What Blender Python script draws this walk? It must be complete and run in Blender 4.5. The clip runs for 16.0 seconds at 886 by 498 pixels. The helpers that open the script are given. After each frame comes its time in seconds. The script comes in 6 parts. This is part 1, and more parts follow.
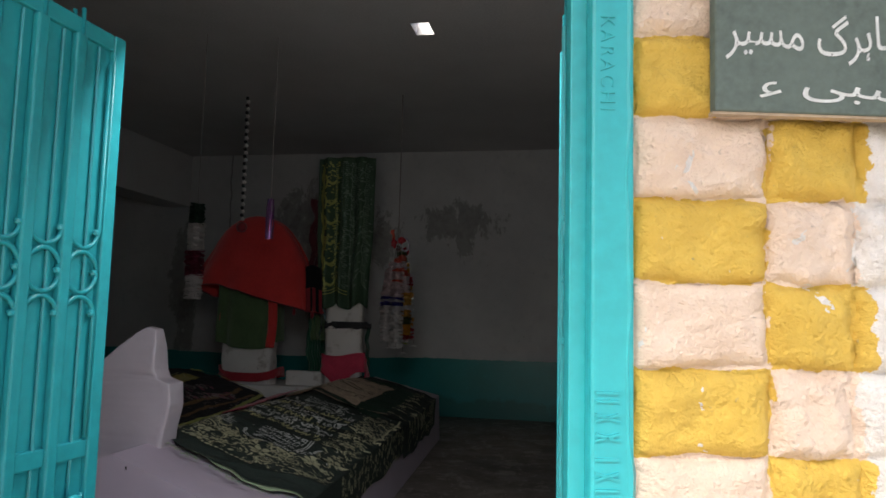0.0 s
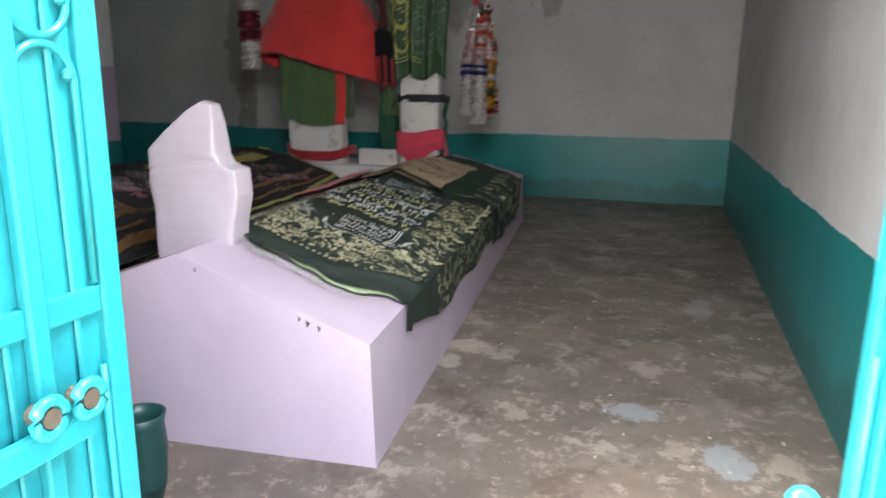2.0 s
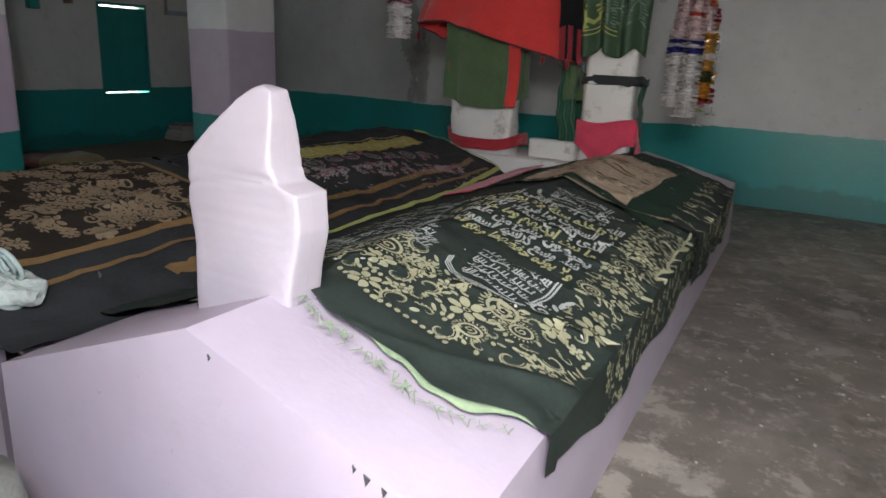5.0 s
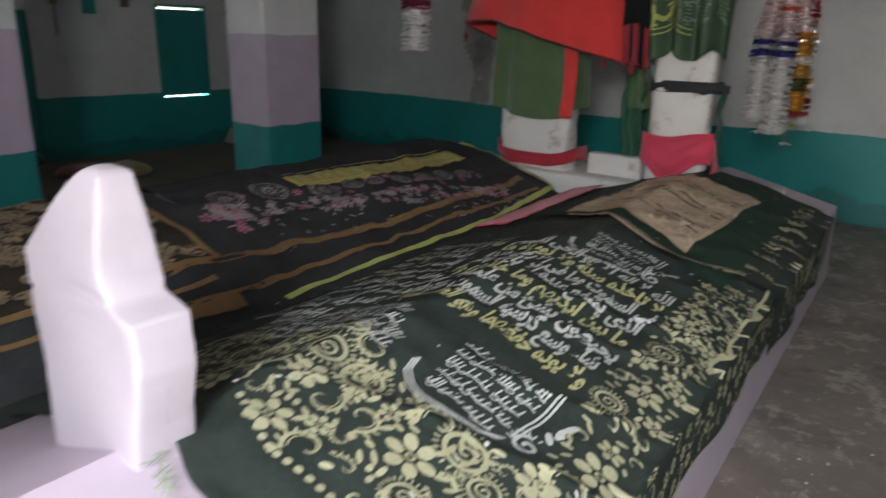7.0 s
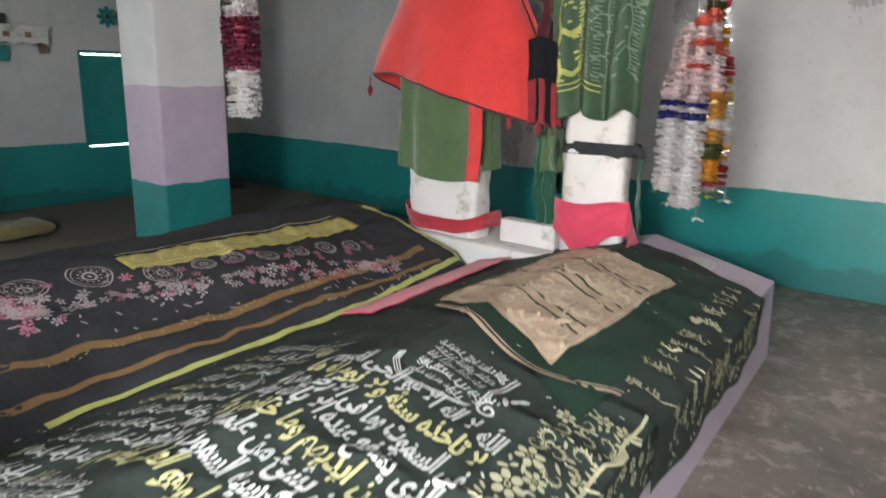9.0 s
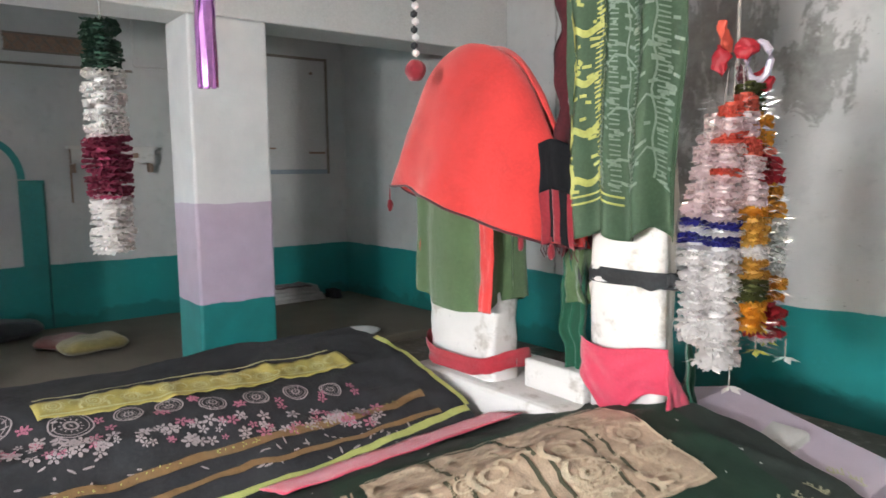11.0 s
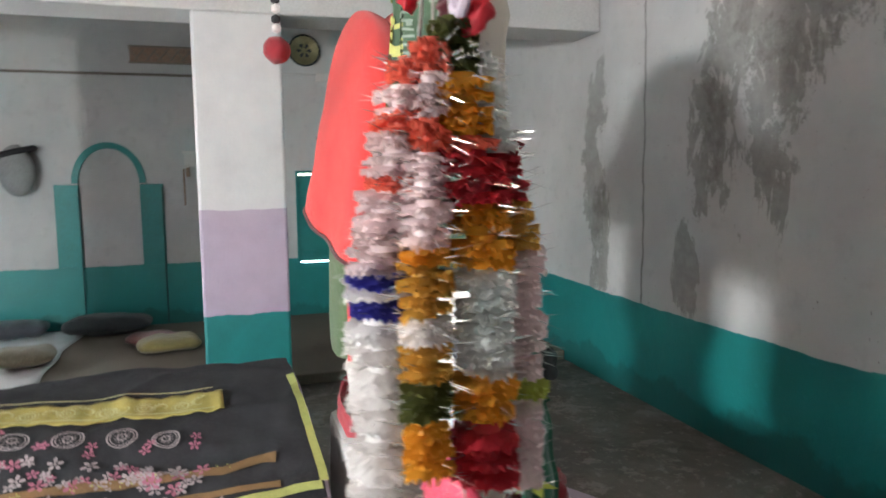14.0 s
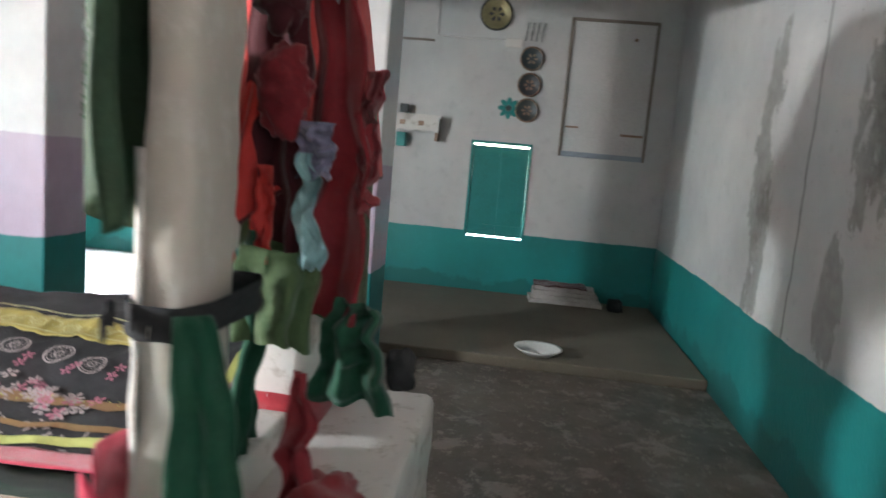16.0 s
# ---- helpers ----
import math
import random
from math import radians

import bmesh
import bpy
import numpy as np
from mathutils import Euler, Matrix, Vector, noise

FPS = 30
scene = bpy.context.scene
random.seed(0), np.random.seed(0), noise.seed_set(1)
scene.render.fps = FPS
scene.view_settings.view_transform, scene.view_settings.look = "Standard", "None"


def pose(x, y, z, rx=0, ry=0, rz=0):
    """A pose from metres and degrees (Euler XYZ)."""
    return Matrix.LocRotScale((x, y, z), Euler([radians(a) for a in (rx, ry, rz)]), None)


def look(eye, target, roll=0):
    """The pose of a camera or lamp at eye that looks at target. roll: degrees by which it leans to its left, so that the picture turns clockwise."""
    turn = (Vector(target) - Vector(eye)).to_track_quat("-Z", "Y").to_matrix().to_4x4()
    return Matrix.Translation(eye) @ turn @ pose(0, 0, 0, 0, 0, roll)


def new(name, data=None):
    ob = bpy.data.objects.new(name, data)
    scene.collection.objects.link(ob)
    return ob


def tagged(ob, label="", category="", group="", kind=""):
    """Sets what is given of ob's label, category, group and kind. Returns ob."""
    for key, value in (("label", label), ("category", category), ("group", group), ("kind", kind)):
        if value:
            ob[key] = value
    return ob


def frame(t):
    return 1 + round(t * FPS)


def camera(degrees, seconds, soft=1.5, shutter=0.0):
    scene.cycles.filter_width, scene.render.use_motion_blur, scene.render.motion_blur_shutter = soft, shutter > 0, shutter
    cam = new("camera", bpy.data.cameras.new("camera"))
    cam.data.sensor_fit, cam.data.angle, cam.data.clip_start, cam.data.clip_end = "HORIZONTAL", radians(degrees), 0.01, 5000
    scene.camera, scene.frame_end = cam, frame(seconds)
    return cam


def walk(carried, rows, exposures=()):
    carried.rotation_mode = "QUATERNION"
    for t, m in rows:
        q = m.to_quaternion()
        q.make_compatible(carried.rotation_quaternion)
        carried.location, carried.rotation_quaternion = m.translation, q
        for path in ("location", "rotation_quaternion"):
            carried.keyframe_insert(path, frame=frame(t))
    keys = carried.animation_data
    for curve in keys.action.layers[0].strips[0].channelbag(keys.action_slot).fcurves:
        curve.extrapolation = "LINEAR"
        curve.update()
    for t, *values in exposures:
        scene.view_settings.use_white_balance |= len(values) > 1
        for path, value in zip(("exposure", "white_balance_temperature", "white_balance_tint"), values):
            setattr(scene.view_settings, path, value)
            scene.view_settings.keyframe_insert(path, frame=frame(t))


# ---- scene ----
cam = camera(64.9, 16.0, soft=1.5, shutter=0.6)
PATH = [
    (0, (0.105, 0.034, 1.304), (-0.263, 1.991, 1.490), 1.4),
    (0.5, (0.040, 0.113, 1.304), (-0.301, 2.079, 1.427), 2.3),
    (1, (-0.120, 0.285, 1.270), (-0.448, 2.255, 1.155), 1.2),
    (1.5, (-0.208, 0.585, 1.295), (-0.54, 2.525, 0.937), -0.5),
    (2, (-0.23, 0.63, 1.281), (-0.745, 2.508, 0.825), 0.8),
    (2.5, (-0.41, 0.851, 1.293), (-0.926, 2.702, 0.739), 2.7),
    (3, (-0.483, 0.974, 1.338), (-0.985, 2.817, 0.743), 2.6),
    (3.5, (-0.524, 1.228, 1.3), (-1.176, 3.019, 0.694), 1.7),
    (4, (-0.493, 1.449, 1.32), (-1.262, 3.213, 0.773), 2.0),
    (4.5, (-0.506, 1.527, 1.311), (-1.395, 3.232, 0.762), 1.3),
    (4.7, (-0.546, 1.583, 1.305), (-1.462, 3.276, 0.763), 1.9),
    (6.8, (-0.5, 2.307, 1.392), (-1.749, 3.762, 0.82), 0.5),
    (7, (-0.601, 2.374, 1.438), (-1.771, 3.887, 0.853), 1.3),
    (7.5, (-0.622, 2.571, 1.432), (-1.699, 4.174, 0.909), -0.2),
    (8, (-0.53, 2.822, 1.432), (-1.607, 4.426, 0.916), -0.7),
    (8.5, (-0.439, 3.043, 1.492), (-1.545, 4.633, 0.992), -0.5),
    (9, (-0.449, 3.203, 1.549), (-1.634, 4.739, 1.062), 1.3),
    (9.5, (-0.485, 3.485, 1.588), (-1.799, 4.948, 1.225), -0.2),
    (10, (-0.371, 3.747, 1.581), (-1.733, 5.189, 1.324), -0.5),
    (10.2, (-0.317, 3.869, 1.615), (-1.704, 5.288, 1.366), -0.1),
    (12.3, (-0.333, 5.15, 1.603), (-2.118, 6.032, 1.421), -2.5),
    (12.5, (-0.351, 5.277, 1.595), (-2.113, 6.201, 1.399), -0.4),
    (13, (-0.423, 5.583, 1.63), (-2.173, 6.542, 1.494), -2.0),
    (13.5, (-0.338, 5.913, 1.644), (-2.149, 6.746, 1.481), -3.1),
    (14, (-0.312, 6.171, 1.616), (-2.214, 6.752, 1.413), -0.7),
    (14.5, (-0.361, 6.501, 1.584), (-2.272, 7.047, 1.36), 4.0),
    (15, (-0.395, 6.857, 1.562), (-2.357, 7.162, 1.321), 1.3),
    (15.3, (-0.416, 7.082, 1.574), (-2.395, 7.209, 1.308), 2.8),
    (15.5, (-0.457, 7.180, 1.576), (-2.437, 7.165, 1.296), 0.8),
    (16, (-0.711, 7.491, 1.539), (-2.682, 7.281, 1.268), 5.1),
]

EXPOSURES = [(0.0, 1.12), (0.6, 1.12), (1.0, 1.25), (1.5, 2.6), (2.0, 3.45), (2.5, 2.8), (3.0, 3.1), (4.5, 3.6), (7.0, 3.72), (7.5, 4.3), (8.0, 4.85), (8.5, 4.9), (9.0, 5.1), (10.0, 5.4), (12.5, 5.75), (14.0, 5.85), (14.5, 5.8), (15.0, 6.2), (16.0, 6.0)]
walk(cam, [(t, look(eye, target, roll)) for t, eye, target, roll in PATH], EXPOSURES)
# ---------------- world, sun, large lights ----------------
world = bpy.data.worlds.new("sky")
scene.world = world
world.use_nodes = True
wn, wl = world.node_tree.nodes, world.node_tree.links
sky = wn.new("ShaderNodeTexSky")
sky.sky_type, sky.sun_disc = "NISHITA", False
sky.sun_elevation, sky.sun_rotation = radians(50.3), radians(200.9)
sky.dust_density = 3.0
wn["Background"].inputs[1].default_value = 0.13
wl.new(sky.outputs[0], wn["Background"].inputs[0])
sun_data = bpy.data.lights.new("sun", "SUN")
sun_data.energy, sun_data.angle, sun_data.color = 5.0, radians(30), (1.0, 0.95, 0.88)
sun = new("sun", sun_data)
sun.matrix_world = look((-2.9, -7.6, 9.8), (0, 0, 0))


def daylight(name, eye, target, w, h, power):
    d = bpy.data.lights.new(name, "AREA")
    d.shape, d.size, d.size_y, d.energy, d.color = "RECTANGLE", w, h, power, (0.93, 0.97, 1.0)
    ob = new(name, d)
    ob.matrix_world = look(eye, target)
    return ob


daylight("door_daylight", (-0.40, 1.42, 1.98), (-0.35, 3.9, 0.1), 0.66, 0.42, 8)
daylight("window_daylight", (-8.55, 2.75, 1.2), (-5.5, 3.6, 0.6), 0.6, 0.95, 6.5)

# ---------------- helpers ----------------


def part(name, bm, material, parent=None, label="", smooth=False):
    me = bpy.data.meshes.new(name)
    bmesh.ops.recalc_face_normals(bm, faces=bm.faces)
    bm.to_mesh(me)
    bm.free()
    if smooth:
        for p in me.polygons:
            p.use_smooth = True
    for m in (material if isinstance(material, (list, tuple)) else [material]):
        me.materials.append(m)
    ob = new(name, me)
    if parent is not None:
        ob.parent = parent
        ob.matrix_parent_inverse = parent.matrix_world.inverted()
    if label:
        ob["label"] = label
    return ob


def thing(name, at, label, category, group="", kind=""):
    ob = new(name)
    ob.empty_display_size = 0.05
    ob.matrix_world = Matrix.Translation(at)
    return tagged(ob, label, category, group, kind)


def box_into(bm, lo, hi, m=None, bevel=0.0):
    """An axis-aligned box from lo to hi, turned by m, with chamfered edges."""
    c = [(a + b) / 2 for a, b in zip(lo, hi)]
    s = [b - a for a, b in zip(lo, hi)]
    g = bmesh.ops.create_cube(bm, size=1, matrix=(m or Matrix()) @ Matrix.Translation(c) @ Matrix.Diagonal((*s, 1)))
    if bevel:
        es = list({e for v in g["verts"] for e in v.link_edges})
        bmesh.ops.bevel(bm, geom=es, offset=bevel, segments=2, affect="EDGES", profile=0.5)
    return bm


def box(lo, hi, m=None, bevel=0.0):
    return box_into(bmesh.new(), lo, hi, m, bevel)


def rod_into(bm, a, b, r, n=10, r2=None):
    a, b = Vector(a), Vector(b)
    m = Matrix.Translation((a + b) / 2) @ (b - a).to_track_quat("Z", "Y").to_matrix().to_4x4()
    bmesh.ops.create_cone(bm, cap_ends=True, segments=n, radius1=r, radius2=r if r2 is None else r2, depth=(b - a).length, matrix=m)
    return bm


def rod(a, b, r, n=10, r2=None):
    return rod_into(bmesh.new(), a, b, r, n, r2)


def tube_into(bm, pts, r, n=8, closed=False):
    """A round bar bent along points."""
    pts = [Vector(p) for p in pts]
    rings = []
    k = len(pts)
    for i, p in enumerate(pts):
        if closed:
            d = pts[(i + 1) % k] - pts[i - 1]
        else:
            d = pts[min(i + 1, k - 1)] - pts[max(i - 1, 0)]
        q = d.to_track_quat("Z", "Y").to_matrix()
        rings.append([bm.verts.new(p + q @ Vector((r * math.cos(2 * math.pi * j / n), r * math.sin(2 * math.pi * j / n), 0))) for j in range(n)])
    for i in range(k if closed else k - 1):
        a, b = rings[i], rings[(i + 1) % k]
        for j in range(n):
            bm.faces.new((a[j], a[(j + 1) % n], b[(j + 1) % n], b[j]))
    if not closed:
        bm.faces.new(rings[0][::-1])
        bm.faces.new(rings[-1])
    return bm


def sheet(f, nu, nv, thick=0.0):
    """A surface f(u, v), u and v from 0 to 1, with a thickness behind it."""
    bm = bmesh.new()
    g = [[bm.verts.new(f(i / nu, j / nv)) for j in range(nv + 1)] for i in range(nu + 1)]
    for i in range(nu):
        for j in range(nv):
            bm.faces.new((g[i][j], g[i + 1][j], g[i + 1][j + 1], g[i][j + 1]))
    if thick:
        bmesh.ops.recalc_face_normals(bm, faces=bm.faces)
        bmesh.ops.solidify(bm, geom=bm.faces[:], thickness=thick)
    return bm


def prism_into(bm, poly, to3, d):
    """A flat outline poly given depth: to3(a, b, k) places it, k is 0 or d."""
    a = [bm.verts.new(to3(x, y, 0)) for x, y in poly]
    b = [bm.verts.new(to3(x, y, d)) for x, y in poly]
    n = len(poly)
    bm.faces.new(a)
    bm.faces.new(b[::-1])
    for i in range(n):
        bm.faces.new((a[i], b[i], b[(i + 1) % n], a[(i + 1) % n]))
    return bm


def rough_up(bm, amount, scale, seed=0):
    for v in bm.verts:
        n = noise.noise_vector(v.co * scale + Vector((seed * 7.3, seed * 3.1, 0)))
        v.co += n * amount
    return bm


def nz(x, y=0.0, z=0.0):
    return noise.noise(Vector((x, y, z)))


# ---------------- materials ----------------
MATS = {}


class Nodes:
    """Shorthand for building one material."""

    def __init__(self, name):
        self.m = bpy.data.materials.new(name)
        self.m.use_nodes = True
        self.n, self.l = self.m.node_tree.nodes, self.m.node_tree.links
        self.b = self.n["Principled BSDF"]
        self.pos = self.n.new("ShaderNodeNewGeometry").outputs["Position"]

    def put(self, socket, value):
        if isinstance(value, bpy.types.NodeSocket):
            self.l.new(value, socket)
        else:
            socket.default_value = value

    def noise(self, scale, detail=6, rough=0.6, vec=None, distort=0.0):
        t = self.n.new("ShaderNodeTexNoise")
        self.l.new(vec or self.pos, t.inputs["Vector"])
        t.inputs["Scale"].default_value, t.inputs["Detail"].default_value = scale, detail
        t.inputs["Roughness"].default_value, t.inputs["Distortion"].default_value = rough, distort
        return t.outputs["Fac"]

    def ramp(self, fac, lo, hi, a=0.0, b=1.0):
        t = self.n.new("ShaderNodeMapRange")
        t.inputs["From Min"].default_value, t.inputs["From Max"].default_value = lo, hi
        t.inputs["To Min"].default_value, t.inputs["To Max"].default_value = a, b
        self.put(t.inputs["Value"], fac)
        return t.outputs["Result"]

    def mix(self, fac, a, b):
        t = self.n.new("ShaderNodeMix")
        t.data_type = "RGBA"
        self.put(t.inputs["Factor"], fac)
        self.put(t.inputs[6], a)
        self.put(t.inputs[7], b)
        return t.outputs[2]

    def math(self, op, a, b=0.0):
        t = self.n.new("ShaderNodeMath")
        t.operation = op
        self.put(t.inputs[0], a)
        self.put(t.inputs[1], b)
        return t.outputs[0]

    def scaled(self, s, off=(0, 0, 0)):
        t = self.n.new("ShaderNodeMapping")
        self.l.new(self.pos, t.inputs["Vector"])
        t.inputs["Scale"].default_value, t.inputs["Location"].default_value = s, off
        return t.outputs["Vector"]

    def xyz(self):
        t = self.n.new("ShaderNodeSeparateXYZ")
        self.l.new(self.pos, t.inputs[0])
        return t.outputs

    def bump(self, height, strength, dist=0.01):
        t = self.n.new("ShaderNodeBump")
        t.inputs["Strength"].default_value, t.inputs["Distance"].default_value = strength, dist
        self.put(t.inputs["Height"], height)
        self.l.new(t.outputs[0], self.b.inputs["Normal"])

    def done(self, color, rough=0.7, metal=0.0, **kw):
        self.put(self.b.inputs["Base Color"], color)
        self.put(self.b.inputs["Roughness"], rough)
        self.b.inputs["Metallic"].default_value = metal
        for k, v in kw.items():
            self.put(self.b.inputs[k.replace("_", " ")], v)
        return self.m


def rgb(*c):
    return (*c, 1.0)


def shade(c, k):
    return rgb(*[min(1, x * k) for x in c[:3]])


def simple(name, c, rough=0.7, scale=8.0, vary=0.25, grain=60.0, bump=0.15, metal=0.0, per=0.0, **kw):
    """A plain stuff with stains at a large scale, grain at a small one."""
    q = Nodes(name)
    c = rgb(*c)
    a = q.mix(q.ramp(q.noise(scale), 0.35, 0.7), c, shade(c, 1 - vary))
    a = q.mix(q.ramp(q.noise(grain, 3), 0.3, 0.75), a, shade(c, 1 + vary * 0.45))
    if per:
        info = q.n.new("ShaderNodeNewGeometry").outputs["Random Per Island"]
        a = q.mix(q.ramp(info, 0, 1, 0, per), a, shade(c, 0.45))
    q.bump(q.noise(grain, 5), bump, 0.004)
    return q.done(a, rough, metal, **kw)


def cloth_mat(name, c, rough=0.85, vary=0.25, weave=420.0, sheen=0.3):
    q = Nodes(name)
    c = rgb(*c)
    a = q.mix(q.ramp(q.noise(5), 0.35, 0.7), c, shade(c, 1 - vary))
    a = q.mix(q.ramp(q.noise(70, 4), 0.45, 0.8, 0, 0.6), a, shade(c, 1 + vary))
    w = q.n.new("ShaderNodeTexWave")
    q.l.new(q.pos, w.inputs["Vector"])
    w.inputs["Scale"].default_value, w.inputs["Distortion"].default_value = weave, 2.0
    q.bump(q.math("ADD", w.outputs["Fac"], q.math("MULTIPLY", q.noise(30, 4), 3.0)), 0.25, 0.003)
    return q.done(a, rough, Sheen_Weight=sheen, Specular_IOR_Level=0.2)


def wall_paint(name, stains=(), crack=None, dip=0.0):
    """Off-white limewash over a teal dado darker at its foot, with a hand-painted edge and peeled places."""
    q = Nodes(name)
    x, y, z = q.xyz()
    white, teal = rgb(0.60, 0.585, 0.575), rgb(0.014, 0.25, 0.24)
    w = q.mix(q.ramp(q.noise(1.3, 5), 0.35, 0.7), white, rgb(0.49, 0.48, 0.48))
    w = q.mix(q.ramp(q.noise(9, 6), 0.55, 0.8, 0, 0.6), w, rgb(0.42, 0.41, 0.41))
    w = q.mix(q.ramp(q.noise(34, 3), 0.70, 0.74, 0, 0.7), w, rgb(0.22, 0.20, 0.19))
    t = q.mix(q.ramp(q.noise(2.2, 5), 0.3, 0.7), teal, rgb(0.018, 0.205, 0.195))
    t = q.mix(q.ramp(q.noise(16, 6), 0.58, 0.75, 0, 0.55), t, rgb(0.03, 0.28, 0.28))
    dark_foot = q.ramp(q.math("ADD", z, q.ramp(q.noise(3.5, 4), 0, 1, -0.22, 0.22)), 0.18, 0.24, 0.75, 0)
    t = q.mix(dark_foot, t, rgb(0.012, 0.12, 0.115))
    edge = q.math("ADD", z, q.ramp(q.noise(5, 4), 0, 1, -0.022, 0.022))
    if dip:                               # the painted edge runs lower along the middle of the wall
        edge = q.math("ADD", edge, q.math("MULTIPLY", q.ramp(x, -6.2, -4.4, 0.0, dip), q.ramp(x, -2.9, -1.8, 1.0, 0.0)))
    f = q.ramp(edge, 0.732, 0.738)
    for k, (along, cx, cz, rx, rz) in enumerate(stains):
        n1 = q.ramp(q.noise(4.2, 8, 0.72, q.scaled((1, 1, 0.55), (k * 3.7, 0, k)), 0.4), 0, 1, -4.2, 4.2)
        a = q.math("DIVIDE", q.math("SUBTRACT", {"x": x, "y": y}[along], cx), rx)
        b = q.math("DIVIDE", q.math("SUBTRACT", z, cz), rz)
        r = q.math("ADD", q.math("ADD", q.math("MULTIPLY", a, a), q.math("MULTIPLY", b, b)), n1)
        m = q.ramp(r, 0.90, 0.55, 0.0, 0.72)
        grey = q.mix(q.ramp(q.noise(14, 5), 0.35, 0.65), rgb(0.30, 0.29, 0.27), rgb(0.20, 0.19, 0.175))
        w = q.mix(m, w, grey)
    if crack is not None:
        d = q.math("ABSOLUTE", q.math("SUBTRACT", x, q.math("ADD", crack, q.ramp(q.noise(2.5, 5), 0, 1, -0.06, 0.06))))
        w = q.mix(q.ramp(d, 0.006, 0.016, 0.85, 0.0), w, rgb(0.2, 0.19, 0.18))
    col = q.mix(f, t, w)
    q.bump(q.math("ADD", q.math("MULTIPLY", q.noise(5, 6), 2.0), q.noise(45, 4)), 0.25, 0.008)
    return q.done(col, q.ramp(f, 0, 1, 0.33, 0.85))


M_WALL = wall_paint("limewash_and_teal_dado")
M_WALL_FAR = wall_paint("stained_limewash_and_teal_dado", (
    ("x", -5.28, 1.75, 0.17, 0.78), ("x", -5.20, 1.05, 0.14, 0.45), ("x", -4.10, 0.95, 0.13, 0.33), ("x", -3.55, 2.05, 0.48, 0.62),
    ("x", -3.95, 1.75, 0.16, 0.42), ("x", -3.1, 2.55, 0.7, 0.42), ("x", -1.35, 2.42, 0.55, 0.32), ("x", -2.35, 2.2, 0.22, 0.4)), -4.60, 0.036)


def pillar_paint():
    q = Nodes("pillar_three_colour_paint")
    x, y, z = q.xyz()
    e = q.math("ADD", z, q.ramp(q.noise(6, 4), 0, 1, -0.02, 0.02))
    white = q.mix(q.ramp(q.noise(2.5, 5), 0.35, 0.7), rgb(0.70, 0.68, 0.68), rgb(0.58, 0.57, 0.58))
    lilac = q.mix(q.ramp(q.noise(5, 5), 0.35, 0.7), rgb(0.50, 0.40, 0.50), rgb(0.44, 0.35, 0.44))
    teal = q.mix(q.ramp(q.noise(4, 5), 0.35, 0.7), rgb(0.012, 0.215, 0.205), rgb(0.012, 0.165, 0.16))
    c = q.mix(q.ramp(e, 0.702, 0.708), teal, q.mix(q.ramp(e, 1.418, 1.424), lilac, white))
    q.bump(q.math("ADD", q.math("MULTIPLY", q.noise(6, 5), 2), q.noise(50, 3)), 0.2, 0.006)
    return q.done(c, 0.5)


def floor_cement():
    q = Nodes("worn_cement")
    c = q.mix(q.ramp(q.noise(1.1, 6, 0.65), 0.38, 0.62), rgb(0.175, 0.142, 0.118), rgb(0.12, 0.10, 0.086))
    streak = q.noise(2.4, 7, 0.7, q.scaled((1.0, 0.95, 1)), 0.2)
    c = q.mix(q.ramp(streak, 0.50, 0.68, 0, 0.8), c, rgb(0.235, 0.20, 0.175))
    c = q.mix(q.ramp(q.noise(11, 9, 0.78, None, 0.1), 0.55, 0.61, 0, 0.7), c, rgb(0.33, 0.29, 0.255))
    c = q.mix(q.ramp(q.noise(3.1, 6, 0.7), 0.60, 0.72, 0, 0.6), c, rgb(0.075, 0.062, 0.052))
    c = q.mix(q.ramp(q.noise(48, 3), 0.66, 0.74, 0, 0.5), c, rgb(0.40, 0.37, 0.34))
    c = q.mix(q.ramp(q.noise(3.3, 9, 0.74, q.scaled((1.1, 1.0, 1), (4, 2, 0)), 0.25), 0.545, 0.60, 0, 0.7), c, rgb(0.34, 0.29, 0.25))
    c = q.mix(q.ramp(q.noise(2.0, 9, 0.74, q.scaled((1.1, 1.0, 1), (9, 5, 0)), 0.2), 0.56, 0.62, 0, 0.7), c, rgb(0.095, 0.072, 0.058))
    x, y, z = q.xyz()
    for k, (cx, cy, rx, ry, tint) in enumerate(((-0.99, 3.88, 0.14, 0.09, (0.48, 0.41, 0.35)), (-1.02, 3.66, 0.06, 0.10, (0.46, 0.40, 0.34)), (-0.17, 3.36, 0.13, 0.10, (0.34, 0.37, 0.40)), (0.16, 3.05, 0.10, 0.14, (0.34, 0.37, 0.40)), (0.20, 4.9, 0.10, 0.22, (0.36, 0.34, 0.33)))):
        a, b = q.math("DIVIDE", q.math("SUBTRACT", x, cx), rx), q.math("DIVIDE", q.math("SUBTRACT", y, cy), ry)
        n1 = q.ramp(q.noise(11, 7, 0.7), 0, 1, -2.2, 2.2)
        r = q.math("ADD", q.math("ADD", q.math("MULTIPLY", a, a), q.math("MULTIPLY", b, b)), n1)
        c = q.mix(q.ramp(r, 0.9, 0.5, 0, 0.55), c, rgb(*tint))
    q.bump(q.math("ADD", q.noise(9, 6), q.math("MULTIPLY", q.noise(70, 4), 0.5)), 0.3, 0.006)
    return q.done(c, q.ramp(q.noise(4, 5), 0.3, 0.7, 0.42, 0.7))


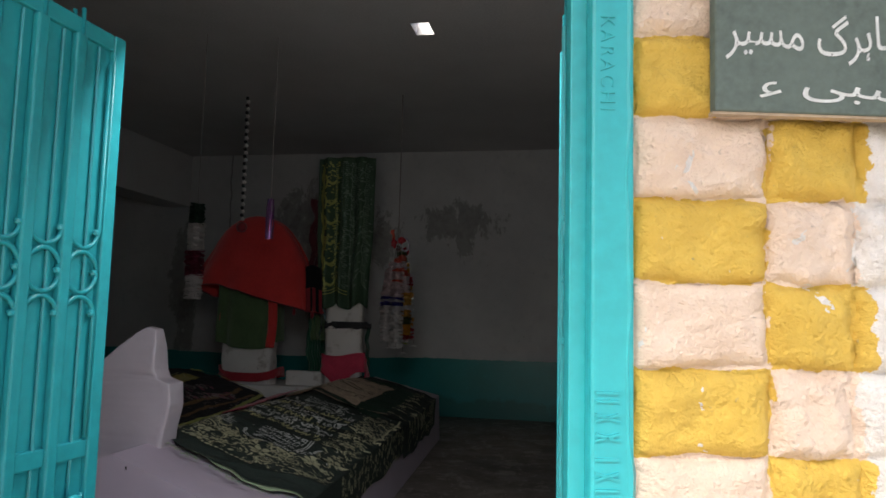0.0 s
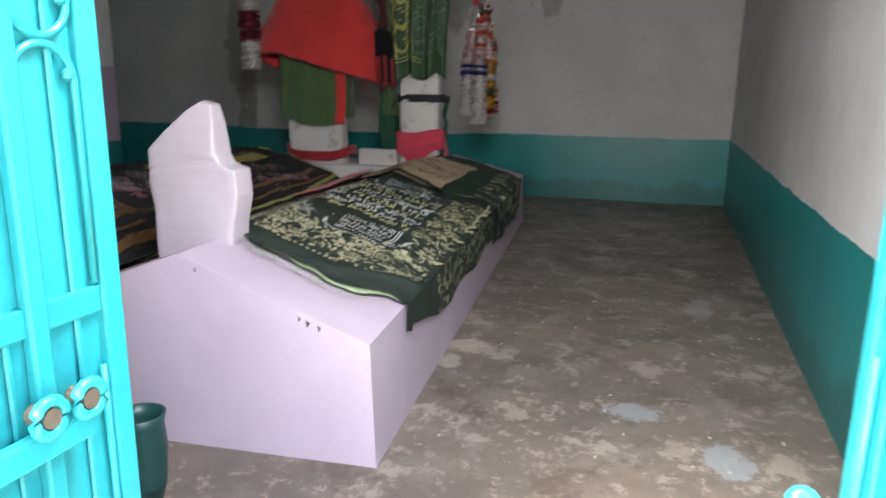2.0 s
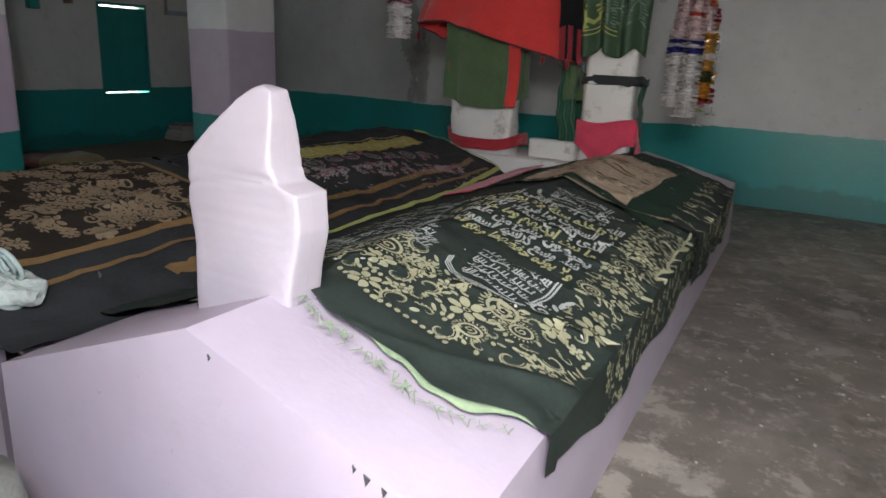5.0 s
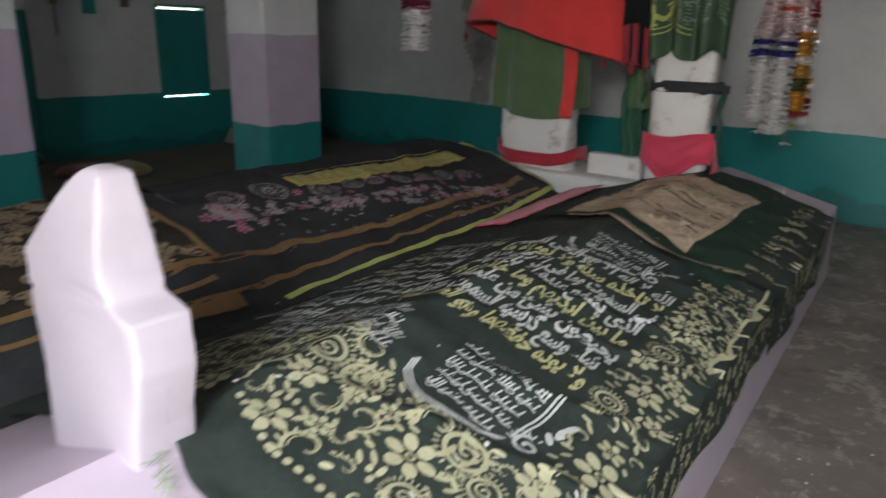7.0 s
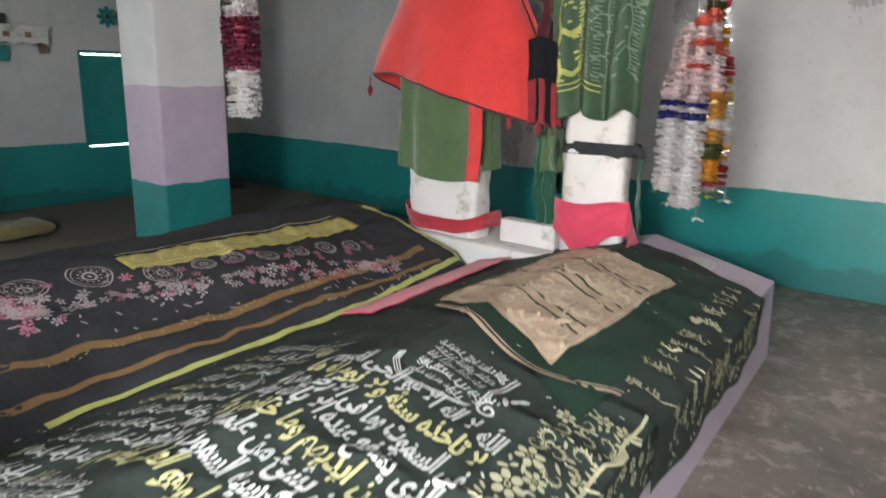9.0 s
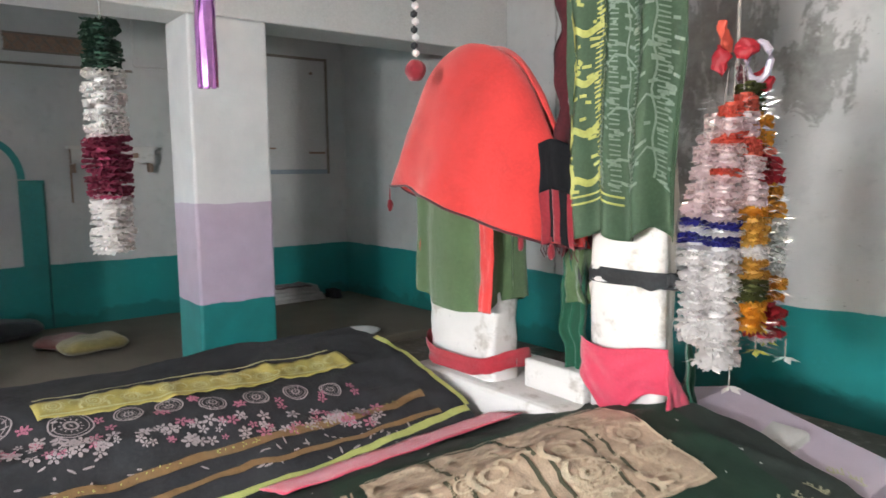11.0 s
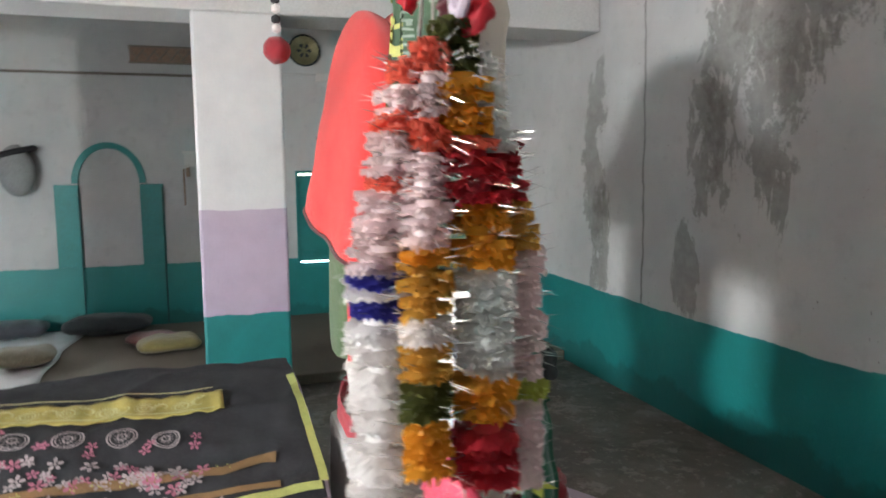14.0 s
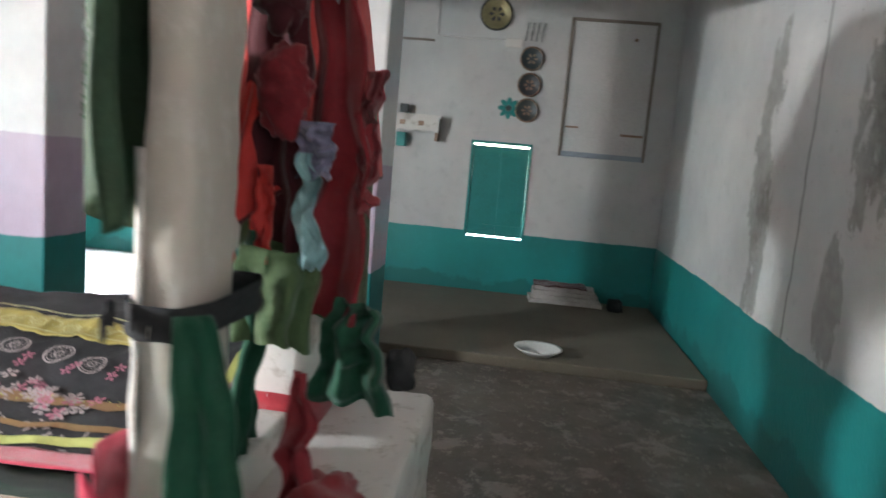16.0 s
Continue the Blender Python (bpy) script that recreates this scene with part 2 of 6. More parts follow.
def plaster(name, c, dirt=(0.35, 0.30, 0.29), amount=0.6, rough=0.6, spread=0.62):
    q = Nodes(name)
    c = rgb(*c)
    a = q.mix(q.ramp(q.noise(2.2, 6), 0.35, 0.7), c, shade(c, 0.86))
    a = q.mix(q.ramp(q.noise(7, 7, 0.7), spread, spread + 0.12, 0, amount), a, rgb(*dirt))
    a = q.mix(q.ramp(q.noise(26, 4), 0.71, 0.74, 0, amount), a, shade(rgb(*dirt), 0.7))
    q.bump(q.math("ADD", q.math("MULTIPLY", q.noise(8, 6), 2), q.math("MULTIPLY", q.noise(60, 4), 0.5)), 0.22, 0.006)
    return q.done(a, rough)


M_PILLAR = pillar_paint()
M_FLOOR = floor_cement()
M_LILAC = plaster("lilac_plaster", (0.55, 0.445, 0.53), (0.42, 0.36, 0.38), 0.45, 0.5)
M_STONE = plaster("painted_pinkish_stone", (0.54, 0.46, 0.505), (0.43, 0.375, 0.395), 0.5, 0.42)
M_WHITE = plaster("white_plaster", (0.70, 0.66, 0.63), (0.40, 0.35, 0.31), 0.9, 0.7, 0.54)
M_CREAM = plaster("cream_bare_plaster", (0.62, 0.55, 0.485), (0.66, 0.60, 0.55), 0.9, 0.8, 0.50)
M_CEIL = simple("ceiling_limewash", (0.60, 0.58, 0.57), 0.9, 1.5, 0.2)
M_TEAL = simple("teal_enamel", (0.03, 0.40, 0.44), 0.32, 5, 0.22, 40, 0.12)
# the frame's teal again, darkened to hold the shade on the door leaves
M_TEAL_SHADE = simple("shaded_teal_enamel", (0.023, 0.31, 0.345), 0.32, 5, 0.25, 40, 0.15)
M_TEAL_DK = simple("teal_shutter_enamel", (0.012, 0.22, 0.21), 0.4, 5, 0.25, 40, 0.15)
M_RUST = simple("worn_steel", (0.30, 0.20, 0.15), 0.45, 30, 0.4, 90, 0.2, 0.7)
M_RED = cloth_mat("red_cotton", (0.64, 0.048, 0.045), 0.9, 0.18)
M_PINKRED = cloth_mat("pinkish_red_satin", (0.62, 0.05, 0.10), 0.55, 0.2)
M_CRIMSON = cloth_mat("crimson_cloth", (0.27, 0.022, 0.032), 0.8, 0.3)
M_MAROON = cloth_mat("maroon_cloth", (0.085, 0.012, 0.018), 0.8, 0.3)
M_OLIVE = cloth_mat("olive_green_cloth", (0.085, 0.135, 0.06), 0.85, 0.25)
M_GREEN = cloth_mat("bottle_green_cloth", (0.012, 0.085, 0.045), 0.75, 0.3)
M_DKGREEN = cloth_mat("blackish_green_velvet", (0.036, 0.046, 0.039), 0.65, 0.4, sheen=0.0)
M_BLACK = cloth_mat("black_velvet", (0.040, 0.040, 0.043), 0.7, 0.4, sheen=0.0)
M_SILVER = simple("silver_thread", (0.54, 0.54, 0.51), 0.5, 40, 0.35, 260, 0.5)
M_YELLOWTHREAD = simple("yellow_thread", (0.54, 0.51, 0.25), 0.55, 40, 0.35, 260, 0.5)
M_STRAW = simple("straw_gold_thread", (0.44, 0.41, 0.26), 0.55, 30, 0.4, 240, 0.5)
M_GOLD = simple("gold_brocade", (0.52, 0.38, 0.27), 0.5, 25, 0.4, 160, 0.6)
M_BROWNGOLD = simple("brown_gold_braid", (0.22, 0.125, 0.05), 0.6, 25, 0.4, 160, 0.6)
M_LIME = simple("lime_yellow_braid", (0.44, 0.46, 0.14), 0.7, 25, 0.3, 160, 0.5)
M_PALEGREEN = cloth_mat("pale_green_lining", (0.30, 0.37, 0.22), 0.85, 0.3)

# ---------------- the room ----------------
XL, YF, ZC = -8.29, 8.96, 3.45
DADO = 0.735


def front_y(x):
    """The outer face of the front wall, which stands askew."""
    return 1.10 + (x - 0.085) * 0.20


def right_x(y):
    return 0.50 + (y - 1.4) * 0.034


def structure(name, bm, mat, label, smooth=False):
    return tagged(part(name, bm, mat, None, "", smooth), label, name.split("_")[0], kind="structure")


def slab_wall(name, a, b, t, holes, mat, label, z0=-0.2, z1=ZC + 0.15):
    """A wall from a to b, thickness t to its left, cut by holes (along, along, z, z)."""
    a, b = Vector((*a, 0)), Vector((*b, 0))
    d = (b - a).normalized()
    nrm = Vector((-d.y, d.x, 0))
    L = (b - a).length
    bm = bmesh.new()
    m = Matrix((( d.x, nrm.x, 0, a.x), (d.y, nrm.y, 0, a.y), (0, 0, 1, 0), (0, 0, 0, 1)))
    xs = sorted({0.0, L, *[h[0] for h in holes], *[h[1] for h in holes]})
    zs = sorted({z0, z1, *[h[2] for h in holes], *[h[3] for h in holes]})
    nx, nzz = len(xs) - 1, len(zs) - 1
    solid = [[not any(h[0] <= (xs[i] + xs[i + 1]) / 2 <= h[1] and h[2] <= (zs[j] + zs[j + 1]) / 2 <= h[3] for h in holes) for j in range(nzz)] for i in range(nx)]
    verts = {}

    def v(i, j, k):
        if (i, j, k) not in verts:
            verts[i, j, k] = bm.verts.new(m @ Vector((xs[i], k * t, zs[j])))
        return verts[i, j, k]

    for i in range(nx):
        for j in range(nzz):
            if not solid[i][j]:
                continue
            bm.faces.new((v(i, j, 0), v(i + 1, j, 0), v(i + 1, j + 1, 0), v(i, j + 1, 0)))
            bm.faces.new((v(i, j, 1), v(i, j + 1, 1), v(i + 1, j + 1, 1), v(i + 1, j, 1)))
            if i == 0 or not solid[i - 1][j]:
                bm.faces.new((v(i, j, 0), v(i, j + 1, 0), v(i, j + 1, 1), v(i, j, 1)))
            if i == nx - 1 or not solid[i + 1][j]:
                bm.faces.new((v(i + 1, j, 0), v(i + 1, j, 1), v(i + 1, j + 1, 1), v(i + 1, j + 1, 0)))
            if j == 0 or not solid[i][j - 1]:
                bm.faces.new((v(i, j, 0), v(i, j, 1), v(i + 1, j, 1), v(i + 1, j, 0)))
            if j == nzz - 1 or not solid[i][j + 1]:
                bm.faces.new((v(i, j + 1, 0), v(i + 1, j + 1, 0), v(i + 1, j + 1, 1), v(i, j + 1, 1)))
    return structure(name, bm, mat, label)


# ground outside, floor inside
bm = bmesh.new()
bmesh.ops.create_grid(bm, x_segments=12, y_segments=12, size=400, matrix=Matrix.Translation((0, 0, -0.16)))
structure("ground", bm, simple("dusty_earth", (0.30, 0.25, 0.19), 0.95, 0.6, 0.3, 20), "dusty bare earth outside the doorway")
bm = sheet(lambda u, v: (XL - 0.1 + u * 9.3, -0.6 + v * 9.65, 0.006 * nz(u * 9, v * 9)), 60, 60)
bmesh.ops.extrude_face_region(bm, geom=bm.faces[:])
for vt in bm.verts[:61 * 61]:
    vt.co.z = -0.14
structure("floor", bm, M_FLOOR, "worn brown-grey cement floor with pale scuffs")
bm = box((XL + 0.002, front_y(XL) + 0.3, 0.0), (-5.78, YF - 0.003, 0.085), None, 0.012)
structure("platform", bm, simple("trodden_brown_matting", (0.15, 0.125, 0.095), 0.9, 2.5, 0.3, 90, 0.5), "low floor step covered with trodden brown matting")

# walls
slab_wall("wall_far", (0.80, YF), (XL - 0.25, YF), -0.25, [], M_WALL_FAR, "off-white limewashed wall, stained and peeling, over a teal dado")
W1 = (6.89, 7.545, 0.665, 1.715)
W2 = (2.45, 3.05, 0.665, 1.715)
slab_wall("wall_left", (XL, YF), (XL, -1.2), -0.25, [(YF - W1[1], YF - W1[0], W1[2], W1[3]), (YF - W2[1], YF - W2[0], W2[2], W2[3])],
          M_WALL, "off-white limewashed wall with a teal dado")
slab_wall("wall_right", (right_x(1.24), 1.24), (right_x(YF + 0.2), YF + 0.2), -0.25, [], M_WALL, "off-white limewashed wall with a teal dado")
DX0, DX1, DTOP = -0.93, 0.085, 2.12      # doorway between its jambs
fx = Vector((1, 0.20, 0)).normalized()
fa = Vector((XL - 0.2, front_y(XL - 0.2) + 0.03, 0))
k0, k1 = (DX0 - 0.10 - fa.x) / fx.x, (DX1 + 0.10 - fa.x) / fx.x
slab_wall("wall_front", fa[:2], (0.9, front_y(0.9) + 0.03), 0.22, [(k0, k1, -0.2, DTOP + 0.1)], M_WALL, "limewashed front wall with the entrance doorway")

# ceiling with one small roof hole, and the beam that the pillars carry
HX, HY = -1.03, 5.01
bm = bmesh.new()
for lo, hi in (((XL - 0.2, -1.2), (HX - 0.07, YF + 0.2)), ((HX + 0.07, -1.2), (1.0, YF + 0.2)), ((HX - 0.07, -1.2), (HX + 0.07, HY - 0.11)), ((HX - 0.07, HY + 0.11), (HX + 0.07, YF + 0.2))):
    box_into(bm, (*lo, ZC), (*hi, ZC + 0.14))
structure("ceiling", bm, M_CEIL, "limewashed flat roof slab with a small square light hole")
structure("beam", box((-5.66, front_y(-5.4) + 0.2, 2.72), (-5.22, YF - 0.002, ZC - 0.002), None, 0.012), M_CEIL, "white plastered beam resting on square pillars")


def pillar(y0, y1):
    bm = bmesh.new()
    box_into(bm, (-5.68, y0, 0.0), (-5.20, y1, 2.718), None, 0.02)
    ob = part("pillar", bm, M_PILLAR)
    return tagged(ob, "square plastered pillar painted teal, lilac and white", "pillar", "pillars", "structure")


pillar(5.975, 6.55)
pillar(3.63, 4.21)

# ---------------- grave one: a gabled lilac plinth ----------------
G1, G2 = Vector((-1.03, 2.65, 0)), Vector((-2.60, 2.72, 0))
GU, GW = Vector((-0.053, 0.9986, 0)), Vector((-0.9986, -0.053, 0))
GLEN = 4.73


def g1(l, o, z):
    return G1 + GU * l + GW * o + Vector((0, 0, z))


def g2(l, o, z):
    return G2 + GU * l + GW * o + Vector((0, 0, z))


def ridge1(l):
    return 0.71 - 0.09 * l / GLEN


grave = thing("grave", g1(2.3, 0.7, 0), "long lilac plastered grave with a gabled top, chipped along its edge", "grave", "graves")
bm = bmesh.new()
secs = []
for k in range(25):
    l = GLEN * k / 24
    lean = 0.02
    secs.append([bm.verts.new(g1(l, o, z)) for o, z in ((0.0 - lean, -0.02), (0.0, 0.448), (0.69, ridge1(l)), (1.40, 0.448), (1.40, -0.02))])
for a, b in zip(secs, secs[1:]):
    for j in range(5):
        bm.faces.new((a[j], b[j], b[(j + 1) % 5], a[(j + 1) % 5]))
bm.faces.new(secs[0])
bm.faces.new(secs[-1][::-1])
es = [e for e in bm.edges if len(e.link_faces) == 2 and e.calc_face_angle(0) > 0.3]
bmesh.ops.bevel(bm, geom=es, offset=0.012, segments=2, affect="EDGES", profile=0.5)
part("plinth", bm, M_LILAC, grave)

# ---------------- embroidery, drawn flat in (a, b) and laid on a surface ----------------


def ribbon(bm, pts, w, place, h=0.007, taper=False):
    """A flat stroke of width w through flat points, laid on a surface by place(a, b, h)."""
    k = len(pts)
    prev = None
    for i in range(k):
        p = Vector(pts[i])
        d = Vector(pts[min(i + 1, k - 1)]) - Vector(pts[max(i - 1, 0)])
        if d.length < 1e-6:
            continue
        n = Vector((-d.y, d.x)).normalized() * (w / 2) * ((1 - 0.8 * i / (k - 1)) if taper else 1)
        cur = (bm.verts.new(place(p.x + n.x, p.y + n.y, h)), bm.verts.new(place(p.x - n.x, p.y - n.y, h)))
        if prev:
            bm.faces.new((prev[0], cur[0], cur[1], prev[1]))
        prev = cur


def patch(bm, pts, place, h=0.007):
    bm.faces.new([bm.verts.new(place(a, b, h)) for a, b in pts])


def oval(bm, c, rx, ry, turn, place, h=0.007, n=10):
    ct, st = math.cos(turn), math.sin(turn)
    patch(bm, [(c[0] + rx * math.cos(q) * ct - ry * math.sin(q) * st, c[1] + rx * math.cos(q) * st + ry * math.sin(q) * ct)
               for q in [2 * math.pi * i / n for i in range(n)]], place, h)


def ring_of(bm, c, r, w, place, h=0.007, n=18):
    ribbon(bm, [(c[0] + r * math.cos(2 * math.pi * i / n), c[1] + r * math.sin(2 * math.pi * i / n)) for i in range(n + 1)], w, place, h)


def flower(bm, c, r, place, rnd, n=6, h=0.007):
    a0 = rnd.random() * 6
    for i in range(n):
        a = a0 + 2 * math.pi * i / n
        oval(bm, (c[0] + 0.62 * r * math.cos(a), c[1] + 0.62 * r * math.sin(a)), 0.38 * r, 0.24 * r, a, place, h)
    oval(bm, c, 0.18 * r, 0.18 * r, 0, place, h + 0.001)


def scroll(bm, c, r, turn, hand, place, w, h=0.007, turns=1.4):
    pts = []
    for i in range(22):
        t = i / 21
        a = turn + hand * t * turns * 2 * math.pi
        pts.append((c[0] + r * (1 - 0.85 * t) * math.cos(a), c[1] + r * (1 - 0.85 * t) * math.sin(a)))
    ribbon(bm, pts, w, place, h)
    for i in range(7):
        a = turn - hand * 0.3 + hand * i * 0.32
        oval(bm, (c[0] + r * 1.28 * math.cos(a), c[1] + r * 1.28 * math.sin(a)), r * 0.2, r * 0.07, a, place, h)


def medallion(bm, c, r, place, rnd, h=0.006):
    """A toothed ring round a curl, with leaves beside it."""
    ring_of(bm, c, 0.50 * r, 0.20 * r, place, h, 14)
    a0 = rnd.random()
    for i in range(12):
        a = a0 + 2 * math.pi * i / 12
        oval(bm, (c[0] + 0.80 * r * math.cos(a), c[1] + 0.80 * r * math.sin(a)), 0.13 * r, 0.07 * r, a, place, h, 6)
    oval(bm, c, 0.20 * r, 0.12 * r, a0 * 6, place, h + 0.001, 8)
    for i in range(3):
        a = a0 * 6 + i * 0.6
        oval(bm, (c[0] + 1.25 * r * math.cos(a), c[1] + 1.25 * r * math.sin(a)), 0.28 * r, 0.10 * r, a + 0.6, place, h, 7)


def script_word(bm, c, length, size, turn, place, rnd, w, h=0.007):
    """A word-like cluster of pen strokes: a waved base bar with uprights, bowls and dots."""
    ct, st = math.cos(turn), math.sin(turn)

    def at(a, b):
        return (c[0] + a * ct - b * st, c[1] + a * st + b * ct)

    n = max(4, int(length / 0.012))
    ph = rnd.random() * 6
    base = [at(length * i / n, size * 0.12 * math.sin(ph + i * 1.1)) for i in range(n + 1)]
    ribbon(bm, base, w, place, h)
    strokes = rnd.randint(3, 5)
    for i in range(strokes):
        a = length * (i + 0.2 + 0.6 * rnd.random()) / strokes
        top = size * rnd.uniform(0.35, 0.95)
        ribbon(bm, [at(a, 0), at(a + 0.05 * size, top * 0.5), at(a + 0.14 * size, top)], w * 0.85, place, h + 0.0007)
    if rnd.random() < 0.7:
        a = length * rnd.random()
        ribbon(bm, [at(a + 0.28 * size * math.cos(q), -0.1 * size - 0.28 * size * math.sin(q)) for q in (0, 0.6, 1.2, 1.8, 2.4, 3.0)], w * 0.8, place, h + 0.0011)
    for i in range(rnd.randint(1, 3)):
        oval(bm, at(length * rnd.random(), size * rnd.choice((-0.32, 0.42, 0.55))), w * 0.55, w * 0.55, 0.8, place, h + 0.0014, 4)


def script_line(bms, a0, b0, a1, b1, size, place, rnd, w, odds=0.3):
    d = Vector((a1 - a0, b1 - b0))
    L = d.length
    turn = math.atan2(d.y, d.x)
    s = 0.0
    while s < L - size * 0.8:
        ln = min(L - s, size * rnd.uniform(1.0, 2.3))
        bm = bms[1] if rnd.random() < odds else bms[0]
        script_word(bm, (a0 + d.x * s / L, b0 + d.y * s / L), ln, size, turn, place, rnd, w)
        s += ln + size * 0.22


# Arabic letters in the order of their joined forms: alone, final, initial, medial
JOINED = {}
code = 0xFE8D
for letter, forms in zip("ابةتثجحخدذرزسشصضطظعغفقكلمنهوىي", "242444442222444444444444444224"):
    JOINED[letter] = (code, int(forms))
    code += int(forms)
JOINED.update({"گ": (0xFB92, 4), "ہ": (0xFBA6, 4), "ی": (0xFBFC, 4), "ئ": (0xFE89, 4), "ء": (0xFE80, 1), "\uFEFB": (0xFEFB, 2)})


def shaped(text):
    """Joins the letters of each word and sets them in drawing order, last letter first."""
    out = []
    for w in text.split(" "):
        w = w.replace("لا", "\uFEFB")
        line = ""
        for i, ch in enumerate(w):
            base, forms = JOINED[ch]
            before = i > 0 and JOINED[w[i - 1]][1] == 4 and forms > 1
            after = i + 1 < len(w) and forms == 4 and JOINED[w[i + 1]][1] > 1
            line += chr(base + (3 if before and after else 2 if after else 1 if before else 0))
        out.append(line[::-1])
    return " ".join(out[::-1])


def letter_mesh(text, bold=0.0):
    """The outlines of a line of text, filled, one unit high."""
    c = bpy.data.curves.new("line", "FONT")
    c.body, c.size, c.offset, c.resolution_u = text, 1.0, bold, 3
    ob = new("line", c)
    me = bpy.data.meshes.new_from_object(ob)
    bpy.data.objects.remove(ob)
    vs, fs = [v.co.copy() for v in me.vertices], [tuple(p.vertices) for p in me.polygons]
    bpy.data.meshes.remove(me)
    return vs, fs


def lay_text(bm, text, place, a0, b0, b1, tall, h=0.008, bold=0.025, lean=0.0):
    """Sets a line of joined script: its right end at b0, its left end at b1, letters rising along a."""
    vs, fs = letter_mesh(shaped(text), bold)
    x0, x1 = min(v.x for v in vs), max(v.x for v in vs)
    k = (b1 - b0) / (x1 - x0)
    new_vs = [bm.verts.new(place(a0 + v.y * tall + lean * (x1 - v.x) * k + 0.006 * math.sin(v.x * 1.7), b0 + (x1 - v.x) * k, h)) for v in vs]
    for f in fs:
        bm.faces.new([new_vs[i] for i in f])


# ---------------- covers on grave one ----------------


def lay1(l, o, h=0.0):
    """A place on the cover of grave one: l along it, o across from its edge (below 0: down the side)."""
    wr = 0.013 * nz(l * 2.2, o * 5.0, 1.7) + 0.010 * nz(l * 7, o * 9, 4.2) + 0.005 * nz(l * 19, o * 12, 2.2)
    wr += 0.016 * (1 - abs(nz(l * 3.1 + o * 1.6, o * 1.1, 6.1))) ** 9 * (1.2 - min(1.0, max(0.0, o)))   # drawn folds
    if o < 0.0:
        bulge = 0.022 + 0.018 * nz(l * 4, 3.3) * min(1, -o * 6) + 0.006 * math.sin(l * 7) * min(1, -o * 5)
        return g1(l, -bulge - h, 0.472 - (-o) * 0.97)
    if o < 0.69:
        z = 0.448 + (ridge1(l) - 0.448) * (o / 0.69)
        z += 0.014 * math.sin(math.pi * o / 0.69)
    elif o < 1.40:
        z = 0.448 + (ridge1(l) - 0.448) * ((1.40 - o) / 0.71)
    else:
        z = 0.448 - (o - 1.40) * 0.3
    sag = -0.012 * math.exp(-((o - 0.0) / 0.04) ** 2)
    return g1(l, o, z + 0.024 + wr + sag + h)


def near_edge(o):
    return 0.315 + 0.09 * math.exp(-(max(o, 0) / 0.12) ** 2) + 0.07 * max(0, min(1, (o - 0.5) / 0.3)) + 0.010 * math.sin(o * 21)


O0, O1 = -0.29, 1.55


def cover1(u, v):
    o = O0 + (O1 - O0) * v
    o += 0.028 * nz(u * 7, 7.7) * (1 - v) ** 6 + (0.06 * (1 - v) ** 4 if u > 0.03 else 0)
    if o < 0:
        o *= 0.42 + 0.58 * min(1, u * 6)
    l = near_edge(o) + (3.35 - near_edge(o)) * u
    return lay1(l, o)


cover = thing("grave_cover", g1(1.9, 0.7, 0.6), "blackish green velvet grave cover with silver lettering and straw-gold flowers", "grave cover", "grave covers")
part("cloth", sheet(cover1, 220, 150), M_DKGREEN, cover, "", True)
part("lining", sheet(lambda u, v: lay1(near_edge(0.02 + 1.1 * v) + 0.03 - 0.10 * max(0, 0.8 - abs(v - 0.18) * 2.6) * (0.7 + 0.5 * nz(v * 14, 2)) + 0.25 * u, 0.02 + 1.1 * v, -0.012), 8, 60, -0.003), M_PALEGREEN, cover, "pale green lining showing under the hem", True)

rnd = random.Random(5)
silver, yellow, straw = bmesh.new(), bmesh.new(), bmesh.new()
VERSE = ("الله لا اله الا هو الحى القيوم", "لا تاخذه سنة ولا نوم له ما", "فى السموت وما فى الارض من ذا", "الذى يشفع عنده الا باذنه يعلم",
         "ما بين ايديهم وما خلفهم ولا", "يحيطون بشئ من علمه الا بما", "شاء وسع كرسيه السموت والارض", "ولا يوده حفظهما وهو العلى العظيم")
for k, line in enumerate(VERSE):           # the verse in eight lines across the middle
    l = 1.985 - 0.105 * k
    lay_text(yellow if k in (1, 4, 7) else silver, line, lay1, l, 0.215 + 0.008 * math.sin(k * 2.3), 0.84 + 0.010 * k, 0.122, 0.008, 0.036, 0.05)
for k in range(11):                        # smaller lettering on the far slope
    l = 1.18 + k * 0.105
    script_line((silver, straw), l, 1.38, l - 0.01, 0.86 + 0.01 * k, 0.066, lay1, rnd, 0.010, 0.25)
for k in range(5):
    script_line((silver, silver), 0.93 + 0.055 * k, 1.22, 0.92 + 0.055 * k, 0.57 + 0.03 * k, 0.046, lay1, rnd, 0.0055)
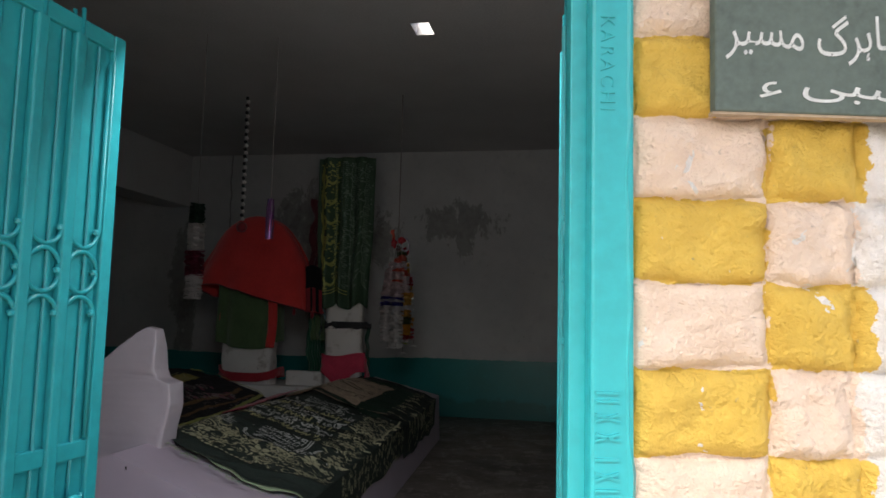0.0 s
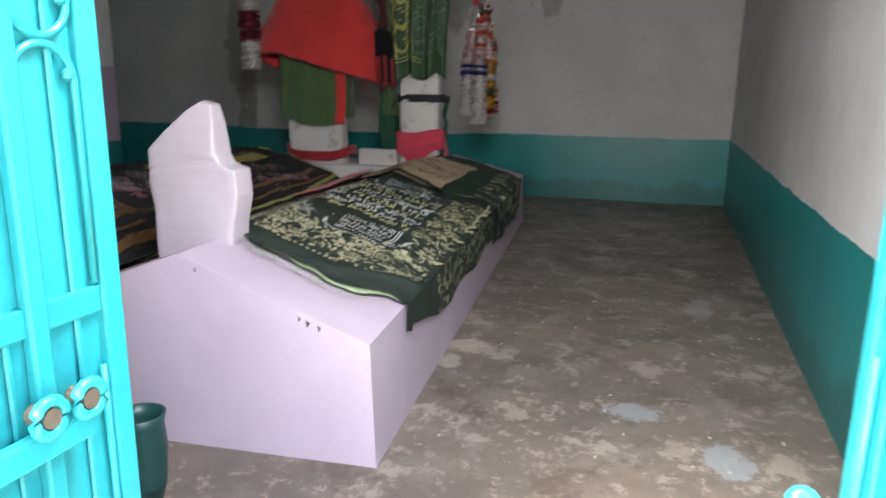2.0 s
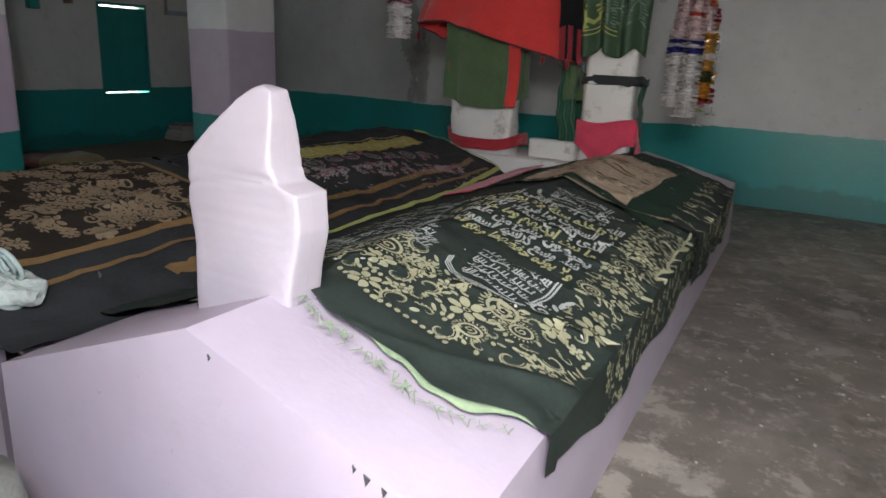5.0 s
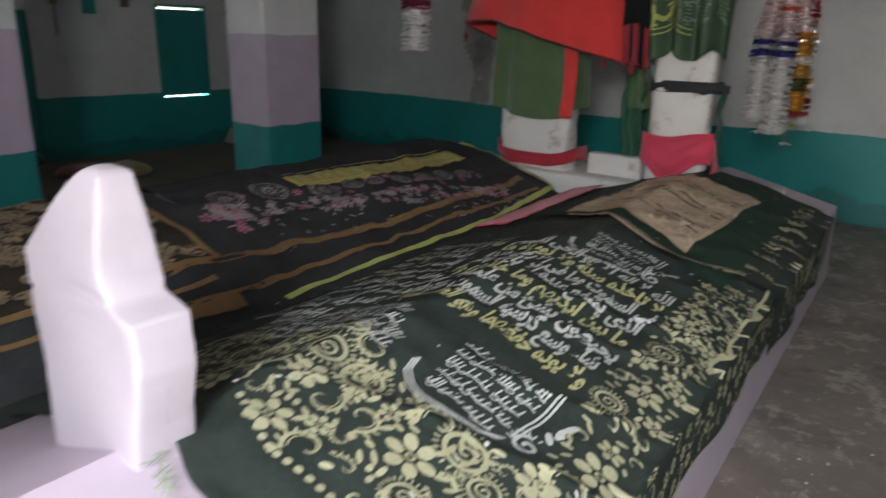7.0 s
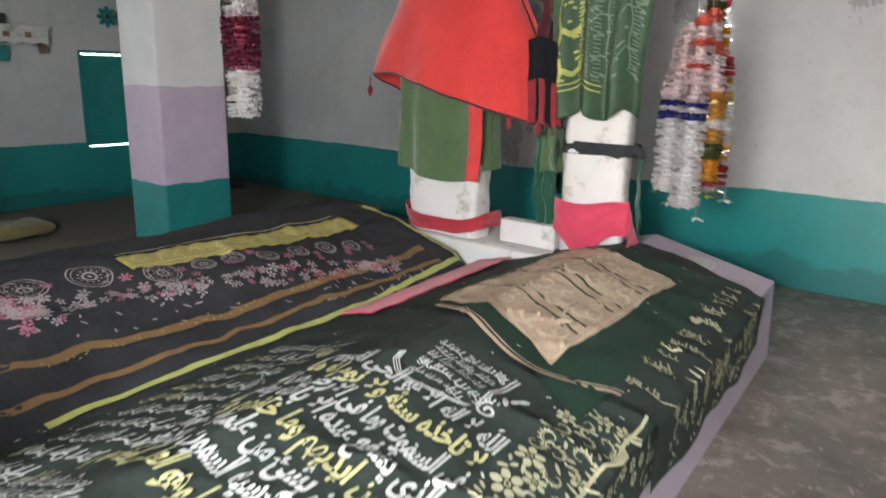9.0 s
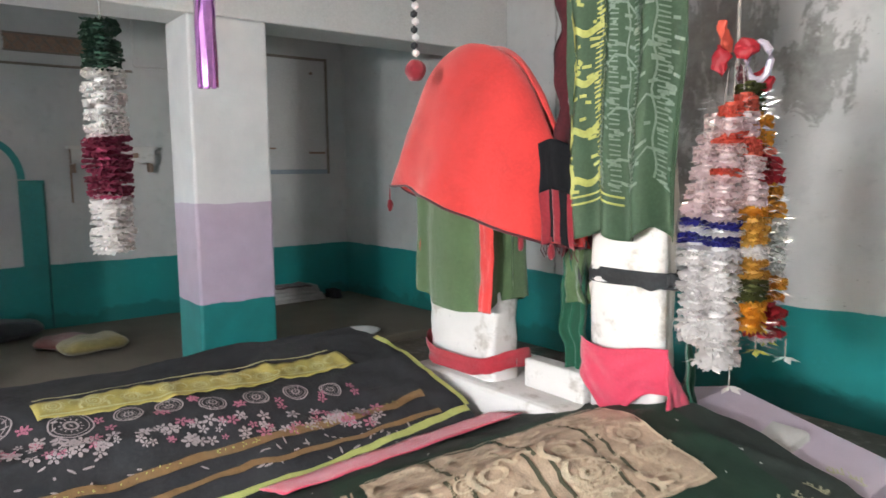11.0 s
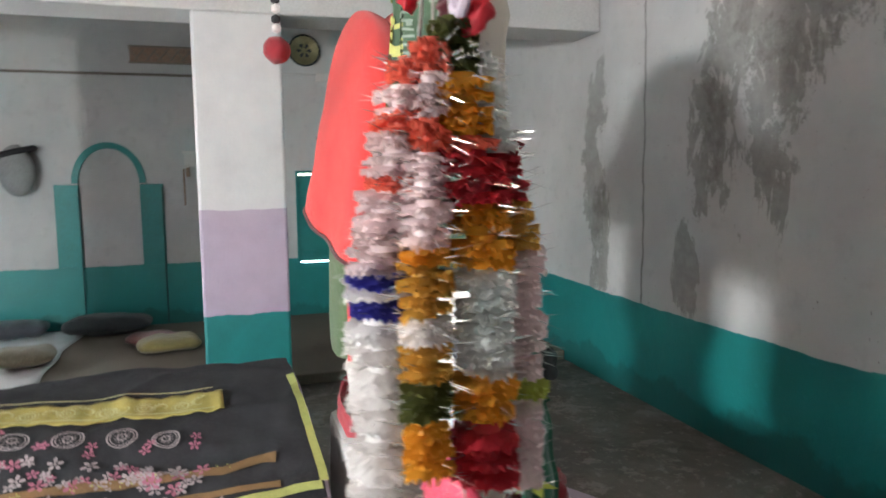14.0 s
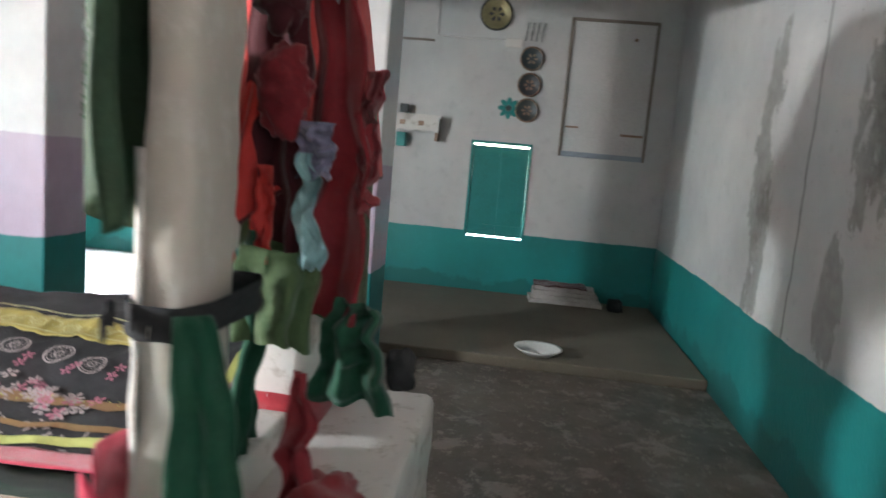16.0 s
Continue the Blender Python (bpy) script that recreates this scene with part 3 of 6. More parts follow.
for l0, o0 in ((0.87, 0.0), (2.06, 0.13)):  # boat-shaped cartouches with small verses
    for k in range(5):
        script_line((silver, silver), l0 + 0.055 + 0.05 * k, 0.475 + o0 + 0.004 * k, l0 + 0.045 + 0.05 * k, 0.26 + o0 - 0.004 * k, 0.036, lay1, rnd, 0.0055)
    hull = [(l0 + 0.10, o0 + 0.525), (l0 + 0.05, o0 + 0.515), (l0 + 0.015, o0 + 0.48), (l0, o0 + 0.44), (l0, o0 + 0.39), (l0 + 0.012, o0 + 0.34), (l0 + 0.03, o0 + 0.29), (l0 + 0.055, o0 + 0.25)]
    for d in (0.0, 0.011, 0.022):
        ribbon(silver, [(a - d * 0.8, b + d * 0.35) for a, b in hull], 0.0045, lay1, 0.007 + d * 0.02)
    for d in (0.0, 0.012):
        ribbon(silver, [(l0 + 0.07 + 0.025 * i, o0 + 0.232 - 0.002 * i + d) for i in range(10)], 0.006, lay1)
    scroll(silver, (l0 + 0.075, o0 + 0.205), 0.036, 0, 1, lay1, 0.010)
    for i in range(3):
        oval(silver, (l0 + 0.15 + 0.035 * i, o0 + 0.185 - 0.012 * i), 0.024, 0.010, 0.5 - 0.5 * i, lay1)
taken = [(0.90 + 0.06 * j, 0.50 - 0.06 * i, 0.035) for i in range(6) for j in range(5)]     # kept clear round the cartouche


def free(c, r):
    """Keeps ornaments apart."""
    if any((c[0] - a) ** 2 + (c[1] - b) ** 2 < (r + s) ** 2 for a, b, s in taken):
        return False
    taken.append((*c, r))
    return True


def spoke_ring(bm, c, r, place, rnd, h=0.0065):
    """A ring of short spokes round a coiled shoot."""
    ring_of(bm, c, 0.66 * r, 0.17 * r, place, h, 24)
    for i in range(24):
        a = 2 * math.pi * i / 24
        oval(bm, (c[0] + 0.94 * r * math.cos(a), c[1] + 0.94 * r * math.sin(a)), 0.13 * r, 0.05 * r, a, place, h, 6)
    t0 = rnd.random() * 6
    ribbon(bm, [(c[0] + r * (0.44 - 0.38 * i / 20) * math.cos(t0 + i * 0.42), c[1] + r * (0.44 - 0.38 * i / 20) * math.sin(t0 + i * 0.42)) for i in range(21)], 0.11 * r, place, h + 0.0006)


def blossom(bm, c, r, place, rnd, h=0.0068, n=6):
    """Rounded petals with a slit between them round an open eye."""
    a0 = rnd.random() * 6
    for i in range(n):
        a = a0 + 2 * math.pi * i / n
        oval(bm, (c[0] + 0.64 * r * math.cos(a), c[1] + 0.64 * r * math.sin(a)), 0.36 * r, 0.27 * r, a, place, h, 9)
    ring_of(bm, c, 0.16 * r, 0.09 * r, place, h + 0.0008, 9)


def acanthus(bm, c, r, turn, way, place, h=0.0066):
    """A thick tapering curl with leaves along its back."""
    def arm(q0, f):
        return [(c[0] + f * r * (1 - 0.8 * i / 18) * math.cos(turn + way * (q0 + i * 0.30)), c[1] + f * r * (1 - 0.8 * i / 18) * math.sin(turn + way * (q0 + i * 0.30))) for i in range(19)]
    ribbon(bm, arm(0, 1.0), 0.20 * r, place, h, True)
    ribbon(bm, arm(0.15, 0.74), 0.07 * r, place, h + 0.0006, True)
    for i in range(6):
        a = turn + way * (0.1 + 0.42 * i)
        k = 1.22 - 0.11 * i
        oval(bm, (c[0] + k * r * math.cos(a), c[1] + k * r * math.sin(a)), 0.22 * r, 0.085 * r, a + way * 0.7, place, h + 0.0003, 7)
    oval(bm, (c[0] + 1.35 * r * math.cos(turn), c[1] + 1.35 * r * math.sin(turn)), 0.24 * r, 0.13 * r, turn + 0.5, place, h, 8)


for l, o, r in ((0.80, 0.675, 0.066), (0.79, 0.555, 0.070), (0.80, 0.275, 0.070), (1.28, 0.145, 0.050), (1.68, 0.125, 0.055), (0.78, 0.95, 0.06)):
    free((l, o), r * 1.1)
    spoke_ring(straw, (l, o), r, lay1, rnd)
for l, o, r in ((0.53, 0.58, 0.052), (0.69, 0.63, 0.050), (0.69, 0.34, 0.060), (1.02, 0.055, 0.062), (1.40, 0.09, 0.055), (1.56, 0.15, 0.045), (1.92, 0.14, 0.050), (2.06, 0.15, 0.045), (0.86, 0.13, 0.050), (0.56, 0.80, 0.05)):
    free((l, o), r)
    blossom(straw, (l, o), r, lay1, rnd)
for i in range(4200):                      # the flower field of the near end, large shoots first
    o = 0.04 + 1.20 * rnd.random()
    l = near_edge(o) + 0.20 + 0.38 * rnd.random()
    r = 0.050 if i < 400 else (0.030 if i < 1700 else 0.012)
    if not free((l, o), r * 0.86):
        continue
    if i < 400:
        acanthus(straw, (l, o), r, rnd.random() * 6, rnd.choice((-1, 1)), lay1) if i % 4 else spoke_ring(straw, (l, o), r, lay1, rnd)
    elif i < 1700:
        blossom(straw, (l, o), r, lay1, rnd, 0.0062, rnd.choice((5, 6))) if i % 2 else acanthus(straw, (l, o), r * 0.85, rnd.random() * 6, rnd.choice((-1, 1)), lay1, 0.006)
    else:
        oval(straw, (l, o), rnd.uniform(0.012, 0.020), 0.007, rnd.random() * 6, lay1, 0.0055)
for i in range(2200):                      # the flowered border along the open side
    l, o = 0.62 + 1.85 * rnd.random(), rnd.uniform(0.015, 0.185)
    r = 0.034 if i < 900 else 0.013
    if not free((l, o), r * 0.86):
        continue
    if i < 900:
        (acanthus(straw, (l, o), r, rnd.random() * 6, rnd.choice((-1, 1)), lay1) if i % 2 else blossom(straw, (l, o), r, lay1, rnd))
    else:
        oval(straw, (l, o), rnd.uniform(0.010, 0.020), 0.006, rnd.random() * 6, lay1, 0.0055)
for i in range(16):                        # a row of beads in front of the flower field
    o = 0.30 + 0.024 * i
    oval(straw, (near_edge(o) + 0.165, o), 0.010, 0.008, 0, lay1, 0.006)
for i in range(520):                       # sprigs on the hanging side
    l, o = 0.9 + 2.3 * rnd.random(), rnd.uniform(-0.21, -0.03)
    if free((l, o), 0.026):
        (acanthus(straw, (l, o), 0.028, rnd.random() * 6, 1, lay1) if i % 2 else blossom(straw, (l, o), 0.026, lay1, rnd))
tagged(part("lettering", silver, M_SILVER, cover, "silver thread lettering"), kind="stuff")
tagged(part("lettering", yellow, M_YELLOWTHREAD, cover, "yellow thread lettering"), kind="stuff")
tagged(part("embroidery", straw, M_STRAW, cover, "straw-gold embroidered flowers and paisleys"), kind="stuff")
fr = bmesh.new()
for i in range(110):                      # torn fringe along the near hem
    o = 0.03 + 1.0 * rnd.random()
    l = near_edge(o) - 0.02 - (0.03 if o < 0.45 else 0)
    ribbon(fr, [(l, o), (l - 0.012, o + rnd.uniform(-0.012, 0.012)), (l - rnd.uniform(0.02, 0.05), o + rnd.uniform(-0.03, 0.03))], 0.003, lay1, -0.006)
tagged(part("fringe", fr, M_PALEGREEN, cover), kind="stuff")
tr = bmesh.new()
ribbon(tr, [(1.75 + i * 0.05, 0.008 + 0.016 * nz(i * 0.4)) for i in range(26)], 0.011, lay1, 0.006)
part("braid", tr, M_STRAW, cover)


def lay1b(l, o, h=0.0):
    return lay1(l, o, h + 0.012)


def hem2(o):
    """The near edge of the second cover, drawn up where it folds."""
    return 2.60 - 0.17 * math.exp(-((o - 0.42) / 0.22) ** 2) + 0.26 * max(0.0, (o - 0.70) / 0.40) + 0.012 * math.sin(o * 17)


# second cover towards the headstone, green with a gold brocade panel
cover = thing("grave_cover", g1(3.4, 0.7, 0.6), "bottle green grave cover with a worn gold brocade panel", "grave cover", "grave covers")
part("cloth", sheet(lambda u, v: lay1b(hem2(-0.27 + 1.62 * v) * (1 - u) + (4.28 + 0.05 * nz(v * 6, 9)) * u, -0.27 + 1.62 * v + 0.03 * nz(u * 8, 3.1) * (1 - v) ** 5), 70, 80), M_DKGREEN, cover, "", True)
PANEL = ((2.54, 0.33), (3.82, 0.30), (3.98, 0.92), (2.88, 1.04))


def on_panel(p, q, h=0.0):
    """A place on the slanting brocade panel: p along the grave, q across."""
    a, b, c, d = PANEL
    return lay1b(*[(a[i] * (1 - p) + b[i] * p) * (1 - q) + (d[i] * (1 - p) + c[i] * p) * q for i in (0, 1)], h)


part("field", sheet(lambda u, v: on_panel(-0.08 + 1.26 * u, -0.28 + 1.5 * v, 0.004), 40, 30), cloth_mat("dark_green_satin", (0.022, 0.050, 0.032), 0.65, 0.3, sheen=0.0), cover, "dark green satin field", True)
part("panel", sheet(lambda u, v: on_panel(u + 0.008 * math.sin(v * 9), v + 0.012 * math.sin(u * 11), 0.008 + 0.004 * nz(u * 9, v * 6)), 60, 40), M_GOLD, cover, "worn gold brocade panel", True)
rel, wht, crease = bmesh.new(), bmesh.new(), bmesh.new()
for k, p in enumerate((0.235, 0.50, 0.74)):
    for i in range(3):
        ribbon(crease, [(p + 0.03 * (i - 1) + 0.012 * nz(k, j * 0.6, i), 0.05 + 0.45 * (i % 2) + j * 0.045) for j in range(12)], 0.014, on_panel, 0.0135)
lines = random.Random(77)
for k in range(4):
    p0 = 0.03 + 0.25 * k
    for j in range(5):
        c = (p0 + lines.uniform(0.05, 0.13), 0.10 + 0.19 * j)
        ring_of(rel, c, lines.uniform(0.03, 0.045), 0.018, on_panel, 0.017, 12)
        ribbon(rel, [(c[0] - 0.06 + 0.02 * math.sin(i * 0.8 + j), c[1] - 0.08 + 0.025 * i) for i in range(8)], 0.024, on_panel, 0.018)
        ribbon(rel, [(c[0] + 0.02 + 0.012 * i, c[1] + 0.05 + 0.02 * math.sin(i * 0.9)) for i in range(7)], 0.020, on_panel, 0.019)
for k in range(44):
    c = (lines.uniform(0.05, 0.95), lines.uniform(0.07, 0.93))
    (acanthus(rel, c, 0.055, lines.random() * 6, lines.choice((-1, 1)), on_panel, 0.0155) if k % 3 else spoke_ring(rel, c, 0.05, on_panel, lines, 0.0155))
for k in range(4):
    ribbon(rel, [(0.012 + 0.976 * (k % 2), 0.02 + 0.05 * i) for i in range(20)] if k < 2 else [(0.02 + 0.05 * i, 0.015 + 0.97 * (k % 2)) for i in range(20)], 0.012, on_panel, 0.016)
for k in range(4):
    script_line((rel, rel), 0.08 + 0.25 * k, 0.95, 0.06 + 0.25 * k, 0.05, 0.13, on_panel, lines, 0.018)
part("crease", crease, cloth_mat("dark_green_seam", (0.10, 0.095, 0.06), 0.8, 0.3, sheen=0.0), cover, "dark green worn creases")["kind"] = "stuff"
for d, w in ((0.012, 0.020), (0.040, 0.007)):
    edge2 = bmesh.new()
    ribbon(edge2, [(hem2(0.10 + 0.025 * i) + d, 0.10 + 0.025 * i) for i in range(36)], w, lay1b, 0.006)
    part("braid", edge2, M_GOLD, cover, "gold braid along the hem")
for k in range(9):
    script_line((wht, wht), 2.72 + 0.16 * k, 0.125, 2.76 + 0.16 * k, 0.015, 0.042, lay1b, rnd, 0.008)
for k in range(8):
    script_line((wht, wht), 2.9 + 0.2 * k, 0.13, 2.98 + 0.2 * k, 0.02, 0.05, lay1b, rnd, 0.010)
for i in range(60):
    l, o = 2.75 + 1.35 * rnd.random(), rnd.uniform(-0.20, -0.02)
    (acanthus(wht, (l, o), 0.032, rnd.random() * 6, 1, lay1b, 0.005) if i % 2 else blossom(wht, (l, o), 0.028, lay1b, rnd, 0.005))
for i in range(90):
    l, o = 2.75 + 1.45 * rnd.random(), rnd.uniform(-0.24, 0.0)
    oval(wht if i % 3 else rel, (l, o), rnd.uniform(0.008, 0.024), 0.006, rnd.random() * 6, lay1b, 0.004)
part("relief", rel, simple("bright_gold_thread", (0.64, 0.51, 0.36), 0.5, 25, 0.4, 160, 0.6), cover, "raised gold thread scrolls")["kind"] = "stuff"
tagged(part("lettering", wht, M_STRAW, cover), kind="stuff")

# scattered petals and foil bits on the covers
bits = bmesh.new()
for i in range(120):
    l, o = 0.5 + 3.6 * rnd.random(), rnd.uniform(0.0, 1.5)
    oval(bits, (l, o), rnd.uniform(0.004, 0.012), rnd.uniform(0.003, 0.006), rnd.random() * 6, lay1b, 0.004, 5)
tagged(part("petal_litter", bits, simple("dry_white_petals", (0.62, 0.60, 0.55), 0.6, 30, 0.2)), "scattered dry white petals and foil bits on the covers", "petals", kind="stuff")

# ---------------- grave two and its covers ----------------


def lay2(l, o, h=0.0):
    wr = 0.014 * (1 - abs(nz(l * 1.7, o * 4.5, 3.4))) ** 8 + 0.018 * nz(l * 2.0, o * 4.0, 8.7) + 0.012 * nz(l * 6, o * 7, 2.2) + 0.004 * nz(l * 18, o * 15, 5.2)
    if o < 0:
        z = 0.425 + 0.12 * o
    elif o < 1.08:
        z = 0.425 + 0.265 * math.sin(math.pi / 2 * o / 1.08) ** 0.9
    elif o < 1.55:
        z = 0.69 - 0.255 * ((o - 1.08) / 0.47) ** 1.4
    else:
        z = 0.435 - (o - 1.55) * 2.2
    return g2(l, min(o, 1.55) + 0.15 * max(0, o - 1.55), max(z, 0.02) + 0.012 + wr * min(1, max(z, 0) * 3) + h)


grave = thing("grave", g2(1.9, 0.8, 0), "lilac plastered grave hidden under its cloth covers", "grave", "graves")
part("plinth", sheet(lambda u, v: lay2(-0.02 + 3.80 * u, -0.10 + 1.84 * v, -0.035), 30, 34, 0.02), M_LILAC, grave, "", True)
part("end_wall", box((0, 0, 0), (1, 1, 1), Matrix.Translation(g2(-0.02, 1.50, 0.0)) @ Matrix(((0.053, 0.9986 * 1.45, 0, 0), (-0.06, 0.053 * 1.45, 0, 0), (0, 0, 0.40, 0), (0, 0, 0, 1)))), M_LILAC, grave)

cover = thing("grave_cover", g2(2.6, 0.8, 0.6), "black velvet grave cover with pink and white embroidered flowers", "grave cover", "grave covers")
part("cloth", sheet(lambda u, v: lay2(1.30 + 0.15 * v + (2.46 - 0.15 * v) * u, -0.13 + 1.86 * v + 0.02 * nz(u * 9, 1), 0.004), 120, 90), M_BLACK, cover, "", True)


def lay2b(a, b, h=0.0):
    return lay2(a, b, h + 0.005)


pink, white, gold = bmesh.new(), bmesh.new(), bmesh.new()
def row2(l):
    """The middle of the blossom row, which runs askew along the cover."""
    return 0.56 - 0.22 * (l - 1.6)


for i in range(150):                      # a band of pink and white blossoms
    l = 1.42 + 1.95 * rnd.random()
    flower((pink, white, white, white)[i % 4], (l, row2(l) + rnd.uniform(-0.075, 0.055)), rnd.uniform(0.016, 0.036), lay2b, rnd, 5)
for i in range(60):
    l = 1.4 + 2.0 * rnd.random()
    oval(white, (l, row2(l) - rnd.uniform(0.10, 0.26)), rnd.uniform(0.008, 0.024), 0.005, rnd.random() * 3, lay2b, 0.004)
for l, o, r in ((1.60, 0.70, 0.085), (1.86, 0.69, 0.090), (2.13, 0.57, 0.080), (2.34, 0.56, 0.055), (2.50, 0.55, 0.055), (2.66, 0.48, 0.055), (2.85, 0.46, 0.055), (3.04, 0.45, 0.055), (3.20, 0.41, 0.05)):
    ring_of(white, (l, o), r, 0.007, lay2b, 0.007, 22)
    ring_of(white, (l, o), r * 0.8, 0.004, lay2b, 0.007, 22)
    medallion(white, (l, o), r * 0.62, lay2b, rnd)
    for j in range(2):
        flower(pink, (l + 0.10 + rnd.uniform(-0.03, 0.03), o - 0.04 + rnd.uniform(-0.05, 0.05)), 0.024, lay2b, rnd, 5)
for k in range(3):                        # a spray of blossoms at the near end
    for j in range(9):
        flower(pink if j % 2 else white, (1.44 + 0.05 * k + rnd.uniform(-0.07, 0.07), 0.60 - 0.06 * k + rnd.uniform(-0.07, 0.07)), rnd.uniform(0.020, 0.036), lay2b, rnd, 5)
part("embroidery", pink, simple("pink_thread", (0.40, 0.13, 0.19), 0.6, 30, 0.4, 200, 0.4), cover, "pink embroidered flowers")["kind"] = "stuff"
part("embroidery", white, simple("dull_white_thread", (0.36, 0.30, 0.30), 0.6, 30, 0.4, 200, 0.4), cover, "white embroidered flowers and medallions")["kind"] = "stuff"
part("band", sheet(lambda u, v: lay2b(2.03 + 1.40 * u, (0.64 - 0.09 * u) + (0.14 + 0.03 * u) * v + 0.008 * math.sin(u * 30), 0.008 + 0.004 * math.sin(u * 90)), 60, 8, 0.002), simple("old_gold_brocade", (0.40, 0.33, 0.09), 0.55, 25, 0.4, 160, 0.6), cover, "old gold brocade band", True)
for k in range(9):
    l = 2.10 + 0.145 * k
    o = 0.71 - 0.075 * (l - 2.03)
    spoke_ring(gold, (l, o), 0.042, lay2b, rnd, 0.020)
    acanthus(gold, (l + 0.07, o), 0.036, rnd.random() * 6, (-1) ** k, lay2b, 0.021)
for d in (0.012, 0.155):
    ribbon(gold, [(2.04 + 0.05 * i, 0.64 + d - (0.064 - 0.02 * (d > 0.1)) * 0.05 * i) for i in range(28)], 0.010, lay2b, 0.019)
tagged(part("relief", gold, M_YELLOWTHREAD, cover), kind="stuff")
ed = bmesh.new()
ribbon(ed, [(0.75 + i * 0.05, 0.20 + 0.10 * max(0, 1 - i / 22) + 0.035 * nz(i * 0.33, 4)) for i in range(58)], 0.048, lay2b, 0.006)
part("braid", ed, M_BROWNGOLD, cover, "brown-gold braid edge")
ed = bmesh.new()
ribbon(ed, [(0.85 + i * 0.05, 0.075 + 0.022 * nz(i * 0.4, 9)) for i in range(56)], 0.026, lay2b, 0.007)
part("braid", ed, M_BROWNGOLD, cover)
# lime specks laid along the brown braid as painted glints
ed = bmesh.new()
for i in range(70):
    oval(ed, (1.4 + 2.1 * rnd.random(), 0.20 + rnd.uniform(-0.014, 0.014)), 0.006, 0.003, rnd.random() * 6, lay2b, 0.009, 5)
tagged(part("braid_glints", ed, M_LIME, cover), kind="stuff")
ed = bmesh.new()
ribbon(ed, [(1.3 + i * 0.05, -0.03 + 0.08 * max(0, (i - 30) / 20) + 0.01 * nz(i * 0.5, 19)) for i in range(50)], 0.034, lay2b, 0.010)
part("braid", ed, M_LIME, cover, "lime-yellow braid edge")
ed = bmesh.new()
ribbon(ed, [(3.76 - 0.02 * i / 20, 0.06 + i * 0.032) for i in range(24)], 0.034, lay2b, 0.012)
part("braid", ed, M_LIME, cover, "lime-yellow braid edge")

rug = thing("grave_cover", g2(0.6, 0.8, 0.6), "dark cloth cover with a brown and gold leaf pattern", "grave cover", "grave covers")
part("cloth", sheet(lambda u, v: lay2(-0.10 + 1.46 * u, -0.13 + 1.87 * v + 0.02 * nz(u * 9, 5), 0.010), 70, 80), M_BLACK, rug, "", True)


def lay2c(a, b, h=0.0):
    return lay2(a, b, h + 0.011)


brown, rim = bmesh.new(), bmesh.new()
part("field", sheet(lambda u, v: lay2c(0.12 + 1.10 * u, 0.27 + 1.10 * v, 0.003), 30, 34), cloth_mat("dark_brown_brocade", (0.035, 0.026, 0.02), 0.8, 0.4, sheen=0.0), rug, "dark brown brocade field", True)
for i in range(260):
    l, o = 0.16 + 1.02 * rnd.random(), rnd.uniform(0.30, 1.33)
    (flower if i % 3 else scroll)(brown, (l, o), rnd.uniform(0.025, 0.055), *((lay2c, rnd, 6, 0.006) if i % 3 else (rnd.random() * 6, rnd.choice((-1, 1)), lay2c, 0.012, 0.006)))
for q0, q1 in (((0.12, 0.27), (1.22, 0.27)), ((1.22, 0.27), (1.22, 1.37)), ((1.22, 1.37), (0.12, 1.37)), ((0.12, 1.37), (0.12, 0.27))):
    ribbon(rim, [(q0[0] + (q1[0] - q0[0]) * i / 24, q0[1] + (q1[1] - q0[1]) * i / 24) for i in range(25)], 0.030, lay2c, 0.008)
ribbon(rim, [(0.60 + i * 0.03, 0.03 + 0.02 * nz(i * 0.5)) for i in range(19)], 0.055, lay2c, 0.008)
ribbon(rim, [(-0.02 + i * 0.05, 0.16 + 0.02 * nz(i * 0.5)) for i in range(24)], 0.026, lay2c, 0.006)
part("embroidery", brown, simple("tan_thread", (0.27, 0.19, 0.12), 0.6, 30, 0.4, 200, 0.5), rug, "tan leaf and flower embroidery")["kind"] = "stuff"
part("braid", rim, M_BROWNGOLD, rug)
tagged(part("red_strip", sheet(lambda u, v: g1(2.75 + 1.15 * u, 1.30 + 0.20 * v - 0.05 * u, 0.52 + 0.03 * u - 0.05 * v + 0.008 * nz(u * 9, v * 4)), 40, 8, 0.004), M_PINKRED, None, "", True), "faded red cloth strip lying between the two graves", "cloth")

# irregular stone set on the ridge of grave one
outline = [(-0.17, -0.12), (-0.175, 0.08), (-0.192, 0.20), (-0.185, 0.32), (-0.12, 0.384), (-0.02, 0.465), (0.045, 0.505), (0.085, 0.49), (0.10, 0.42), (0.105, 0.31), (0.125, 0.275), (0.185, 0.255), (0.192, 0.16), (0.165, 0.05), (0.155, -0.12)]
left = sorted([p for p in outline[:7]], key=lambda p: p[1])
right = sorted([p for p in outline[6:]], key=lambda p: p[1])


def side(pts, z):
    for a, b in zip(pts, pts[1:]):
        if z <= b[1]:
            return a[0] + (b[0] - a[0]) * (z - a[1]) / max(1e-6, b[1] - a[1])
    return pts[-1][0]


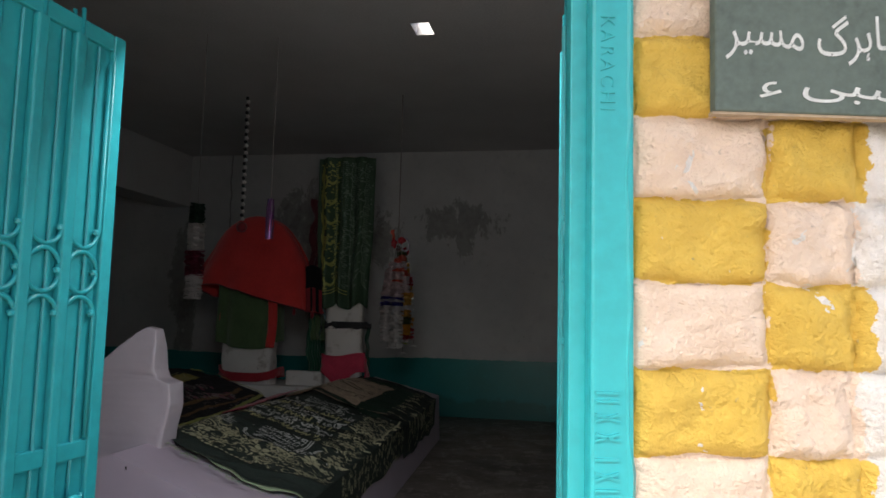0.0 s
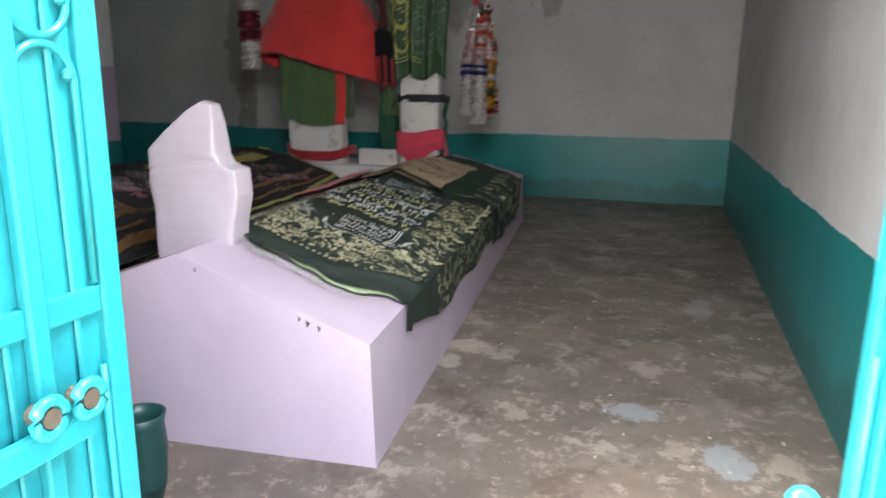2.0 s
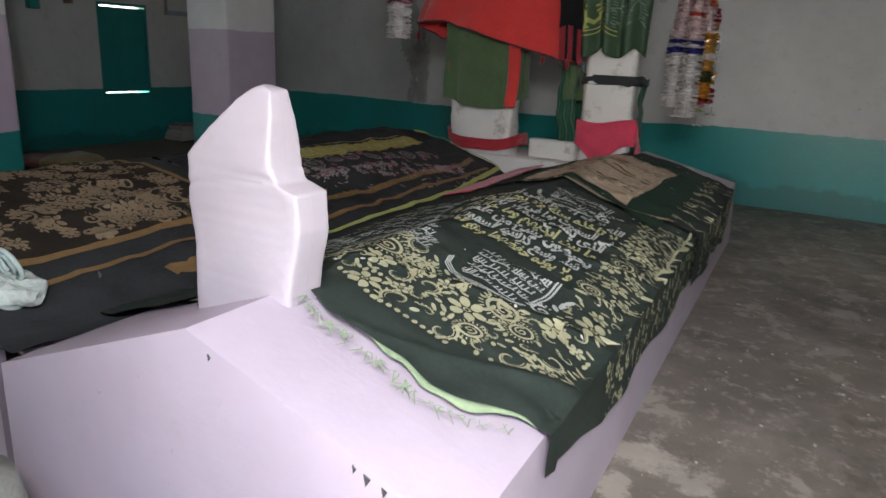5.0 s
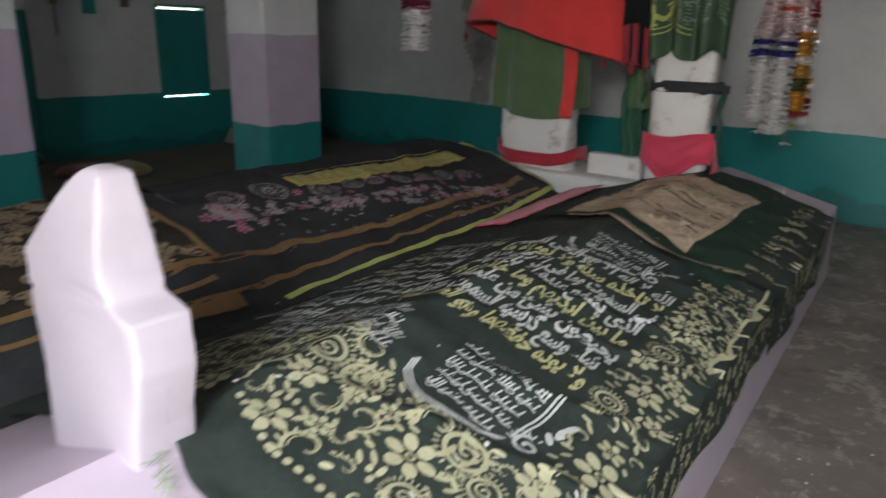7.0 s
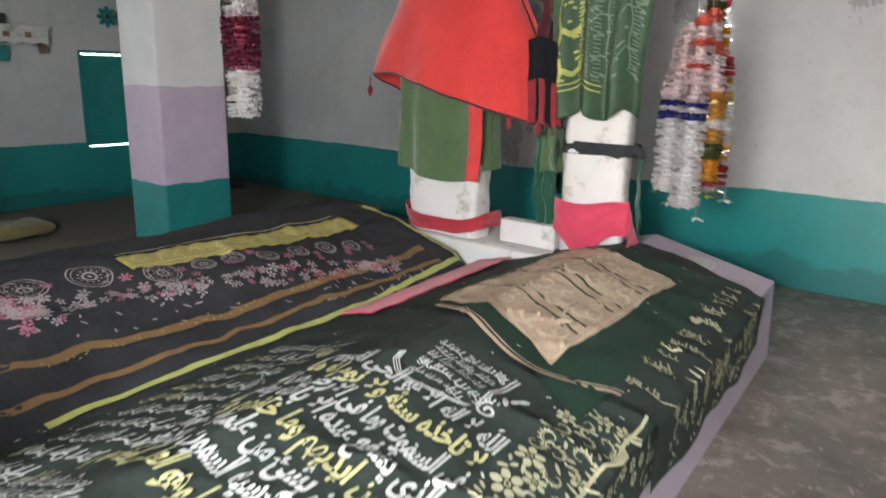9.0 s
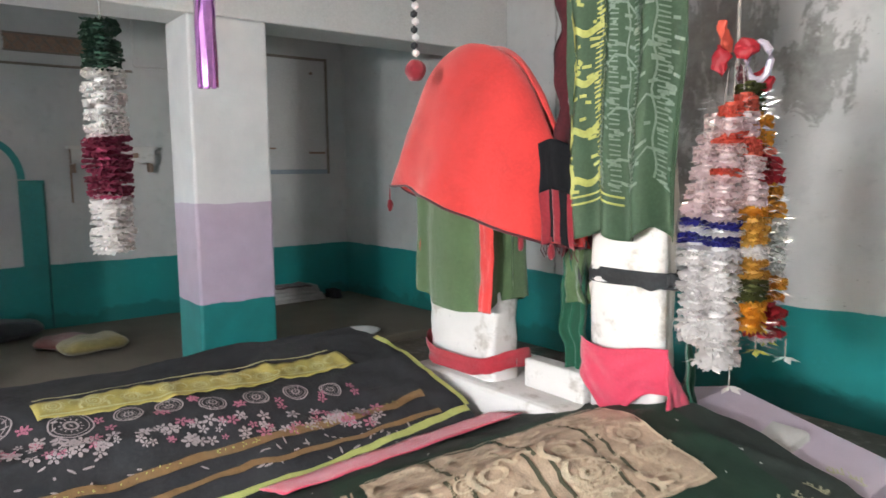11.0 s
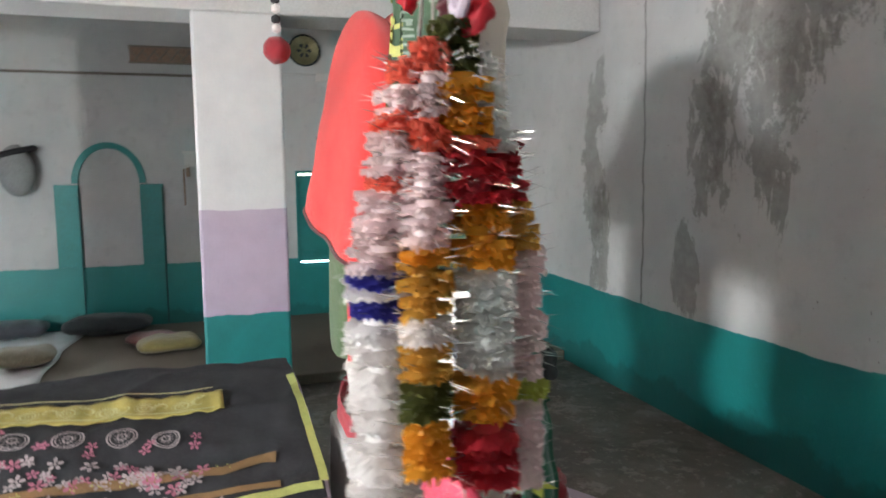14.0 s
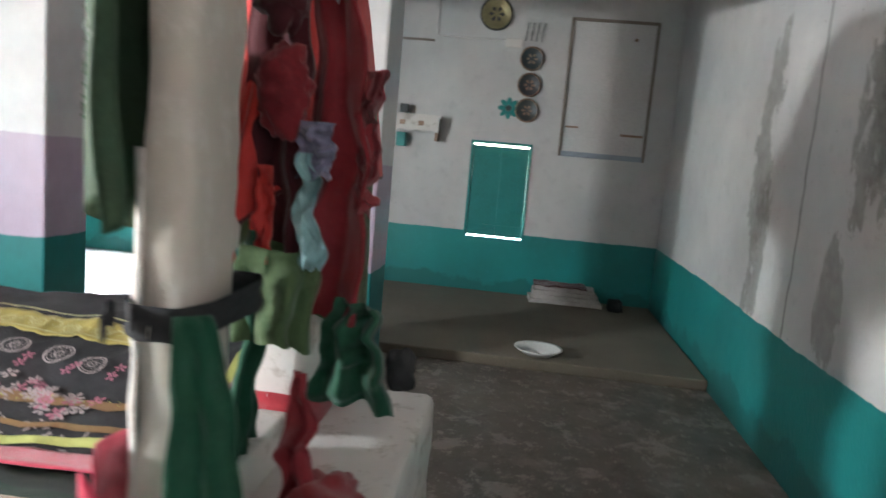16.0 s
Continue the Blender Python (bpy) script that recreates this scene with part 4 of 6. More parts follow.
def stone_skin(u, v):
    z = -0.12 + 0.622 * v
    k = 1.0 if v < 0.97 else math.sqrt(max(0.0, 1 - ((v - 0.97) / 0.03) ** 2)) * 0.6 + 0.4
    x0, x1 = side(left, z), side(right, z)
    a = 2 * math.pi * u
    c, s = math.cos(a), math.sin(a)
    sx, sy = math.copysign(abs(c) ** 0.14, c), math.copysign(abs(s) ** 0.14, s)
    return (-1.835 + (x0 + x1) / 2 + sx * (x1 - x0) / 2 * k, 2.95 + sy * 0.066 * k * (1 - 0.12 * v - 0.42 * max(0.0, (v - 0.70) / 0.30) ** 1.4), 0.71 + z)


bm = sheet(stone_skin, 96, 110)
bmesh.ops.remove_doubles(bm, verts=bm.verts[:], dist=1e-4)
bmesh.ops.holes_fill(bm, edges=[e for e in bm.edges if e.is_boundary], sides=200)
rough_up(bm, 0.007, 6, 2)
rough_up(bm, 0.0012, 17, 4)
rough_up(bm, 0.0014, 46, 4)
for v in bm.verts:                        # a crack across the middle
    d = abs(v.co.z - (0.985 + 0.12 * (v.co.x + 1.83) + 0.02 * nz(v.co.x * 11, 2.2)))
    if d < 0.012:
        v.co.y += math.copysign(0.005 * (1 - d / 0.012), 2.95 - v.co.y)
tagged(part("headstone", bm, M_STONE, None, "", True), "irregular pinkish-white painted headstone on the grave ridge", "headstone", "headstones")

# ---------------- the two tall stones and their cloths ----------------
bm = box((-3.45, 6.57, 0.0), (-1.55, 7.22, 0.56), None, 0.03)
bmesh.ops.subdivide_edges(bm, edges=bm.edges[:], cuts=5, use_grid_fill=True)
rough_up(bm, 0.014, 6, 3)
tagged(part("masonry_plinth", bm, M_WHITE, None, "", True), "patchy white plaster base between the tall stones", "plinth")
bm = box((-2.74, 6.74, 0.555), (-2.36, 6.84, 0.70), pose(0, 0, 0), 0.012)
tagged(part("plaster_block", rough_up(bm, 0.006, 12), M_WHITE), "small white plaster block on the base", "block")


def tall_stone(x0, x1, y0, y1, z1, mat, seed):
    n = 36
    def f(u, v):
        a = 2 * math.pi * u
        z = z1 * min(v, 0.94) / 0.94
        k = 1.0 if v < 0.94 else math.sqrt(max(0, 1 - ((v - 0.94) / 0.06) ** 2))
        cx, cy = math.cos(a), math.sin(a)
        p = 0.32
        sx, sy = math.copysign(abs(cx) ** p, cx), math.copysign(abs(cy) ** p, cy)
        w = 1 + 0.05 * nz(z * 2.2, seed) - 0.02 * z
        return Vector(((x0 + x1) / 2 + sx * (x1 - x0) / 2 * w * k, (y0 + y1) / 2 + sy * (y1 - y0) / 2 * w * k, z + (0.05 * (1 - k) if v >= 0.94 else 0)))
    bm = sheet(f, n, 60)
    bmesh.ops.remove_doubles(bm, verts=bm.verts[:], dist=1e-4)
    rough_up(bm, 0.014, 7, seed)
    rough_up(bm, 0.006, 22, seed)
    return bm


st = thing("tall_headstone", (-3.11, 6.74, 0.5), "tall white plastered headstone with dark specks, draped in red and green", "headstone", "headstones")
part("stone", tall_stone(-3.42, -2.86, 6.64, 6.85, 1.72, M_WHITE, 1), M_WHITE, st, "", True)
st = thing("tall_headstone", (-2.13, 6.82, 0.5), "tall narrow headstone of cream plaster, wrapped in green cloth", "headstone", "headstones")
bm = tall_stone(-2.345, -1.965, 6.755, 6.875, 2.85, M_CREAM, 2)
for v in bm.verts:
    if v.co.y > 6.815:                    # its back tapers towards the broad stone
        v.co.y += 0.16 * (v.co.x + 1.965) - 0.004
part("stone", bm, M_CREAM, st, "", True)
part("plaster_face", sheet(lambda u, v: (-2.342 + 0.38 * u, 6.744 + 0.035 * abs(2 * u - 1) ** 10 + 0.006 * nz(u * 5, v * 9), 0.56 + 0.94 * v), 16, 30, 0.006), M_WHITE, st, "white plaster coat with dark specks", True)


def wrap_cloth(cx, cy, a, b, z0, z1, f=None, n=64, m=24, thick=0.0, seed=0, a0=0.0, a1=2 * math.pi, folds=9, amp=0.012, flare=0.0):
    """Cloth wound round an upright stone, with hanging folds."""
    def g(u, v):
        q = a0 + (a1 - a0) * u
        p = 0.55
        cx_, cy_ = math.cos(q), math.sin(q)
        sx, sy = math.copysign(abs(cx_) ** p, cx_), math.copysign(abs(cy_) ** p, cy_)
        lo = z0(q) if callable(z0) else z0
        hi = z1(q) if callable(z1) else z1
        down = 1 - v
        w = amp * (0.3 + down) * math.sin(folds * q + 1.5 * nz(v * 2, seed)) + 0.010 * nz(q * 2, v * 4, seed) + flare * down
        return (cx + sx * (a + w), cy + sy * (b + w), lo + (hi - lo) * v + 0.012 * nz(q * 3, seed) * down)
    return sheet(g, n, m, thick)


def put_cloth(name, bm, mat, label, cat="cloth"):
    return tagged(part(name, bm, mat, None, "", True), label, cat)


# on the broad stone
put_cloth("green_wrap", wrap_cloth(-3.15, 6.745, 0.320, 0.165, lambda q: 0.95 + 0.04 * math.sin(2 * q + 1), 1.78, seed=3, folds=7, amp=0.020), M_OLIVE, "olive green cloth wound round the tall stone")
put_cloth("red_band", sheet(lambda u, v: (-2.90 + 0.095 * u + 0.02 * math.sin(v * 3), 6.580 + 0.012 * nz(u * 3, v * 5), 0.93 + 0.55 * v), 8, 24, 0.004), M_RED, "narrow red cloth band hanging over the green wrap")
put_cloth("red_band", sheet(lambda u, v: (-3.475 + 0.05 * u + 0.015 * math.sin(v * 3), 6.665 - 0.06 * u + 0.010 * nz(u * 3, v * 5), 1.04 + 0.50 * v), 6, 24, 0.004), M_RED, "narrow red cloth band hanging at the edge of the green wrap")
put_cloth("red_scarf", wrap_cloth(-3.12, 6.745, 0.33, 0.15, lambda q: 0.590 + 0.05 * math.cos(q) ** 2, lambda q: 0.675 + 0.06 * math.cos(q) ** 2, seed=6, amp=0.014, folds=3, m=8), cloth_mat("brick_red_cotton", (0.40, 0.028, 0.042), 0.8, 0.3), "crimson scarf tied round the foot of the stone")


def drape(u, v):
    q = 2 * math.pi * u
    t = 1 - v
    c, s = math.cos(q), math.sin(q)          # s below 0: towards the door
    a = 0.08 + 0.57 * t ** 0.46
    b = 0.07 + (0.21 if s < 0 else 0.12) * t ** 0.6
    front = 1.545 - 0.27 * max(0.0, min(1.0, (c + 0.45) / 1.45))
    low = front if s < 0 else front - (front - 1.42) * min(1, s * 1.6)
    w = 1 + 0.06 * t * t * math.sin(8 * q + 2 * t) + 0.04 * nz(q * 1.5, t * 3) + 0.03 * t * nz(q * 5, t * 7)
    top = 2.265 - 0.05 * (1 - abs(s)) * abs(c)
    z = top + (low - top) * t ** 1.15
    return (-3.09 + c * a * w + 0.04 * t * c, 6.755 + s * b * w, z + 0.012 * nz(q * 4, 5) * t)


red = thing("red_drape", (-3.09, 6.755, 1.5), "bright red cloth draped over the top of the tall stone", "drape")
part("cloth", sheet(drape, 110, 50, 0.004), M_RED, red, "", True)
tube = bmesh.new()
tube_into(tube, [(drape(i / 60, 0.0)[0], drape(i / 60, 0.0)[1] - 0.004, drape(i / 60, 0.0)[2]) for i in range(60)], 0.007, 6, True)
part("hem", tube, M_MAROON, red, "dark stitched hem cord", True)
for (x, z, l) in ((-3.70, 1.50, 0.11), (-2.43, 1.30, 0.06), (-2.62, 1.32, 0.05)):
    tb = bmesh.new()
    rod_into(tb, (x, 6.60, z + 0.03), (x, 6.60, z - l * 0.4), 0.004, 6)
    bmesh.ops.create_uvsphere(tb, u_segments=10, v_segments=8, radius=0.022, matrix=Matrix.Translation((x, 6.60, z - l * 0.6)) @ Matrix.Diagonal((0.8, 0.8, 1.7, 1)))
    part("tassel", rough_up(tb, 0.004, 40), M_CRIMSON, red, "small dark red tassel", True)
M_INK = cloth_mat("ink_black_wool", (0.010, 0.010, 0.012), 0.95, 0.3, sheen=0.0)
scarf = thing("black_scarf", (-2.44, 6.62, 1.5), "black scarf with red stripes pinned at the drape corner", "scarf")


def on_scarf(a, z):
    """A place on the scarf: a across it, z its height; it swings outwards towards its end."""
    return Vector((-2.525 + 0.15 * a + 0.05 * (1.74 - z), 6.615 + 0.05 * a + 0.014 * nz(a * 3, z * 7, 2) + 0.010 * math.sin(a * 9), z + 0.02 * math.sin(a * 4)))


part("cloth", sheet(lambda u, v: on_scarf(u, 1.52 + 0.22 * v), 14, 16, 0.004), M_INK, scarf, "", True)
for k, (a0, a1) in enumerate(((0.0, 0.26), (0.26, 0.42), (0.42, 0.62), (0.62, 0.80), (0.80, 1.0))):
    part("stripe", sheet(lambda u, v, a0=a0, a1=a1: on_scarf(a0 + (a1 - a0) * u, 1.285 + 0.235 * v), 5, 16, 0.004), M_INK if k % 2 else M_CRIMSON, scarf, "", True)
rr = random.Random(8)
for k in range(12):
    p = on_scarf(k / 11, 1.29)
    part("fringe", tube_into(bmesh.new(), [p, p + Vector((rr.uniform(-0.01, 0.01), 0, -0.025)), p + Vector((rr.uniform(-0.02, 0.02), 0, -0.055))], 0.0022, 5), M_MAROON, scarf)
for k in range(9):
    p = on_scarf(1.0, 1.32 + 0.045 * k)
    part("fringe", tube_into(bmesh.new(), [p, p + Vector((0.018, 0, -0.008)), p + Vector((0.03, 0, rr.uniform(-0.04, -0.01)))], 0.002, 5), M_MAROON, scarf)

# cloths hung behind and beside the broad stone


def hung(x, y, w, z0, z1, dx, dy, seed, folds=3, amp=0.02, taper=0.0):
    """A hanging cloth from a knot at the top: (x, y) its middle, (dx, dy) the way it spreads."""
    def f(q, v):
        u, back = (2 * q, 0.0) if q < 0.5 else (2 - 2 * q, 0.005)
        s = (u - 0.5) * w * (1 - taper * v)
        k = amp * math.sin(folds * 2 * math.pi * u + seed) * (1 - 0.4 * v) + 0.035 * nz(u * 2, v * 4, seed) + 0.014 * nz(u * 5, v * 9, seed)
        ragged = (1 - v) * 0.05 * nz(u * 4, seed)
        sway = 0.05 * nz(v * 2.5, seed * 1.7) + 0.012 * nz(v * 6, seed)
        s += sway
        k += back
        return (x + dx * s - dy * k + 0.03 * nz(v * 4, seed + 9), y + dy * s + dx * k, z0 + (z1 - z0) * v + ragged)
    return sheet(f, 48, 40)


def crumple(c, a, b, h, seed):
    """A heap of cloth, folded in on itself."""
    bm = bmesh.new()
    bmesh.ops.create_icosphere(bm, subdivisions=4, radius=1, matrix=Matrix.Translation(c) @ Matrix.Diagonal((a, b, h, 1)))
    for v in bm.verts:
        d = v.co - Vector(c)
        v.co = Vector(c) + d * (0.85 + 0.55 * abs(nz(d.x * 14 + seed, d.y * 14, d.z * 20)) + 0.25 * abs(nz(d.x * 34, d.y * 34 + seed, d.z * 40)))
    return bm


put_cloth("maroon_cloth", rough_up(hung(-2.50, 6.83, 0.17, 1.22, 2.45, 0.1, 1, 1, 2, 0.022), 0.03, 8, 1), M_MAROON, "crumpled maroon cloth hanging beside the tall stone")
put_cloth("crimson_cloth", rough_up(hung(-2.52, 6.99, 0.21, 1.06, 2.45, 0.2, 0.98, 2, 1.5, 0.022, 0.45), 0.032, 7, 2), M_CRIMSON, "crimson cloth with a frayed edge hanging behind the tall stone")
put_cloth("crimson_cloth", crumple((-2.47, 6.86, 1.66), 0.04, 0.07, 0.12, 35), M_CRIMSON, "crumpled crimson cloth knotted beside the tall stone")
put_cloth("maroon_cloth", crumple((-2.47, 6.85, 1.96), 0.045, 0.08, 0.15, 37), M_MAROON, "knotted maroon cloth bundle beside the tall stone")
put_cloth("blue_cloth", hung(-2.44, 6.945, 0.085, 1.21, 1.51, 0.15, 1, 3, 1, 0.012, 0.55), cloth_mat("pale_blue_satin", (0.26, 0.42, 0.44), 0.5, 0.2), "pale blue satin ribbon hanging among the red cloths")
put_cloth("lilac_ribbon", hung(-2.45, 6.95, 0.09, 1.44, 1.59, 0.15, 1, 13, 1, 0.02, -0.3), cloth_mat("grey_lilac_satin", (0.22, 0.20, 0.30), 0.5, 0.2), "grey lilac ribbon end among the red cloths")
put_cloth("red_ribbon", hung(-2.44, 6.845, 0.07, 1.20, 1.47, 0.1, 1, 4, 1, 0.012, 0.4), M_RED, "red ribbon hanging among the cloths")
put_cloth("frayed_edge", rough_up(hung(-2.51, 7.085, 0.04, 1.38, 1.72, 0.1, 1, 17, 3, 0.03), 0.03, 22, 5), M_CRIMSON, "frayed crimson cloth strip with loose threads")
put_cloth("silver_ribbon", hung(-2.46, 6.95, 0.045, 1.90, 2.25, 0.1, 1, 9, 2, 0.02), simple("grey_tinsel_ribbon", (0.40, 0.38, 0.42), 0.3, 20, 0.3), "crumpled grey foil ribbon tied to the cloths")
put_cloth("olive_knot", rough_up(wrap_cloth(-2.45, 6.870, 0.045, 0.095, 1.00, 1.26, seed=12, folds=5, amp=0.02, n=48, m=18), 0.028, 9), M_OLIVE, "knotted olive cloth bundle tied beside the stone", "cloth bundle")
put_cloth("green_cloth", rough_up(hung(-2.48, 7.085, 0.24, 0.84, 1.12, 0.15, 1, 6, 2, 0.03, 0.55), 0.02, 9, 7), M_GREEN, "bottle green cloth hanging low behind the stone")
put_cloth("green_cloth", hung(-2.48, 6.80, 0.16, 0.62, 1.30, 1, 0.1, 7, 3, 0.02, 0.2), M_GREEN, "bottle green cloth hanging between the two stones")
put_cloth("black_knot", crumple((-2.50, 7.215, 0.955), 0.028, 0.04, 0.06, 41), M_BLACK, "black cloth knot beside the green cloth", "knot")

# on the narrow stone
def printed(u, v, h=0.0):
    s = u - 0.5
    w = 0.60 - 0.08 * (1 - v) ** 2
    lobes = 0.075 * abs(math.sin(2.2 * math.pi * u + 0.35)) ** 0.8
    z = 1.40 - lobes + (2.86 - 1.40 + lobes) * v
    side = max(0.0, abs(s) - 0.33)
    y = 6.672 + 0.036 * math.sin(7 * math.pi * u + 0.9 * nz(v * 3)) * (1.3 - 0.7 * v) + 0.020 * nz(u * 4, v * 5, 3) + side * 0.35
    return Vector((-2.165 + s * w + 0.015 * nz(v * 3, 7), y - h, z))


wrap = thing("printed_wrap", (-2.18, 6.7, 1.3), "olive green cloth printed with yellow scrolls, hung on the narrow stone", "cloth")
part("cloth", sheet(printed, 60, 80, 0.004), cloth_mat("faded_green_satin", (0.055, 0.095, 0.055), 0.5, 0.3, sheen=0.0), wrap, "", True)
yl, pg = bmesh.new(), bmesh.new()


def on_wrap(a, b, h=0.0):
    return printed(a, b, 0.010 + h)


for k in range(6):
    b0 = 0.14 + 0.135 * k
    ribbon(yl, [(0.10 + 0.02 * math.sin(i), b0 + 0.012 * i) for i in range(11)], 0.050, on_wrap, 0.002)
    ring_of(yl, (0.17, b0 + 0.02), 0.038, 0.026, on_wrap, 0.003, 12)
    ribbon(yl, [(0.19 + 0.02 * i, b0 + 0.015 + 0.008 * math.sin(i)) for i in range(9)], 0.020, on_wrap, 0.002)
    ribbon(pg, [(0.52 + 0.045 * i, b0 + 0.05 + 0.03 * math.sin(i * 1.1)) for i in range(9)], 0.007, on_wrap, 0.002)
    ring_of(pg, (0.70, b0 + 0.03), 0.03, 0.006, on_wrap, 0.003, 12)
for k in range(320):
    a, b = rnd.uniform(0.05, 0.95), rnd.uniform(0.12, 0.97)
    ribbon(yl if a < 0.42 else pg, [(a, b), (a + rnd.uniform(0.015, 0.05), b + rnd.uniform(-0.006, 0.006))], 0.009, on_wrap, 0.002)
for b0 in (0.095, 0.115):
    ribbon(yl, [(0.04 + i * 0.019, b0) for i in range(30)], 0.006, on_wrap, 0.002)
for a0 in (0.33, 0.45, 0.53, 0.65, 0.73, 0.87):     # columns of short ticks
    for i in range(62):
        ribbon(pg if a0 > 0.4 else yl, [(a0, 0.13 + i * 0.0135), (a0 + 0.045, 0.131 + i * 0.0135 + 0.002 * math.sin(i * 2.1))], 0.0045, on_wrap, 0.0024)
for a0 in (0.36, 0.48, 0.62, 0.86):
    ribbon(pg, [(a0 + 0.008 * math.sin(i), 0.13 + i * 0.021) for i in range(40)], 0.008, on_wrap, 0.002)
part("print", yl, simple("yellow_print", (0.38, 0.38, 0.10), 0.6, 20, 0.3), wrap, "yellow printed scrolls")["kind"] = "stuff"
part("print", pg, simple("pale_green_print", (0.15, 0.20, 0.15), 0.5, 20, 0.3), wrap, "pale green printed lines")["kind"] = "stuff"
band = thing("black_band", (-2.13, 6.82, 1.15), "black cloth band tied round the narrow stone", "cloth band")
part("loop", wrap_cloth(-2.145, 6.815, 0.215, 0.085, 1.135, 1.205, seed=21, folds=4, amp=0.004, m=8), M_BLACK, band, "", True)
part("end", sheet(lambda u, v: (-1.935 + 0.07 * u, 6.74 + 0.02 * u + 0.01 * nz(u * 4), 1.15 + 0.05 * v + 0.012 * math.sin(u * 6)), 10, 6, 0.004), M_BLACK, band, "", True)
part("end", sheet(lambda u, v: (-2.365 - 0.02 * u, 6.73, 1.09 + 0.05 * u + 0.05 * v), 6, 6, 0.004), M_BLACK, band, "", True)
put_cloth("pink_scarf", sheet(lambda u, v: (-2.36 + 0.45 * u, 6.715 - 0.03 * math.sin(math.pi * u) + 0.015 * nz(u * 4, v * 4, 2) + 0.10 * max(0, abs(u - 0.5) - 0.40), 0.885 - 0.02 * math.sin(5 * u) - (0.19 + 0.10 * math.sin(math.pi * min(1, u * 1.15)) ** 2) * (1 - v)), 30, 20, 0.004), M_PINKRED, "pinkish red scarf tied round the foot of the narrow stone", "scarf")
put_cloth("red_rag", sheet(lambda u, v: (-1.90 + 0.012 * nz(u * 4, v * 3), 6.70 + 0.16 * u, 0.58 + (0.30 - 0.22 * u) * v), 12, 12, 0.004), M_PINKRED, "pinkish red scarf end round the stone side", "scarf")
put_cloth("green_scarf", sheet(lambda u, v: (-1.925 - 0.05 * u + 0.022 * math.sin(11 * u + 2 * v) * (1.1 - v) + 0.02 * nz(u * 3, v * 6), 6.865 + (0.05 + 0.13 * (1 - v) ** 0.7) * u + 0.015 * nz(v * 5, 3), 0.50 + 0.69 * v + 0.05 * nz(u * 4, 2) * (1 - v)), 30, 40, 0.004), M_GREEN, "bottle green scarf knotted to the black band and hanging down", "scarf")
put_cloth("red_rag", crumple((-1.80, 6.93, 0.50), 0.10, 0.09, 0.085, 31), M_CRIMSON, "crumpled crimson rag lying at the foot of the stone", "rag")
put_cloth("red_rag", crumple((-2.32, 7.08, 0.61), 0.13, 0.10, 0.09, 33), M_CRIMSON, "crumpled crimson rag lying on the plaster base", "rag")
put_cloth("red_rag", hung(-2.30, 7.00, 0.10, 0.62, 0.98, 0.4, 0.9, 14, 2, 0.02, 0.6), M_CRIMSON, "thin red rag hanging between the stones", "rag")

# ---------------- garlands ----------------


def petal(name, c):
    """Thin paper or foil that lets light through."""
    m = simple(name, c, 0.45, 20, 0.12, 120, 0.3, per=0.05)
    n, l = m.node_tree.nodes, m.node_tree.links
    thin, both = n.new("ShaderNodeBsdfTranslucent"), n.new("ShaderNodeMixShader")
    thin.inputs["Color"].default_value = shade(rgb(*c), 1.15)
    both.inputs[0].default_value = 0.5
    l.new(n["Principled BSDF"].outputs[0], both.inputs[1])
    l.new(thin.outputs[0], both.inputs[2])
    l.new(both.outputs[0], n["Material Output"].inputs["Surface"])
    return m


M_GW = petal("white_paper_petals", (0.90, 0.85, 0.84))
M_GP = petal("pinkish_paper_petals", (0.88, 0.74, 0.74))
M_GB = petal("blue_foil_petals", (0.05, 0.05, 0.34))
M_GO = petal("orange_foil_petals", (0.80, 0.38, 0.04))
M_GR = petal("red_foil_petals", (0.52, 0.03, 0.045))
M_GC = petal("coral_cloth_petals", (0.88, 0.20, 0.13))
M_GG = petal("gold_foil_petals", (0.66, 0.37, 0.07))
M_GS = petal("silver_film_petals", (0.84, 0.85, 0.83))
M_GV = petal("moss_green_petals", (0.10, 0.11, 0.03))
M_GY = petal("lime_leaf", (0.45, 0.50, 0.10))
M_STRING = simple("twisted_string", (0.25, 0.22, 0.2), 0.8, 20, 0.2)


def rosette_into(bm, c, r, hgt, g, n=44):
    """One ruffled paper flower threaded on the string."""
    fl = max(hgt * 0.8, 0.020)
    bmesh.ops.create_cone(bm, cap_ends=True, segments=12, radius1=0.45 * r, radius2=0.45 * r, depth=hgt * 1.25, matrix=Matrix.Translation(c))
    for lay in range(3):
        z = c[2] + hgt * (lay - 1) * 0.33
        a0 = g.random() * 6
        tilt, way = 0.25 * g.random(), g.random() * 6
        mid = bm.verts.new((c[0], c[1], z + fl * 0.10))
        ring1, ring2 = [], []
        for i in range(n):
            a = a0 + 2 * math.pi * i / n
            rr = r * (0.90 + 0.18 * g.random())
            dz = fl * (0.22 if i % 2 else -0.14) + fl * 0.40 * (g.random() - 0.5) + rr * tilt * math.cos(a - way)
            ring1.append(bm.verts.new((c[0] + 0.55 * rr * math.cos(a), c[1] + 0.55 * rr * math.sin(a), z + dz * 0.45)))
            ring2.append(bm.verts.new((c[0] + rr * math.cos(a + 0.12 * g.random()), c[1] + rr * math.sin(a), z + dz - fl * 0.2)))
        for i in range(n):
            j = (i + 1) % n
            bm.faces.new((mid, ring1[i], ring1[j]))
            bm.faces.new((ring1[i], ring2[i], ring2[j], ring1[j]))


